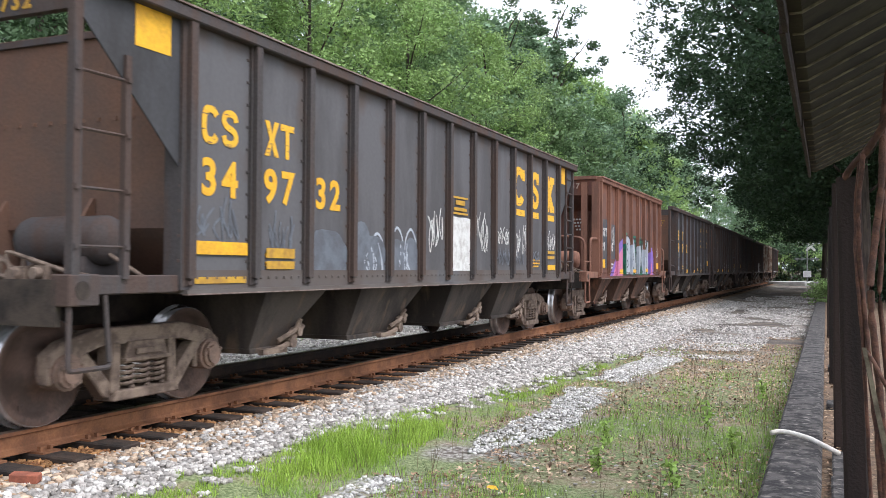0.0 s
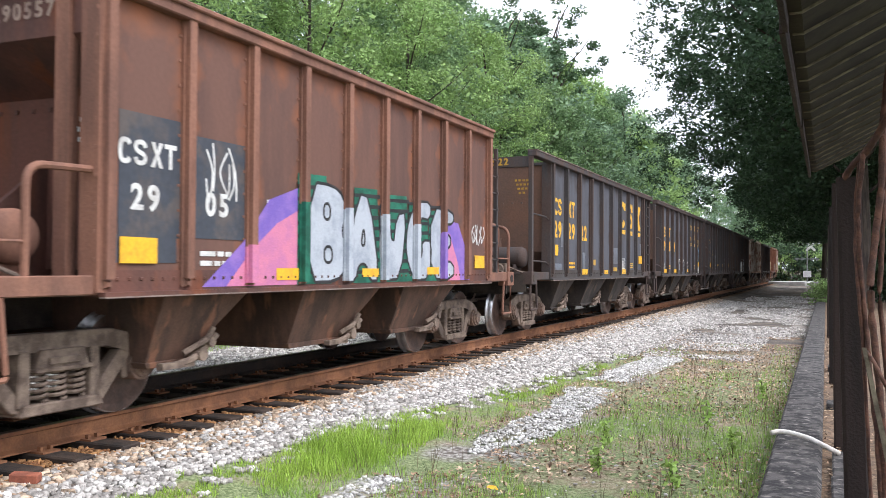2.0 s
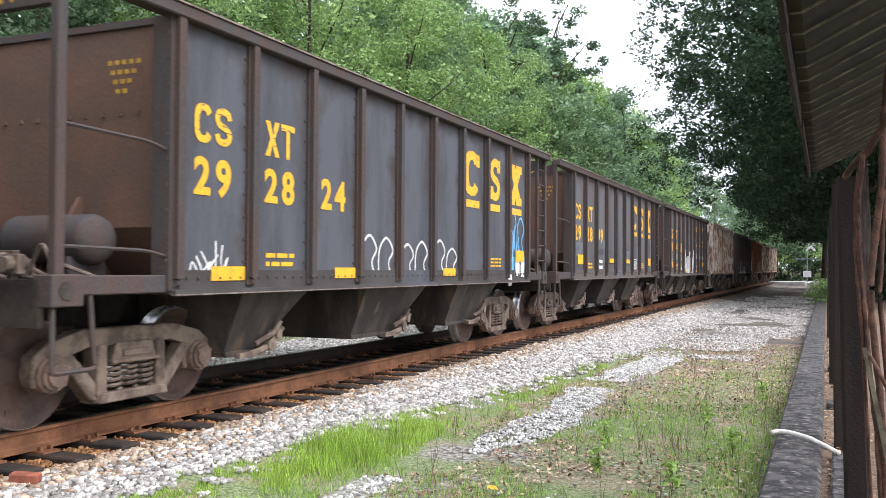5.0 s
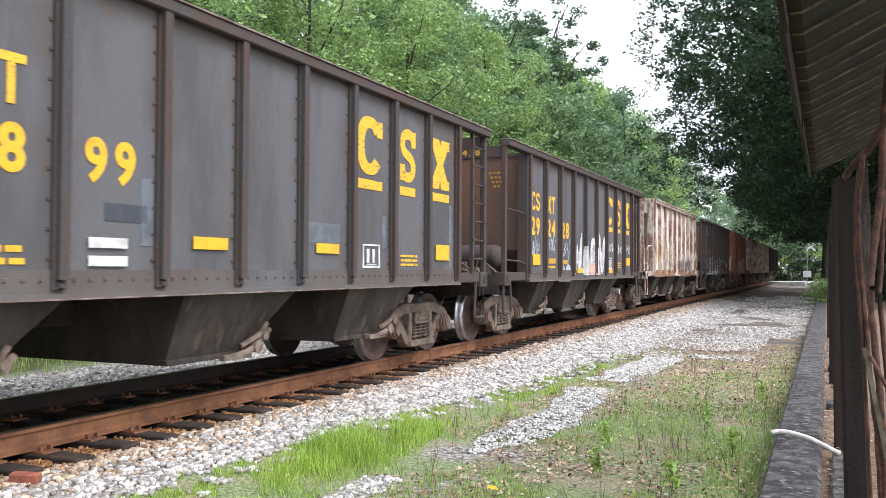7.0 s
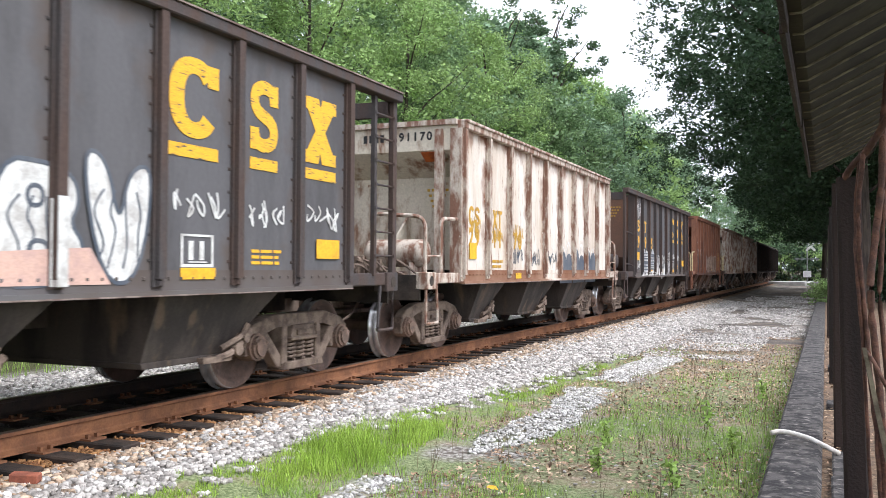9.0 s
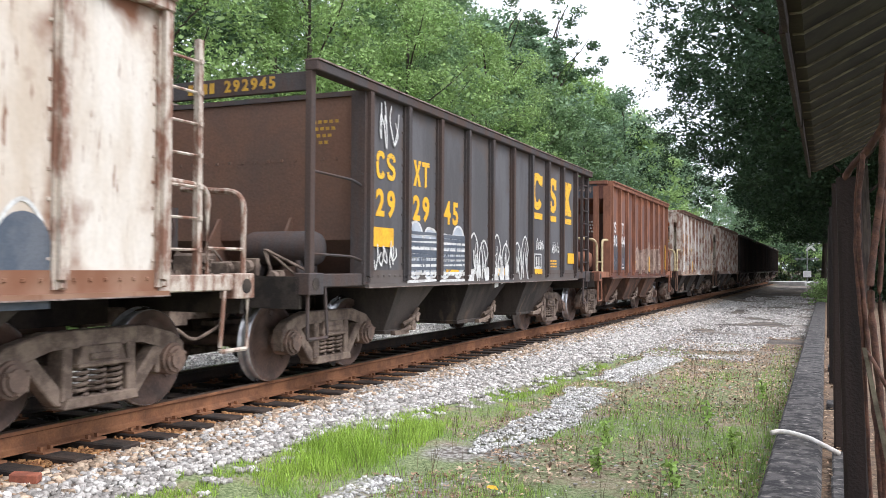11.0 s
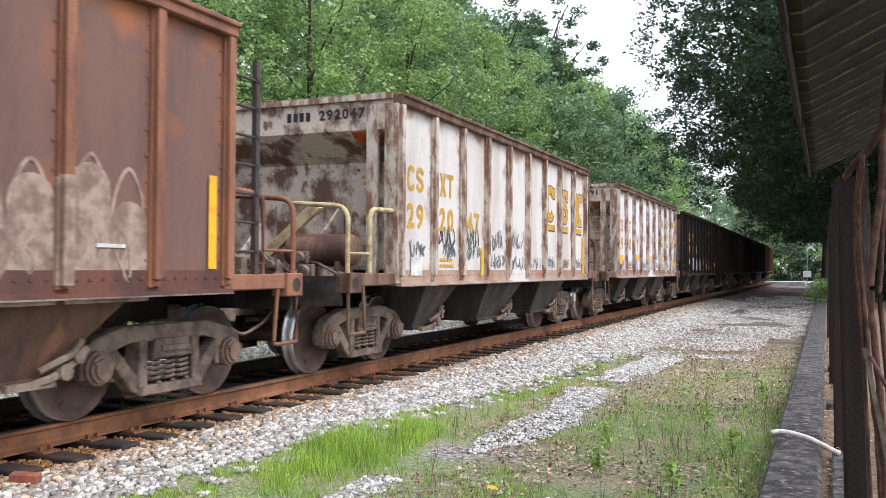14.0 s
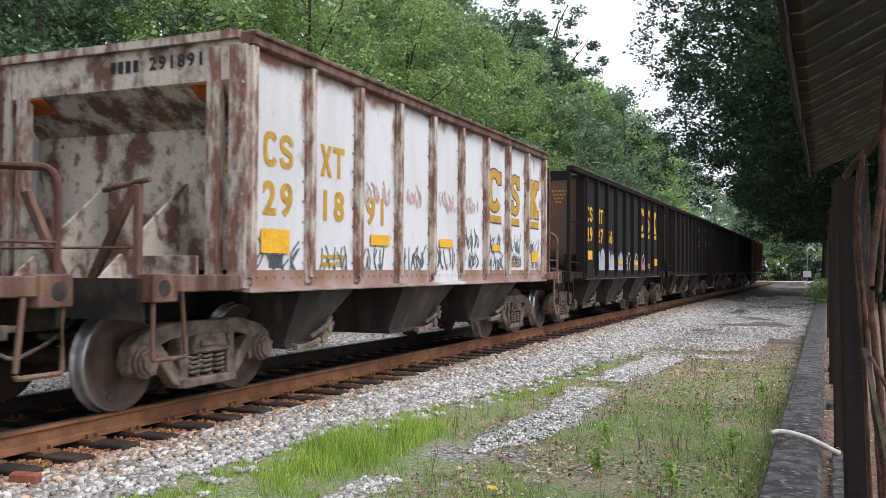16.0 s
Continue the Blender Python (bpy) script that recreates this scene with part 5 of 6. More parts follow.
c = hopper("dark grey open hopper car with yellow marks and grey touch-ups", "open", "dark_paint", "dark_rib", 33.2, ("29", "29", "22"), seed=3, extra=BOX + (("yellow", 0, -0.27, 1.66, 0.44, 0.22), ("yellow", 2, 0.05, 1.21, 0.5, 0.12), ("yellow", 4, 0.05, 1.20, 0.40, 0.10), ("yellow", 6, 0.02, 1.21, 0.45, 0.12), ("yellow", 8, 0.2, 1.55, 0.48, 0.22), ("patch", 0, 0.30, 1.98, 0.16, 0.5), ("patch", 2, 0.0, 1.46, 0.24, 0.38), ("patch", 0, -0.1, 1.32, 0.8, 0.13), ("ochre", 3, -0.16, 1.43, 0.30, 0.13), ("patch", 5, 0.0, 1.62, 0.7, 0.42), ("patch", 8, 0.28, 1.86, 0.16, 0.35), ("ochre", 5, 0.0, 1.27, 0.44, 0.1)))
d = hopper("dark grey open hopper car with pale blue and white graffiti", "open", "dark_paint", "dark_rib", 46.2, ("29", "28", "24"), seed=4, extra=(("yellow", 0, 0.2, 1.22, 0.5, 0.13), ("yellow", 2, 0.25, 1.22, 0.5, 0.12), ("yellow", 5, 0.1, 1.22, 0.45, 0.11), ("yellow", 8, 0.15, 1.5, 0.46, 0.2)))
p = hopper("dark grey open hopper car with yellow marks and patched paint", "open", "dark_paint", "dark_rib", 58.98, ("29", "28", "99"), seed=5, extra=BOX + (("yellow", 0, 0.15, 1.49, 0.48, 0.22), ("yellow", 3, 0.12, 1.49, 0.48, 0.11), ("yellow", 5, 0.02, 1.49, 0.48, 0.11), ("yellow", 8, 0.02, 1.50, 0.48, 0.22), ("patch", 0, 0.1, 1.72, 0.6, 0.30), ("patch", 0, -0.32, 1.75, 0.18, 0.9), ("slate_dark", 0, 0.0, 1.31, 0.84, 0.13), ("patch", 2, 0.38, 1.72, 0.14, 0.55), ("white_mark", 2, -0.05, 1.46, 0.4, 0.08), ("white_mark", 2, -0.05, 1.32, 0.4, 0.08), ("slate_dark", 2, 0.15, 1.70, 0.46, 0.14), ("patch", 6, 0.33, 1.72, 0.12, 0.42), ("patch", 8, 0.33, 1.75, 0.10, 0.9), ("patch", 5, -0.1, 1.66, 0.8, 0.22)), side="grey_sheet")
size_to(9, 1.048)
q = hopper("dark grey open hopper car with a long white graffiti piece", "open", "dark_paint", "dark_rib", 72.0, ("29", "24", "28"), seed=6, extra=BOX + (("yellow", 0, 0.0, 1.45, 0.46, 0.21), ("yellow", 3, 0.1, 1.24, 0.44, 0.11), ("yellow", 6, 0.0, 1.22, 0.47, 0.10), ("yellow", 8, 0.1, 1.48, 0.48, 0.21), ("ochre", 1, 0.0, 1.44, 0.5, 0.09), ("ochre", 2, -0.1, 1.42, 0.5, 0.09)), side="grey_sheet")
size_to(9, 1.0622)
r = hopper("chalky white open hopper car streaked with rust and slate graffiti", "hip", "rusty_white", "white_rib", 84.96, ("29", "11", "70"), "ochre", "", rows=(2.1, 1.75, 0.3, 2.4), seed=7, extra=(("yellow", 0, -0.1, 1.55, 0.3, 0.25), ("yellow", 2, 0, 1.15, 0.3, 0.1)), end="end_pale")
x7 = hopper("dark grey open hopper car with white graffiti along its foot", "open", "dark_paint", "dark_rib", 98.1, ("29", "29", "45"), seed=8, extra=BOX + (("yellow", 0, -0.1, 1.66, 0.55, 0.24), ("yellow", 2, 0.0, 1.24, 0.48, 0.12), ("yellow", 4, -0.05, 1.22, 0.49, 0.12), ("yellow", 6, 0.0, 1.22, 0.48, 0.10), ("yellow", 8, 0.2, 1.5, 0.5, 0.22)), side="grey_sheet")
size_to(9, 0.945)
s8 = hopper("rust-red open hopper car with faded white outline graffiti", "hip", "brown_paint", "brown_rib", 111.2, ("290", "444"), "white_mark", "", rows=(2.37, 2.0, 0.30, 0), seed=9, extra=(("slate_dark", 0, 0.0, 1.55, 0.80, 0.72), ("slate_dark", 1, 0.0, 1.58, 0.80, 0.80), ("slate_dark", 0, 0.0, 2.02, 0.74, 0.30), ("slate_dark", 2, -0.18, 1.55, 0.5, 0.9), ("yellow", 0, -0.42, 1.87, 0.09, 0.95), ("yellow", 3, -0.16, 1.46, 0.12, 0.47), ("yellow", 5, 0.14, 1.44, 0.12, 0.47), ("yellow", 8, 0.28, 1.68, 0.11, 0.84), ("slate_dark", 7, -0.05, 1.54, 0.58, 0.41), ("white_mark", 7, 0.0, 1.44, 0.3, 0.03)), rail="pale_rail")
size_to(9, 1.0622)
t9 = hopper("chalky white open hopper car with rusted ribs and yellow numbers", "hip", "white_paint", "white_rib", 123.3, ("29", "20", "47"), "ochre", "ochre", rows=(2.48, 1.96, 0.34, 2.58), seed=10, extra=(("white_mark", 0, 0, 1.3, 0.35, 0.25), ("yellow", 2, 0.36, 1.38, 0.11, 0.45), ("yellow", 8, 0.36, 1.58, 0.11, 0.84), ("box", 6, 0.0, 1.43, 0.36, 0.25)), rail="pale_rail", end="end_rust")
u = hopper("white rust-ribbed open hopper car with black scrawls", "hip", "white_paint", "white_rib", 136.3, ("29", "18", "91"), "ochre", "ochre", rows=(2.46, 1.95, 0.35, 2.58), seed=11, extra=(("yellow", 0, -0.08, 1.54, 0.5, 0.24), ("yellow", 2, 0.06, 1.62, 0.5, 0.13), ("yellow", 4, 0, 1.64, 0.48, 0.12), ("yellow", 6, 0, 1.62, 0.4, 0.11), ("yellow", 8, 0, 1.5, 0.4, 0.2), ("slate_dark", 0, -0.06, 1.34, 0.23, 0.13)), side="clean_white_sheet", end="end_rust", plain_end=True)
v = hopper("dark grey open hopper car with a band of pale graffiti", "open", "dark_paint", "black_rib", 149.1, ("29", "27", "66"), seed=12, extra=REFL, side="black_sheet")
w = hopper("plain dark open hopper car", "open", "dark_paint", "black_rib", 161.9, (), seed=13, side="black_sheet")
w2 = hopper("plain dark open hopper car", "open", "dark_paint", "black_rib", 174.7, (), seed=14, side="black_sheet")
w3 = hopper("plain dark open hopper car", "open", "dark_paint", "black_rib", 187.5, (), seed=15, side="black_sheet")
z = hopper("weathered cream open hopper car at the end of the train", "hip", "tan_paint", "tan_rib", 200.3, (), "ochre", "", seed=16)
size_to(9, 0.924)
painted_wedge(b, "purple", ((1.25, 1.10), (1.9, 1.52), (2.35, 1.95), (2.95, 2.12), (3.2, 1.10)), 1)
painted_wedge(b, "pink", ((1.62, 1.10), (2.05, 1.45), (2.5, 1.72), (3.15, 1.96), (3.3, 1.10)), 2)
painted_wedge(b, "purple", ((7.0, 1.10), (7.1, 1.98), (7.65, 1.95), (8.0, 1.55), (8.15, 1.10)), 1)
painted_wedge(b, "pink", ((7.0, 1.10), (7.05, 1.85), (7.3, 1.78), (7.65, 1.35), (7.75, 1.10)), 2)
for at, crest in ((2.9, 2.27), (4.2, 2.22), (5.1, 2.20), (5.8, 2.12), (6.5, 2.08)):
    painted_wedge(b, "green_spray", ((at, 1.10), (at, crest), (at + 0.62, crest + 0.02), (at + 0.75, 1.10)), 3)
    for j in range(8):
        painted_wedge(b, "black_spray", ((at, 1.2 + 0.13 * j), (at + 0.7, 1.22 + 0.13 * j), (at + 0.7, 1.27 + 0.13 * j), (at, 1.24 + 0.13 * j)), 4)
piece(b, 3.15, 7.45, 1.12, 2.2, "silver", "black_spray", "bange", 5)
tags(b, [("scrawl", "black_spray", 2, 2, 1.62, 0.2), ("scrawl", "white_mark", 1, 1, 2.12, 0.55), ("scrawl", "white_mark", 8, 8, 1.85, 0.36), ("ribs", "silver", 4, 6, 1.45, 0.95), ("ribs", "green_spray", 3, 3, 1.5, 0.95), ("ribs", "pink", 2, 2, 1.28, 0.45), ("ribs", "purple", 7, 7, 1.4, 0.8)], 2)
size_to(9, 1.0622)
tags(d, [("scrawl", "white_mark", 0, 0, 1.3, 0.5), ("outline", "white_mark", 3, 5, 1.4, 0.6), ("outline", "blue_spray", 8, 8, 1.9, 0.9), ("scrawl", "blue_spray", 8, 8, 1.75, 0.7), ("drops", "blue_spray", 8, 8, 1.3, 0.4), ("drops", "white_mark", 8, 8, 1.2, 0.4)], 4)
piece(q, 3.05, 5.95, 1.14, 2.16, "white_mark", "slate_spray", "wabn", 2, inner=True)
painted_wedge(q, "salmon", ((4.2, 1.14), (4.25, 1.36), (5.3, 1.42), (5.5, 1.14)), 7)
tags(q, [("arches", "silver", 2, 2, 1.2, 0.4), ("scrawl", "silver", 0, 2, 1.72, 0.4), ("scrawl", "white_mark", 6, 8, 1.82, 0.26), ("ribs", "white_mark", 4, 5, 1.4, 0.7)], 6)
tags(r, [("arches", "slate_spray", 5, 7, 1.4, 0.85), ("outline", "white_mark", 5, 7, 1.5, 0.9), ("scrawl", "ochre", 0, 2, 1.9, 0.3), ("scrawl", "slate_spray", 2, 4, 1.5, 0.3)], 7)
piece(x7, 1.06, 2.94, 1.14, 1.90, "silver", "white_mark", "oboo", 2, inner=True)
tags(x7, [("stripes", "white_mark", 1, 2, 1.42, 0.75), ("stripes", "slate_spray", 1, 2, 1.50, 0.55), ("scrawl", "slate_spray", 1, 2, 1.4, 0.5), ("outline", "white_mark", 3, 5, 1.45, 0.85), ("scrawl", "white_mark", 3, 5, 1.4, 0.6), ("drops", "white_mark", 3, 4, 1.2, 0.4), ("scrawl", "white_mark", 0, 0, 3.05, 0.6), ("scrawl", "white_mark", 0, 0, 1.4, 0.35), ("scrawl", "white_mark", 6, 7, 1.7, 0.25)], 8, True)
size_to(9, 0.945)
tags(s8, [("arches", "cream", 4, 7, 1.55, 1.1), ("outline", "cream", 5, 7, 1.62, 1.2), ("bigline", "salmon", 4, 7, 1.35, 0.7), ("scrawl", "patch", 0, 1, 1.45, 0.35), ("big", "cream", 3, 3, 1.6, 1.0), ("bigline", "white_mark", 3, 3, 1.55, 0.95), ("scrawl", "cream", 4, 7, 1.4, 0.4), ("ribs", "cream", 4, 7, 1.5, 0.8)], 9)
size_to(9, 1.0622)
tags(t9, [("scrawl", "black_spray", 1, 2, 1.75, 0.36), ("scrawl", "slate_spray", 0, 2, 1.5, 0.26), ("scrawl", "slate_spray", 3, 4, 1.75, 0.36), ("scrawl", "slate_spray", 3, 8, 1.4, 0.26)], 10)
tags(u, [("scrawl", "slate_spray", 0, 4, 1.40, 0.40), ("scrawl", "slate_spray", 5, 8, 1.72, 0.36), ("scrawl", "slate_spray", 5, 8, 1.38, 0.28), ("scrawl", "pink_faded", 2, 5, 2.22, 0.3)], 11)
tags(v, [("arches", "silver", 1, 3, 1.5, 0.7), ("outline", "slate_spray", 1, 3, 1.5, 0.6), ("outline", "white_mark", 3, 6, 1.45, 0.6), ("arches", "cream", 5, 6, 1.4, 0.5)], 12)


# ---- platform edge, canopy, posts ----
def kerb():
    base = new("platform_edge")
    tagged(base, "weathered dark concrete platform edge of cracked blocks", "platform edge", kind="structure")
    rng = random.Random(5)
    y = 2.0
    blocks = [5.5, 7.45, 8.3, 8.75]
    while y < 43:
        y1 = blocks.pop(0) if blocks else y + rng.uniform(0.7, 1.9)
        bm = bmesh.new()
        n = max(2, int((y1 - y) / 0.22))
        rows = []
        for i in range(n + 1):
            yy = y + 0.006 + (y1 - y - 0.012) * i / n
            e = 0.012 * noise.noise((yy * 4, 1, 0))
            g = 0.012 * noise.noise((yy * 4, 7, 0))
            h = -0.15 + 0.010 * noise.noise((yy * 2.5, 3, 0))
            pts = [(6.29 + e, -0.75), (6.29 + e, h - 0.035), (6.315 + e, h - 0.006), (6.40, h + 0.004 * noise.noise((yy * 9, 2, 0))), (6.55, h), (6.64 + g, h - 0.006), (6.668 + g, h - 0.04), (6.668 + g, -0.75)]
            rows.append([bm.verts.new((px, yy, pz)) for px, pz in pts])
        for a, b in zip(rows, rows[1:]):
            for k in range(8):
                bm.faces.new((a[k], a[(k + 1) % 8], b[(k + 1) % 8], b[k]))
        bm.faces.new(rows[0]), bm.faces.new(rows[-1][::-1])
        part("kerb_block", bm, M["concrete"], base)
        y = y1
    # old slab pieces behind the edge
    for x0, x1, y0, y1, z in ((6.735, 6.93, 5.0, 6.15, -0.17), (6.73, 6.92, 6.19, 6.9, -0.175), (6.74, 6.91, 6.94, 7.85, -0.18), (6.70, 6.86, 10.5, 10.75, -0.16), (6.72, 6.9, 14.5, 14.9, -0.17)):
        bm = bmesh.new()
        box(bm, x0, x1, y0, y1, -0.5, z)
        part("slab", bm, M["concrete"], base, bevel=0.012)
    bm = bmesh.new()
    xs, ys = frange(6.66, 9.6, 16), frange(-4, 46, 110)
    g = [[bm.verts.new((x, y, -0.24 + 0.03 * noise.noise((x * 4, y * 2, 9)))) for x in xs] for y in ys]
    for a, b in zip(g, g[1:]):
        for i in range(len(xs) - 1):
            bm.faces.new((a[i], a[i + 1], b[i + 1], b[i]))
    tagged(part("platform_fill", bm, M["litter_soil"]), "dirt and leaf litter behind the platform edge", "ground", kind="structure")


def canopy():
    top = new("canopy")
    tagged(top, "old depot canopy with stained, shade-darkened ribbed soffit and brown fascia", "canopy", kind="structure")
    y0, y1, zf = 2.2, 11.8, 2.46
    def slope(x):
        return zf + 0.05 + 0.5 * (x - 6.60)
    bm = bmesh.new()
    prism(bm, [(6.60, slope(6.60)), (8.15, slope(8.15)), (8.15, slope(8.15) + 0.05), (6.60, slope(6.60) + 0.05)], y0, y1)
    for v in bm.verts:
        v.co.x, v.co.y = v.co.y, v.co.x
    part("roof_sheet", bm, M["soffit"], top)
    # fascia boards, slightly out of line where they meet
    for i, (a, b) in enumerate(((2.2, 3.1), (3.1, 4.55), (4.55, 7.6), (7.6, 11.83))):
        bm = bmesh.new()
        dx = (0.0, 0.008, -0.006, 0.005)[i]
        box(bm, 6.500 + dx, 6.530 + dx, a + 0.003, b - 0.003, zf - 0.03, zf + 0.13)
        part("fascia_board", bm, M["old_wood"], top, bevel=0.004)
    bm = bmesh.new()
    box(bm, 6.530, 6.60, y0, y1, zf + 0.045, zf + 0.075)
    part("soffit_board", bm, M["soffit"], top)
    k = 0
    y = y1 - 0.02
    while y > 2.3:
        bm = bmesh.new()
        prism(bm, [(6.545, zf + 0.036), (6.60, zf + 0.036), (8.14, slope(8.14) - 0.014), (8.14, slope(8.14) + 0.004), (6.60, zf + 0.056), (6.545, zf + 0.05)], y - 0.009, y + 0.003)
        for v in bm.verts:
            v.co.x, v.co.y = v.co.y, v.co.x
        part("lath", bm, M["lath"], top)
        y -= 0.406
        k += 1
    for yy in (2.6, 7.0, 11.4):
        bm = bmesh.new()
        box(bm, 7.95, 8.07, yy, yy + 0.12, -0.4, slope(7.95) - 0.01)
        part("canopy_post", bm, M["old_wood"], top, bevel=0.008)


def posts():
    for x, y, w, top, lean in ((6.855, 5.5, 0.135, 1.81, 1.2), (6.815, 8.3, 0.115, 2.03, 0.4), (6.79, 12.9, 0.11, 2.13, 0.0), (6.775, 21.8, 0.11, 2.3, -0.4)):
        bm = bmesh.new()
        n = 7
        rings = []
        for i in range(n):
            z = -0.45 + (top + 0.45) * i / (n - 1)
            j = 0.006 * noise.noise((z * 2, y, 0))
            k = w / 2 * (1 - 0.06 * i / n)
            rings.append([bm.verts.new((sx * k + j, sy * k, z)) for sx, sy in ((-0.7, -1), (0.7, -1), (1, -0.7), (1, 0.7), (0.7, 1), (-0.7, 1), (-1, 0.7), (-1, -0.7))])
        for a, b in zip(rings, rings[1:]):
            for k in range(8):
                bm.faces.new((a[k], a[(k + 1) % 8], b[(k + 1) % 8], b[k]))
        bm.faces.new(rings[0][::-1]), bm.faces.new(rings[-1])
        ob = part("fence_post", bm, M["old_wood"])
        ob.matrix_basis = pose(x, y, 0, 0, lean * -1, 0)
        tagged(ob, "dark brown weathered timber post by the platform", "post", group="posts by the platform")


def vines():
    lines = (
        ([(6.80, 5.45, 1.80), (6.83, 5.40, 1.86), (6.90, 5.3, 1.93), (6.98, 5.2, 2.06), (7.06, 5.1, 2.25), (7.2, 5.0, 2.6), (7.4, 4.9, 2.9)], 0.019),
        ([(6.885, 5.3, 1.92), (6.862, 5.3, 1.6), (6.868, 5.3, 1.35), (6.895, 5.3, 1.0), (6.93, 5.25, 0.6), (6.955, 5.2, 0.25), (6.98, 5.2, -0.3)], 0.014),
        ([(6.868, 5.35, 1.88), (6.850, 5.35, 1.55), (6.855, 5.3, 1.25), (6.885, 5.3, 0.85), (6.91, 5.3, 0.3), (6.93, 5.3, -0.3)], 0.010),
        ([(7.03, 5.3, 2.5), (6.985, 5.3, 2.05), (6.975, 5.25, 1.75), (6.945, 5.25, 1.5), (6.920, 5.2, 1.25), (6.925, 5.2, 1.0), (6.955, 5.2, 0.7), (6.975, 5.2, 0.3), (6.99, 5.2, -0.3)], 0.019),
        ([(7.02, 5.6, 2.0), (6.995, 5.6, 1.5), (6.985, 5.6, 1.1), (7.02, 5.6, 0.6), (7.04, 5.6, -0.3)], 0.014),
        ([(6.90, 5.2, 0.85), (6.93, 5.0, 0.80), (6.965, 4.95, 0.73), (7.0, 5.0, 0.66)], 0.010),
    )
    for i, (pts, r) in enumerate(lines):
        pts = [Vector(p) for p in pts]
        path = []
        for k in range(len(pts) - 1):
            p0, p1, p2, p3 = pts[max(k - 1, 0)], pts[k], pts[k + 1], pts[min(k + 2, len(pts) - 1)]
            for j in range(6):
                t = j / 6
                q = 0.5 * ((2 * p1) + (p2 - p0) * t + (2 * p0 - 5 * p1 + 4 * p2 - p3) * t * t + (3 * p1 - p0 - 3 * p2 + p3) * t ** 3)
                path.append(q + Vector((0.006 * noise.noise(q * 9), 0.006 * noise.noise(q * 9 + Vector((5, 0, 0))), 0)))
        path.append(pts[-1])
        bm = bmesh.new()
        tube(bm, path, r, 8)
        for v in bm.verts:
            v.co += Vector(noise.noise_vector(v.co * 28)) * r * 0.22
        tagged(smooth(part("vine_stem", bm, M["vine"])), "bare reddish-brown vine stem twisting up beside the post", "vine", group="vine stems")
    bm = bmesh.new()
    prism(bm, [(6.872, 0.88), (6.892, 0.88), (7.045, 0.10), (7.015, 0.10)], 5.10, 5.12)
    for v in bm.verts:
        v.co.x, v.co.y = v.co.y, v.co.x
    tagged(part("loose_board", bm, M["lath"]), "pale split board leaning among the vines", "board")
    bm = bmesh.new()
    pts = [(6.27, 8.0, -0.10), (6.33, 8.05, -0.085), (6.45, 8.0, -0.09), (6.58, 7.9, -0.105), (6.70, 7.75, -0.135), (6.79, 7.65, -0.16)]
    tube(bm, bend(pts, 0.04), 0.020, 10)
    tagged(smooth(part("hose", bm, M["pipe"])), "short white plastic pipe lying across the platform edge", "pipe")


# ---- the level crossing in the distance ----
def crossing():
    bm = bmesh.new()
    for x0, x1 in ((-22, -0.85), (-0.62, 0.62), (0.85, 40)):
        box(bm, x0, x1, 103.5, 110.5, -0.55, -0.03)
    tagged(part("road", bm, M["asphalt"]), "pale worn asphalt road over the track", "road", kind="structure")
    s = new("crossing_signal")
    s.matrix_basis = pose(4.85, 102.5, -0.45)
    tagged(s, "white railroad crossing signal with crossed boards and lamps", "crossing signal")
    bm = bmesh.new()
    tube(bm, [(0, 0, 0), (0, 0, 4.6)], 0.06, 10)
    part("pole", bm, M["steel_grey"], s)
    for a in (45, -45):
        bm = bmesh.new()
        box(bm, -0.62, 0.62, -0.02, 0.0, -0.12, 0.12)
        ob = part("crossbuck_board", bm, M["sign_white"], s)
        ob.matrix_basis = pose(0.35, -0.10 if a > 0 else -0.13, 4.25, 0, a, 0)
    bm = bmesh.new()
    box(bm, -1.2, 1.2, -0.05, 0.05, 2.86, 2.96)
    part("lamp_arm", bm, M["steel_grey"], s)
    for x in (-1.0, -0.5, 0.5, 1.0):
        bm = bmesh.new()
        tube(bm, [(x, -0.10, 2.9), (x, -0.25, 2.9)], 0.15, 12)
        part("lamp", bm, M["steel_grey"], s)
    bm = bmesh.new()
    box(bm, -0.40, 0.40, -0.2, 0.2, 0.95, 1.62)
    part("sign_plate", bm, M["sign_white"], s, bevel=0.02)
    bm = bmesh.new()
    box(bm, -0.25, 0.25, -0.25, 0.25, 0.0, 0.4)
    part("base_box", bm, M["sign_white"], s, bevel=0.02)


# ---- trees ----
def leaves(clumps, per, size, seed, flat_bias=0.35):
    """Leaf blades in clumps (x, y, z, radius): small pointed quads with random turns."""
    g = np.random.default_rng(seed)
    c = np.repeat(np.array(clumps), per, axis=0)
    n = len(c)
    d = g.normal(size=(n, 3))
    d /= np.linalg.norm(d, axis=1)[:, None]
    p = c[:, :3] + d * (c[:, 3] * g.random(n) ** 0.45)[:, None] * np.array([1, 1, 0.72])
    u = g.normal(size=(n, 3))
    u[:, 2] *= 0.6
    u /= np.linalg.norm(u, axis=1)[:, None]
    t = g.normal(size=(n, 3)) + d * flat_bias + np.array([0, 0, 0.5])
    v = np.cross(t, u)
    v /= np.linalg.norm(v, axis=1)[:, None]
    s = (size * (0.6 + 0.8 * g.random(n)))[:, None]
    quad = np.stack([p - u * s, p + v * s * 0.5, p + u * s, p - v * s * 0.5], axis=1).reshape(-1, 3)
    return quad


def leaf_mesh(name, quad, mt):
    n = len(quad) // 4
    me = bpy.data.meshes.new(name)
    me.vertices.add(4 * n)
    me.vertices.foreach_set("co", quad.astype(np.float32).ravel())
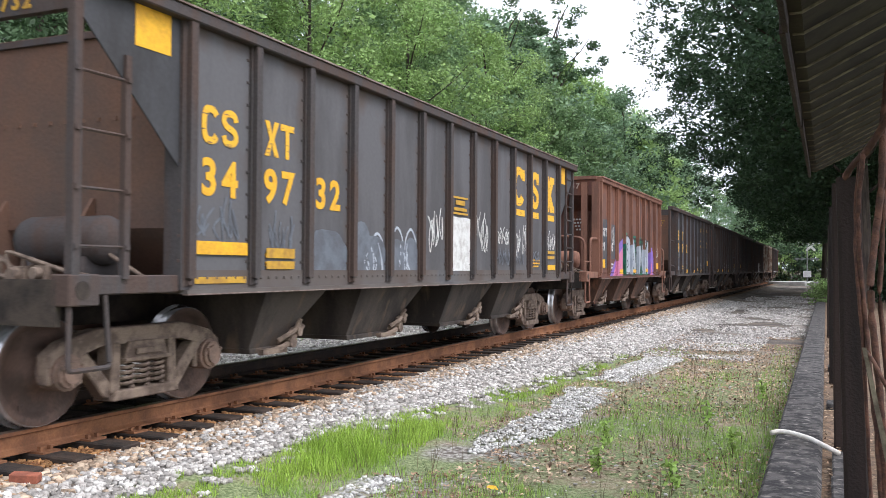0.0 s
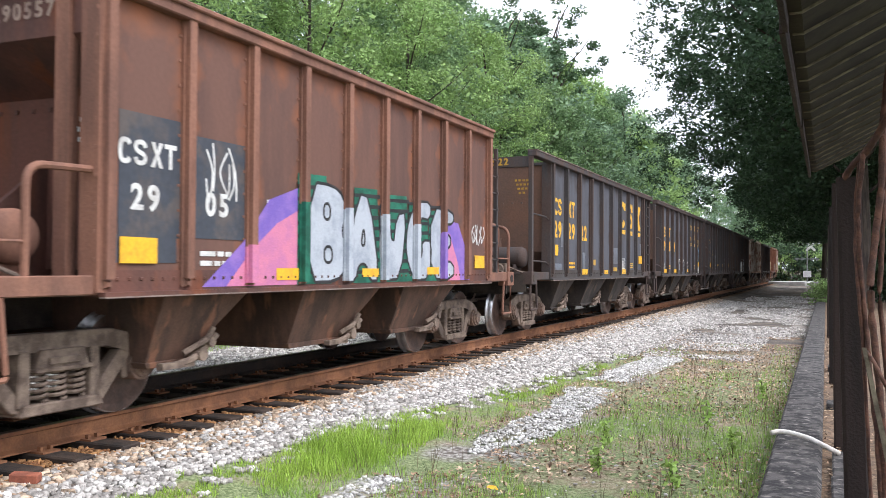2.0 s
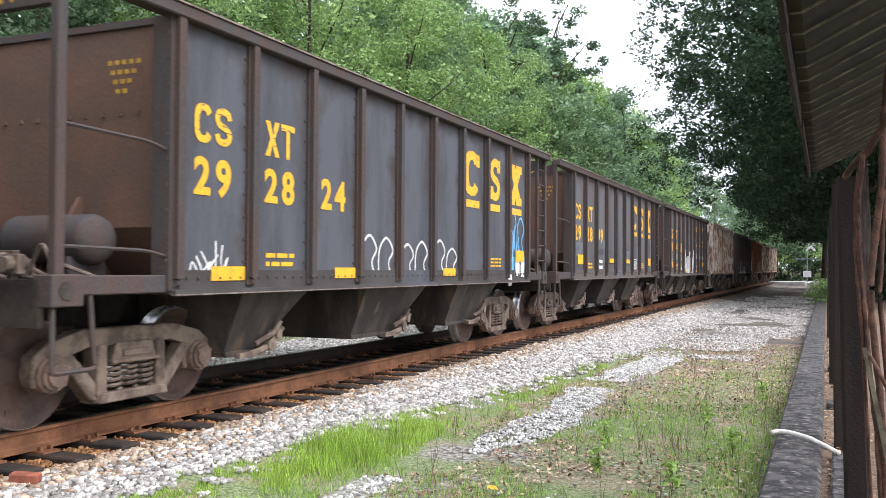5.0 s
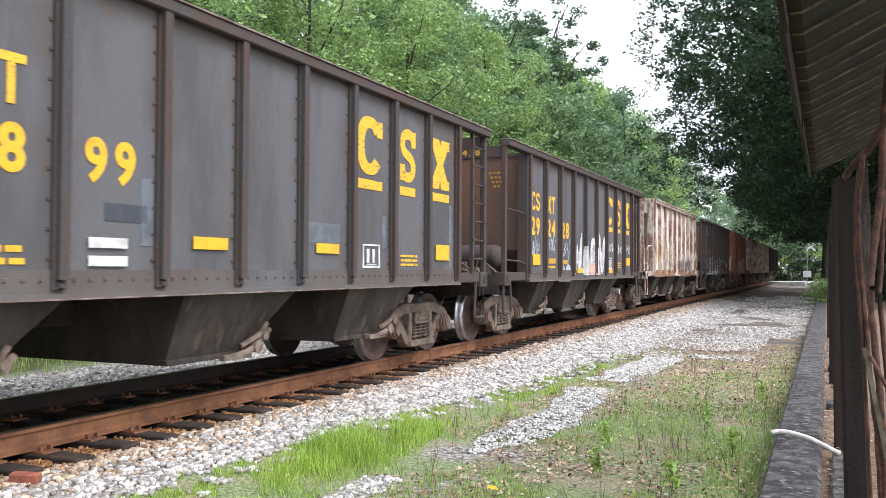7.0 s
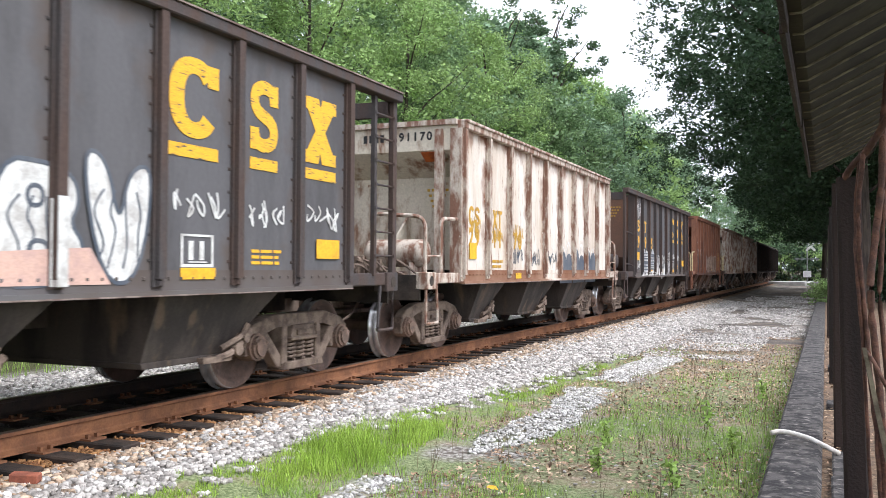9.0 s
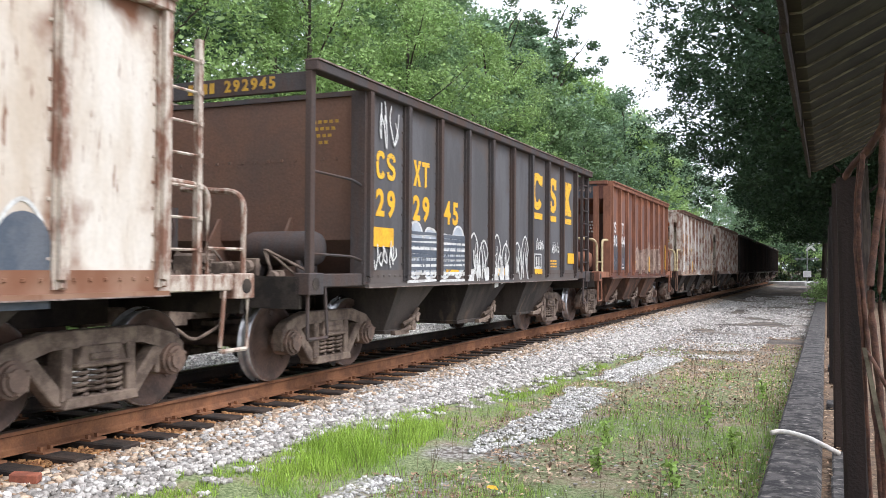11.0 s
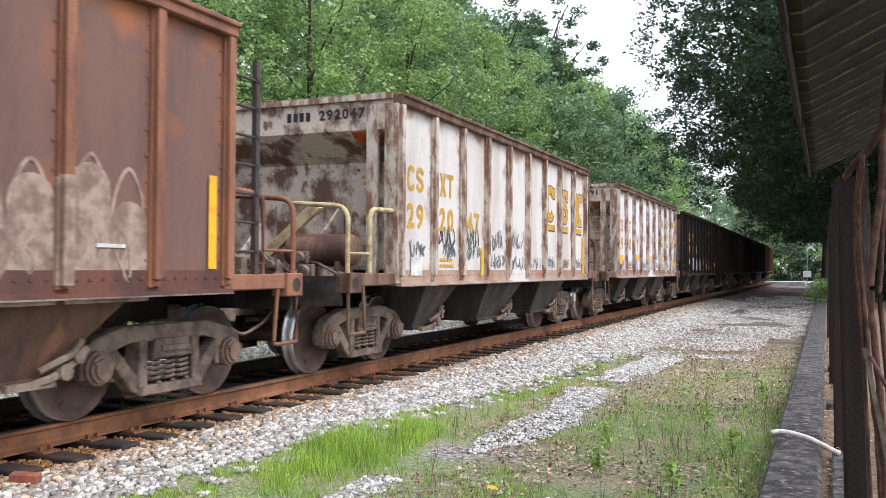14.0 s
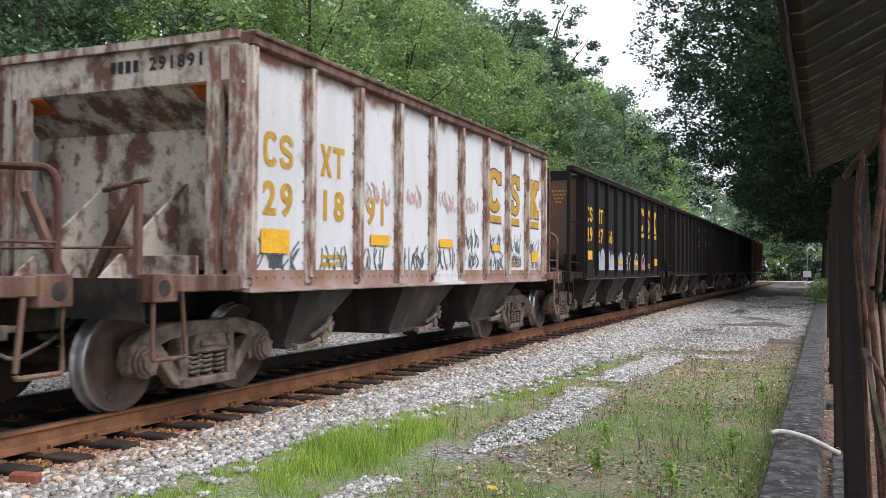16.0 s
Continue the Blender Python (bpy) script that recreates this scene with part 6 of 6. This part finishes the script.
    me.loops.add(4 * n)
    me.loops.foreach_set("vertex_index", np.arange(4 * n, dtype=np.int32))
    me.polygons.add(n)
    me.polygons.foreach_set("loop_start", np.arange(0, 4 * n, 4, dtype=np.int32))
    me.update(calc_edges=True)
    me.materials.append(mt)
    return me


def crown_plan(h, r, low, seed, count, puff=0.17, loose=0.25):
    """Clump centres: an uneven crown of several boughs, with gaps."""
    rng = random.Random(seed)
    boughs = []
    for k in range(11):
        f = (k + 0.5) / 11
        z = low + (h - low) * (0.12 + 0.8 * f)
        wide = r * (0.35 + 0.75 * math.sin(math.pi * min(1.0, 0.18 + 0.80 * f)))
        a = k * 2.4 + rng.uniform(-0.5, 0.5)
        boughs.append((0.55 * wide * math.cos(a), 0.55 * wide * math.sin(a), z, wide * rng.uniform(0.5, 0.72)))
    out = []
    for k in range(count):
        bx, by, bz, br = boughs[k % len(boughs)]
        while True:
            d = Vector((rng.gauss(0, 1), rng.gauss(0, 1), rng.gauss(0, 1)))
            if d.length > 0.1:
                break
        d.normalize()
        q = br * rng.uniform(0.75, 1.1)
        out.append((bx + d.x * q, by + d.y * q, max(low * 0.9, bz + d.z * q * 0.8), rng.uniform(0.45, 0.9) * r * puff + loose))
    return boughs, out


def trunk_bm(h, r, boughs, lean=0.0):
    bm = bmesh.new()
    pts = [(lean * (k / 6) ** 2 + 0.12 * math.sin(k * 1.7), 0.12 * math.cos(k * 1.3) - 0.12, h * k / 6) for k in range(7)]
    tube(bm, pts, r, 10, r * 0.25)
    for bx, by, bz, br in boughs[::1]:
        z0 = max(0.25 * h, bz - 0.55 * math.hypot(bx, by) - 1.2)
        tube(bm, [(0, 0, z0), (bx * 0.45, by * 0.45, z0 + (bz - z0) * 0.55), (bx, by, bz), (bx * 1.35, by * 1.35, bz + br * 0.4)], r * 0.24, 6, 0.02)
    return bm


PLANS = {}


def tree(kind, x, y, turn, size, label, h=19.0, r=4.6, low=2.5, mt="leaf_a", seed=1, count=150, per=85, leaf=0.16, inner=220, puff=0.17, group="trees of the wood behind the track"):
    if kind not in PLANS:
        boughs, clumps = crown_plan(h, r, low, seed, count, puff, 0.25 if puff > 0.12 else 0.08)
        bm = trunk_bm(h * 0.86, 0.24 * h / 19, boughs)
        tk = part("trunk", bm, M["bark"])
        tme = tk.data
        bpy.data.objects.remove(tk)
        core = [(bx, by, bz, br * 0.80) for bx, by, bz, br in boughs]
        quads = np.concatenate([leaves(clumps, per, leaf, seed), leaves(core, inner, leaf * 1.7, seed + 1)])
        PLANS[kind] = (tme, leaf_mesh("crown", quads, M[mt]))
    tme, cme = PLANS[kind]
    t = new("tree")
    t.matrix_basis = pose(x, y, lift(x, y) - 0.05, 0, 0, turn) @ Matrix.Diagonal((size, size, size * (0.92 + 0.16 * ((x * 7 + y) % 1)), 1))
    tagged(t, label, "tree", group=group)
    shared("trunk", tme, t)
    shared("crown", cme, t)
    return t


def woods():
    rng = random.Random(11)
    kinds = (("wa", "leaf_a", "tall mid-green broadleaf tree in full leaf"), ("wb", "leaf_b", "tall bright yellow-green broadleaf tree"), ("wc", "leaf_c", "tall grey-green broadleaf tree"), ("wd", "leaf_a", "broad green tree with uneven crown"), ("we", "leaf_b", "slender bright green tree"))
    i = 0
    for row, (x0, step, top) in enumerate(((-11.5, 5.4, 0.84), (-17.0, 6.4, 1.04), (-25.0, 8.0, 1.2))):
        y = -6.0 + row * 2
        while y < 118 + row * 10:
            k, mt, lab = kinds[(i * 7 + row * 3 + (i // 3)) % 5]
            x, _, a = bow(y)
            size = top * rng.uniform(0.88, 1.14)
            if row and 40 < y < 112:
                size *= 1.06
            fine = y < 48 and row < 2
            if y < (21, 29, 40)[row]:
                k, mt, lab = "wx", "leaf_e", "tall deep-green broadleaf tree in the dense wood"
            tree(k + ("n" if fine else "f"), x + x0 + rng.uniform(-1.3, 1.3), y + rng.uniform(-1, 1), rng.uniform(0, 360), size, lab, seed=3 + ord(k[1]), mt=mt, r=(4.6 if k != "we" else 3.7), count=150, per=150 if fine else 62, leaf=0.088 if fine else 0.15, inner=240 if fine else 90)
            y += step * rng.uniform(0.85, 1.2)
            i += 1
    # open-crowned pines standing over the wood
    for x, y, s in ((-14.5, 72.0, 1.22), (-16.0, 80.0, 1.05), (-15, 61, 1.15)):
        tree("pine", x, y, y * 31, s, "tall thin pine with open layered crown", h=19.5, r=3.4, low=12.5, mt="leaf_e", seed=77, count=40, per=150, leaf=0.11, inner=20, puff=0.13)
    # understorey along the edge of the wood
    y = -4.0
    while y < 60:
        bush(-7.6 + rng.uniform(-0.9, 0.9), y, rng.uniform(0.8, 1.3), "leafy green bush at the edge of the wood")
        y += rng.uniform(1.7, 2.6)
    for x0, step, lo, hi in ((-10.0, 3.6, 1.5, 2.4), (-15.0, 4.6, 2.2, 3.4)):
        y = -8.0
        while y < 108:
            bush(x0 + rng.uniform(-1, 1), y, rng.uniform(lo, hi), "tall leafy undergrowth between the trees")
            y += step * rng.uniform(0.8, 1.2)
    # closing wood beyond the crossing
    for x, y, s, k in ((2, 128, 0.8, 0), (8, 124, 0.75, 1), (13.5, 127, 0.85, 3), (19, 122, 0.9, 2), (26, 125, 0.9, 0), (33, 120, 1.0, 1), (-4, 134, 0.85, 2), (11, 136, 1.1, 0), (4.5, 140, 1.1, 2), (18, 140, 1.1, 3), (-10, 150, 1.0, 0), (-6, 192, 1.15, 0), (-10, 208, 1.2, 2), (-1, 176, 1.1, 1), (-3, 202, 1.2, 3), (2, 160, 1.0, 2), (-14, 226, 1.2, 0), (-16, 150, 1.3, 2), (-13, 128, 1.12, 2), (-21, 148, 1.45, 0), (-20, 165, 1.1, 0), (-26, 180, 1.1, 3), (-17, 132, 1.3, 2), (25, 98, 0.9, 2), (20, 84, 0.9, 0), (24, 70, 0.9, 3)):
        tree(kinds[k][0] + "f", x, y, x * 40, s, "tree closing the view beyond the road", seed=3 + ord(kinds[k][0][1]), mt=kinds[k][1], group="trees beyond the crossing")
    for k in range(26):
        bush(-8 + k * 1.55 + rng.uniform(-0.5, 0.5), 116.5 + rng.uniform(-2.5, 2.5), rng.uniform(1.3, 2.6), "tall bush beyond the level crossing", k % 3 > 0)
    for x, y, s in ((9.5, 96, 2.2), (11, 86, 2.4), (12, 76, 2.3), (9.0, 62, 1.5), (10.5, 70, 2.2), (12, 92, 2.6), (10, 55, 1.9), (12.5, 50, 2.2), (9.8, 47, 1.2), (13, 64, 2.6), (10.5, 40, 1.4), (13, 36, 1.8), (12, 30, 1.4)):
        bush(x, y, s, "leafy bush coloured dark for the shade beneath the oaks", True)


def bush(x, y, s, label, shade=False):
    if "bush" not in PLANS:
        rng = random.Random(21)
        clumps = [(rng.uniform(-0.9, 0.9), rng.uniform(-0.9, 0.9), rng.uniform(0.25, 1.7), rng.uniform(0.3, 0.5)) for k in range(26)]
        PLANS["bush"] = leaf_mesh("foliage", leaves(clumps, 60, 0.085, 21), M["leaf_b"])
        # shaded copy of the same foliage: shade put into a darker leaf colour
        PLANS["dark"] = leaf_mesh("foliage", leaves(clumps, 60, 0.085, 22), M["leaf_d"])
        bm = bmesh.new()
        for k in range(7):
            a = k * 0.9
            tube(bm, [(0.1 * math.cos(a), 0.1 * math.sin(a), -0.1), (0.35 * math.cos(a), 0.35 * math.sin(a), 0.7), (0.7 * math.cos(a), 0.7 * math.sin(a), 1.4)], 0.025, 5, 0.008)
        ob = part("stems", bm, M["bark"])
        PLANS["bushstem"] = ob.data
        bpy.data.objects.remove(ob)
    b = new("bush")
    b.matrix_basis = pose(x, y, lift(x, y), 0, 0, x * 77 + y * 31) @ Matrix.Scale(s, 4)
    tagged(b, label, "bush", group="bushes")
    shared("stems", PLANS["bushstem"], b)
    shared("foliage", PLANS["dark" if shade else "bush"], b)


def oaks():
    for x, y, turn, s, k in ((8.2, 45.0, 20, 1.05, "oak"), (15.0, 57.0, 250, 1.0, "oak"), (6.5, 84.0, 80, 0.85, "oak")):
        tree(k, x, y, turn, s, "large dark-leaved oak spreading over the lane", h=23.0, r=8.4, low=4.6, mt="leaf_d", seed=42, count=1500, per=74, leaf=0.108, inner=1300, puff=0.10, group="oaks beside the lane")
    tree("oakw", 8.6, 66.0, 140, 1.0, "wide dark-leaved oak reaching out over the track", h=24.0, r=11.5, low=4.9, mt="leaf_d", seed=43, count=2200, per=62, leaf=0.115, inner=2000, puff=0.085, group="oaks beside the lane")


# ---- loose ground cover ----
def stones(name, zones, mt, seed, label):
    g = np.random.default_rng(seed)
    pos, rad = [], []
    for x0, x1, y0, y1, dens, r0, r1, ok in zones:
        n = int((x1 - x0) * (y1 - y0) * dens)
        x, y = g.uniform(x0, x1, n), g.uniform(y0, y1, n)
        for a, b in zip(x, y):
            if ok(a, b):
                pos.append((a, b, lift(a, b) + 0.012))
                rad.append(g.uniform(r0, r1))
    pos, rad = np.array(pos), np.array(rad)
    n = len(pos)
    cube = np.array([(-1, -1, -1), (1, -1, -1), (1, 1, -1), (-1, 1, -1), (-1, -1, 1), (1, -1, 1), (1, 1, 1), (-1, 1, 1)], float) * 0.62
    v = cube[None] * (1 + 0.45 * g.uniform(-1, 1, (n, 8, 3)))
    v *= g.uniform(0.65, 1.3, (n, 1, 3))
    a = g.uniform(0, 6.283, n)
    b = g.uniform(-0.7, 0.7, n)
    ca, sa, cb, sb = np.cos(a)[:, None], np.sin(a)[:, None], np.cos(b)[:, None], np.sin(b)[:, None]
    x, y, z = v[..., 0], v[..., 1] * cb - v[..., 2] * sb, v[..., 1] * sb + v[..., 2] * cb
    v = np.stack([x * ca - y * sa, x * sa + y * ca, z * 0.8], axis=2) * rad[:, None, None] + pos[:, None, :]
    f = np.array([(3, 2, 1, 0), (4, 5, 6, 7), (0, 1, 5, 4), (1, 2, 6, 5), (2, 3, 7, 6), (3, 0, 4, 7)])
    idx = (f[None] + 8 * np.arange(n)[:, None, None]).reshape(-1)
    me = bpy.data.meshes.new(name)
    me.vertices.add(8 * n)
    me.vertices.foreach_set("co", v.astype(np.float32).ravel())
    me.loops.add(len(idx))
    me.loops.foreach_set("vertex_index", idx.astype(np.int32))
    me.polygons.add(6 * n)
    me.polygons.foreach_set("loop_start", np.arange(0, 24 * n, 4, dtype=np.int32))
    me.update(calc_edges=True)
    me.materials.append(mt)
    return tagged(new(name, me), label, "ballast", kind="stuff")


def verge_line(y):
    """Where the ballast gives way to grass: closer to the rail near by, further out along the lane."""
    return 1.98 + 0.075 * min(10.0, max(0.0, y - 7.0)) + 0.5 * edge_wave(y)


def edge_wave(y):
    return 0.28 * noise.noise((y * 0.5, 0.3, 0)) + 0.12 * noise.noise((y * 1.9, 3.3, 0))


def lane_stripe(x, y):
    """White gravel wheel track: a long streak, a second one further on and a scrap close by."""
    mid = 3.72 + 0.12 * math.sin(y * 0.9 - 1.0)
    half = 0.30 * min(1.0, max(0.0, (y - 7.4) / 1.2)) * (y < 12.6) + 0.36 * (13.4 < y < 17.6) + 0.22 * (y < 6.5)
    return abs(x - mid + 0.2 * (y < 6.6)) < half + 0.22 * noise.noise((x * 1.5, y * 1.1, 5))


def ballast():
    right = lambda x, y: x < verge_line(y) + 0.15 or (x < verge_line(y) + 0.5 and noise.noise((x * 5, y * 5, 0)) > 0.12)
    dusty = lambda x, y: x < 1.52 + 0.01 * max(0.0, y - 10) + 0.75 * noise.noise((x * 11, y * 11, 4)) + 0.25 * noise.noise((x, y, 8))
    clean = lambda x, y: right(x, y) and not dusty(x, y)
    stained = lambda x, y: right(x, y) and dusty(x, y)
    near, middle, far = (3.0, 12.0, 950, 0.018, 0.040), (12.0, 24.0, 480, 0.024, 0.046), (24.0, 48.0, 170, 0.035, 0.06)
    stones("tan_ballast", [(1.22, 3.1, *q, stained) for q in (near, middle, far)], M["tan_stone"], 6, "tan-dusted ballast stones beside the rail")
    stones("ballast", [
        *((1.22, 3.2, *q, clean) for q in (near, middle, far)),
        (2.4, 5.4, 17.5, 23.5, 260, 0.014, 0.034, lambda x, y: noise.noise((x * 0.7, y * 0.5, 2)) > -0.25 - 0.2 * (x < 4)),
        (2.4, 6.2, 23.5, 36.0, 150, 0.016, 0.035, lambda x, y: noise.noise((x * 0.7, y * 0.5, 2)) > -0.15),
        (2.4, 6.2, 36.0, 62.0, 45, 0.025, 0.05, lambda x, y: noise.noise((x * 0.5, y * 0.3, 2)) > -0.15),
        (3.9, 6.2, 4.5, 18.0, 30, 0.008, 0.02, lambda x, y: True),
        (-4.7, -1.1, 3.0, 30.0, 230, 0.025, 0.05, lambda x, y: True),
        (-4.7, -1.1, 30.0, 60.0, 80, 0.035, 0.06, lambda x, y: True),
    ], M["stone"], 3, "angular pale granite ballast stones along the track")
    stones("white_gravel", [(3.0, 4.4, 4.2, 18.0, 800, 0.011, 0.025, lambda x, y: lane_stripe(x, y) and noise.noise((x * 6, y * 6, 17)) > -0.32)], M["white_stone"], 7, "streak of white crushed gravel across the yard")
    stones("rusty_ballast", [
        (0.8, 1.36, 3.0, 30.0, 800, 0.014, 0.030, lambda x, y: abs(((y + 10) / 0.51 + 0.5) % 1 - 0.5) > 0.22),
        (0.62, 0.66, 3.0, 24.0, 120, 0.02, 0.04, lambda x, y: abs(((y + 10) / 0.51 + 0.5) % 1 - 0.5) > 0.22),
    ], M["rust_stone"], 4, "rust-stained ballast packed between the sleepers")
    # stones coloured black to carry the shade under the cars
    stones("coal_ballast", [(-0.65, 0.62, 3.0, 26.0, 190, 0.02, 0.04, lambda x, y: abs(((y + 10) / 0.51 + 0.5) % 1 - 0.5) > 0.22)], M["shade_stone"], 5, "ballast between the rails, coloured black for the train's shade")


def blades(name, spots, mt, seed, label, cat="grass"):
    """Bent tapering blades: spots of (x, y, height, width)."""
    g = np.random.default_rng(seed)
    s = np.array(spots)
    n = len(s)
    base = np.array([(x, y, lift(x, y) - 0.01) for x, y in s[:, :2]])
    a, b = g.uniform(0, 6.283, n), g.uniform(0, 6.283, n)
    side = np.stack([np.cos(a), np.sin(a), np.zeros(n)], 1) * s[:, 3:4] * 0.5
    lean = np.stack([np.cos(b), np.sin(b), np.zeros(n)], 1) * (s[:, 2] * g.uniform(0.1, 0.55, n))[:, None]
    up = np.stack([np.zeros(n), np.zeros(n), s[:, 2]], 1)
    mid = base + up * 0.55 + lean * 0.35
    tip = base + up * 0.95 + lean
    v = np.stack([base - side, base + side, mid + side * 0.8, mid - side * 0.8, tip], 1).reshape(-1, 3)
    o = 5 * np.arange(n)[:, None]
    idx = np.concatenate([o + np.array([[0, 1, 2, 3]]), o + np.array([[3, 2, 4]])], 1).ravel()
    me = bpy.data.meshes.new(name)
    me.vertices.add(5 * n)
    me.vertices.foreach_set("co", v.astype(np.float32).ravel())
    me.loops.add(7 * n)
    me.loops.foreach_set("vertex_index", idx.astype(np.int32))
    st = (7 * np.arange(n)[:, None] + np.array([[0, 4]])).ravel()
    me.polygons.add(2 * n)
    me.polygons.foreach_set("loop_start", st.astype(np.int32))
    me.update(calc_edges=True)
    me.materials.append(mt)
    return tagged(new(name, me), label, cat, kind="stuff")


def yard_plants():
    rng = random.Random(8)
    lush, thin, dry = [], [], []
    # a tall clump close by, thinning to a low green strip that follows the edge of the ballast
    for k in range(90000):
        x, y = rng.uniform(1.9, 3.8), 4.4 + 13.2 * rng.random() ** 1.5
        edge = verge_line(y) + 0.10 + 0.12 * noise.noise((x * 3, y * 3, 6))
        width = 1.12 - 0.075 * max(0.0, y - 6.5)
        f = (x - edge) / max(0.1, width)
        d = noise.noise((x * 1.3, y * 0.9, 3)) + 0.5 * noise.noise((x * 4, y * 4, 1))
        if not 0 < f < 1 or lane_stripe(x, y):
            continue
        clump = max(0.0, 1 - math.hypot((x - 2.72) / 0.50, (y - 7.3) / 1.7) ** 2) * (0.75 + 0.6 * noise.noise((x * 2.2, y * 2.2, 44)))
        if (clump > 0.05 and d > -0.30 and rng.random() < 0.15 + 0.7 * clump) or (d > 0.02 + 0.25 * max(0.0, f - 0.6) and rng.random() < 0.75):
            tall = 0.07 + 0.24 * max(0.0, clump) ** 0.7
            lush.append((x, y, tall * (0.3 + 0.95 * rng.random() ** 1.3), rng.uniform(0.003, 0.008)))
    for k in range(70000):
        x, y = rng.uniform(2.6, 6.27), 4.2 + 17 * rng.random() ** 1.35
        d = noise.noise((x * 0.9, y * 0.6, 13)) + 0.6 * noise.noise((x * 3, y * 3, 11))
        near_wall = x > 5.75 and rng.random() < 0.5
        bare = 0.42 * min(1.0, max(0.0, (y - 10.5) / 3)) * (x > 3.9)
        if (d > -0.10 + bare or near_wall) and x > verge_line(y) + 0.6 and not lane_stripe(x, y) and rng.random() < 1.2 - y / 22:
            thin.append((x, y, rng.uniform(0.025, 0.10) * (1.4 if near_wall else 1), rng.uniform(0.004, 0.008)))
    for k in range(300):
        x, y = rng.uniform(2.6, 6.2), rng.uniform(4.5, 17)
        if lane_stripe(x, y):
            continue
        for j in range(rng.randint(2, 4)):
            dry.append((x + rng.uniform(-0.03, 0.03), y + rng.uniform(-0.03, 0.03), rng.uniform(0.12, 0.38), 0.005))
    for k in range(9000):
        x, y = rng.uniform(-7.5, -4.5), rng.uniform(2, 45)
        thin.append((x, y, rng.uniform(0.08, 0.3), 0.012))
    blades("grass_verge", lush, M["lush_grass"], 1, "lush green grass tufts beside the ballast")
    blades("yard_grass", thin, M["grass"], 2, "thin short grass over the dirt yard")
    blades("dry_stalks", dry, M["dry_grass"], 3, "thin dry weed stalks standing in the grass")
    # fallen leaves
    g = np.random.default_rng(9)
    spots = []
    for k in range(24000):
        x, y = rng.uniform(3.2, 6.28), rng.uniform(4.2, 24)
        if noise.noise((x * 0.8, y * 0.55, 33)) > 0.05 - 0.5 * (10.5 < y < 20.5) and not lane_stripe(x, y):
            spots.append((x, y, lift(x, y) + 0.02))
    for k in range(1500):
        spots.append((rng.uniform(6.68, 7.1), rng.uniform(5, 26), -0.215))
    c = np.array(spots)
    n = len(c)
    u = g.normal(size=(n, 3)) * np.array([1, 1, 0.35])
    u /= np.linalg.norm(u, axis=1)[:, None]
    w = np.cross(np.array([0, 0, 1.0]) + 0.3 * g.normal(size=(n, 3)), u)
    w /= np.linalg.norm(w, axis=1)[:, None]
    s = g.uniform(0.012, 0.029, n)[:, None]
    quad = np.stack([c - u * s, c + w * s * 0.6, c + u * s, c - w * s * 0.6], 1).reshape(-1, 3)
    tagged(new("leaf_litter", leaf_mesh("leaf_litter", quad, M["litter"])), "scattered brown fallen leaves on the yard", "leaf litter", kind="stuff")
    # leafy weeds that stand out of the grass
    for x, y, h in ((5.55, 9.6, 0.34), (4.75, 8.4, 0.28), (5.95, 12.0, 0.3), (4.95, 7.3, 0.22), (5.6, 7.0, 0.24), (5.9, 8.6, 0.26)):
        w = new("weed")
        w.matrix_basis = pose(x, y, lift(x, y), 0, 0, x * 200)
        tagged(w, "small upright green weed in the yard", "weed", group="weeds in the yard")
        bm = bmesh.new()
        tube(bm, [(0, 0, -0.02), (0.01, 0, h * 0.5), (0, 0.01, h)], 0.004, 5)
        part("stem", bm, M["dry_grass"], w)
        cl = [(0.03 * math.cos(k * 2.4), 0.03 * math.sin(k * 2.4), h * (0.25 + 0.75 * k / 9), 0.05) for k in range(10)]
        shared("foliage", leaf_mesh("foliage", leaves(cl, 5, 0.035, int(x * 50)), M["grass"]), w)
    bm = bmesh.new()
    box(bm, -0.1, 0.1, -0.045, 0.045, -0.03, 0.035)
    b = part("brick", bm, M["brick"], bevel=0.006)
    b.matrix_basis = pose(1.45, 4.62, -0.235, 4, 3, 25)
    tagged(b, "loose red brick lying in the ballast", "brick")
    bm = bmesh.new()
    v = [bm.verts.new(p) for p in ((-0.05, 0, 0), (-0.02, -0.035, 0.012), (0.04, -0.03, 0.02), (0.06, 0.0, 0.005), (0.035, 0.035, 0.02), (-0.02, 0.03, 0.01))]
    c = bm.verts.new((0, 0, 0.03))
    for k in range(6):
        bm.faces.new((v[k], v[(k + 1) % 6], c))
    lf = part("fallen_leaf", bm, M["yellow"])
    lf.matrix_basis = pose(4.33, 6.43, -0.42, 15, 20, 40)
    tagged(lf, "single yellow fallen leaf on the grass", "leaf")


kerb()
canopy()
posts()
vines()
crossing()
ballast()
yard_plants()
woods()
oaks()
bush(6.95, 44.5, 0.75, "yellow-green weeds at the end of the platform")
bush(6.4, 46.5, 0.6, "yellow-green weeds at the end of the platform")


# ---- what moves: the train rolls by at about 8 m/s, its wheels turning ----
def gone(t):
    return 8.036 * t + 0.00289 * t * t


def motions():
    for car, s in CARS:
        rows = []
        for k in range(17):
            x, y, a = bow(s - gone(k))
            rows.append((float(k), pose(x, y, 0, 0, 0, math.degrees(a))))
        walk(car, rows)
    for w, dy in WHEELS:
        rows = []
        for k in range(241):
            t = k / 15
            rows.append((t, Matrix.LocRotScale((0, dy, 0.457), Euler((gone(t) / 0.457, 0, 0)), None)))
        walk(w, rows)


motions()
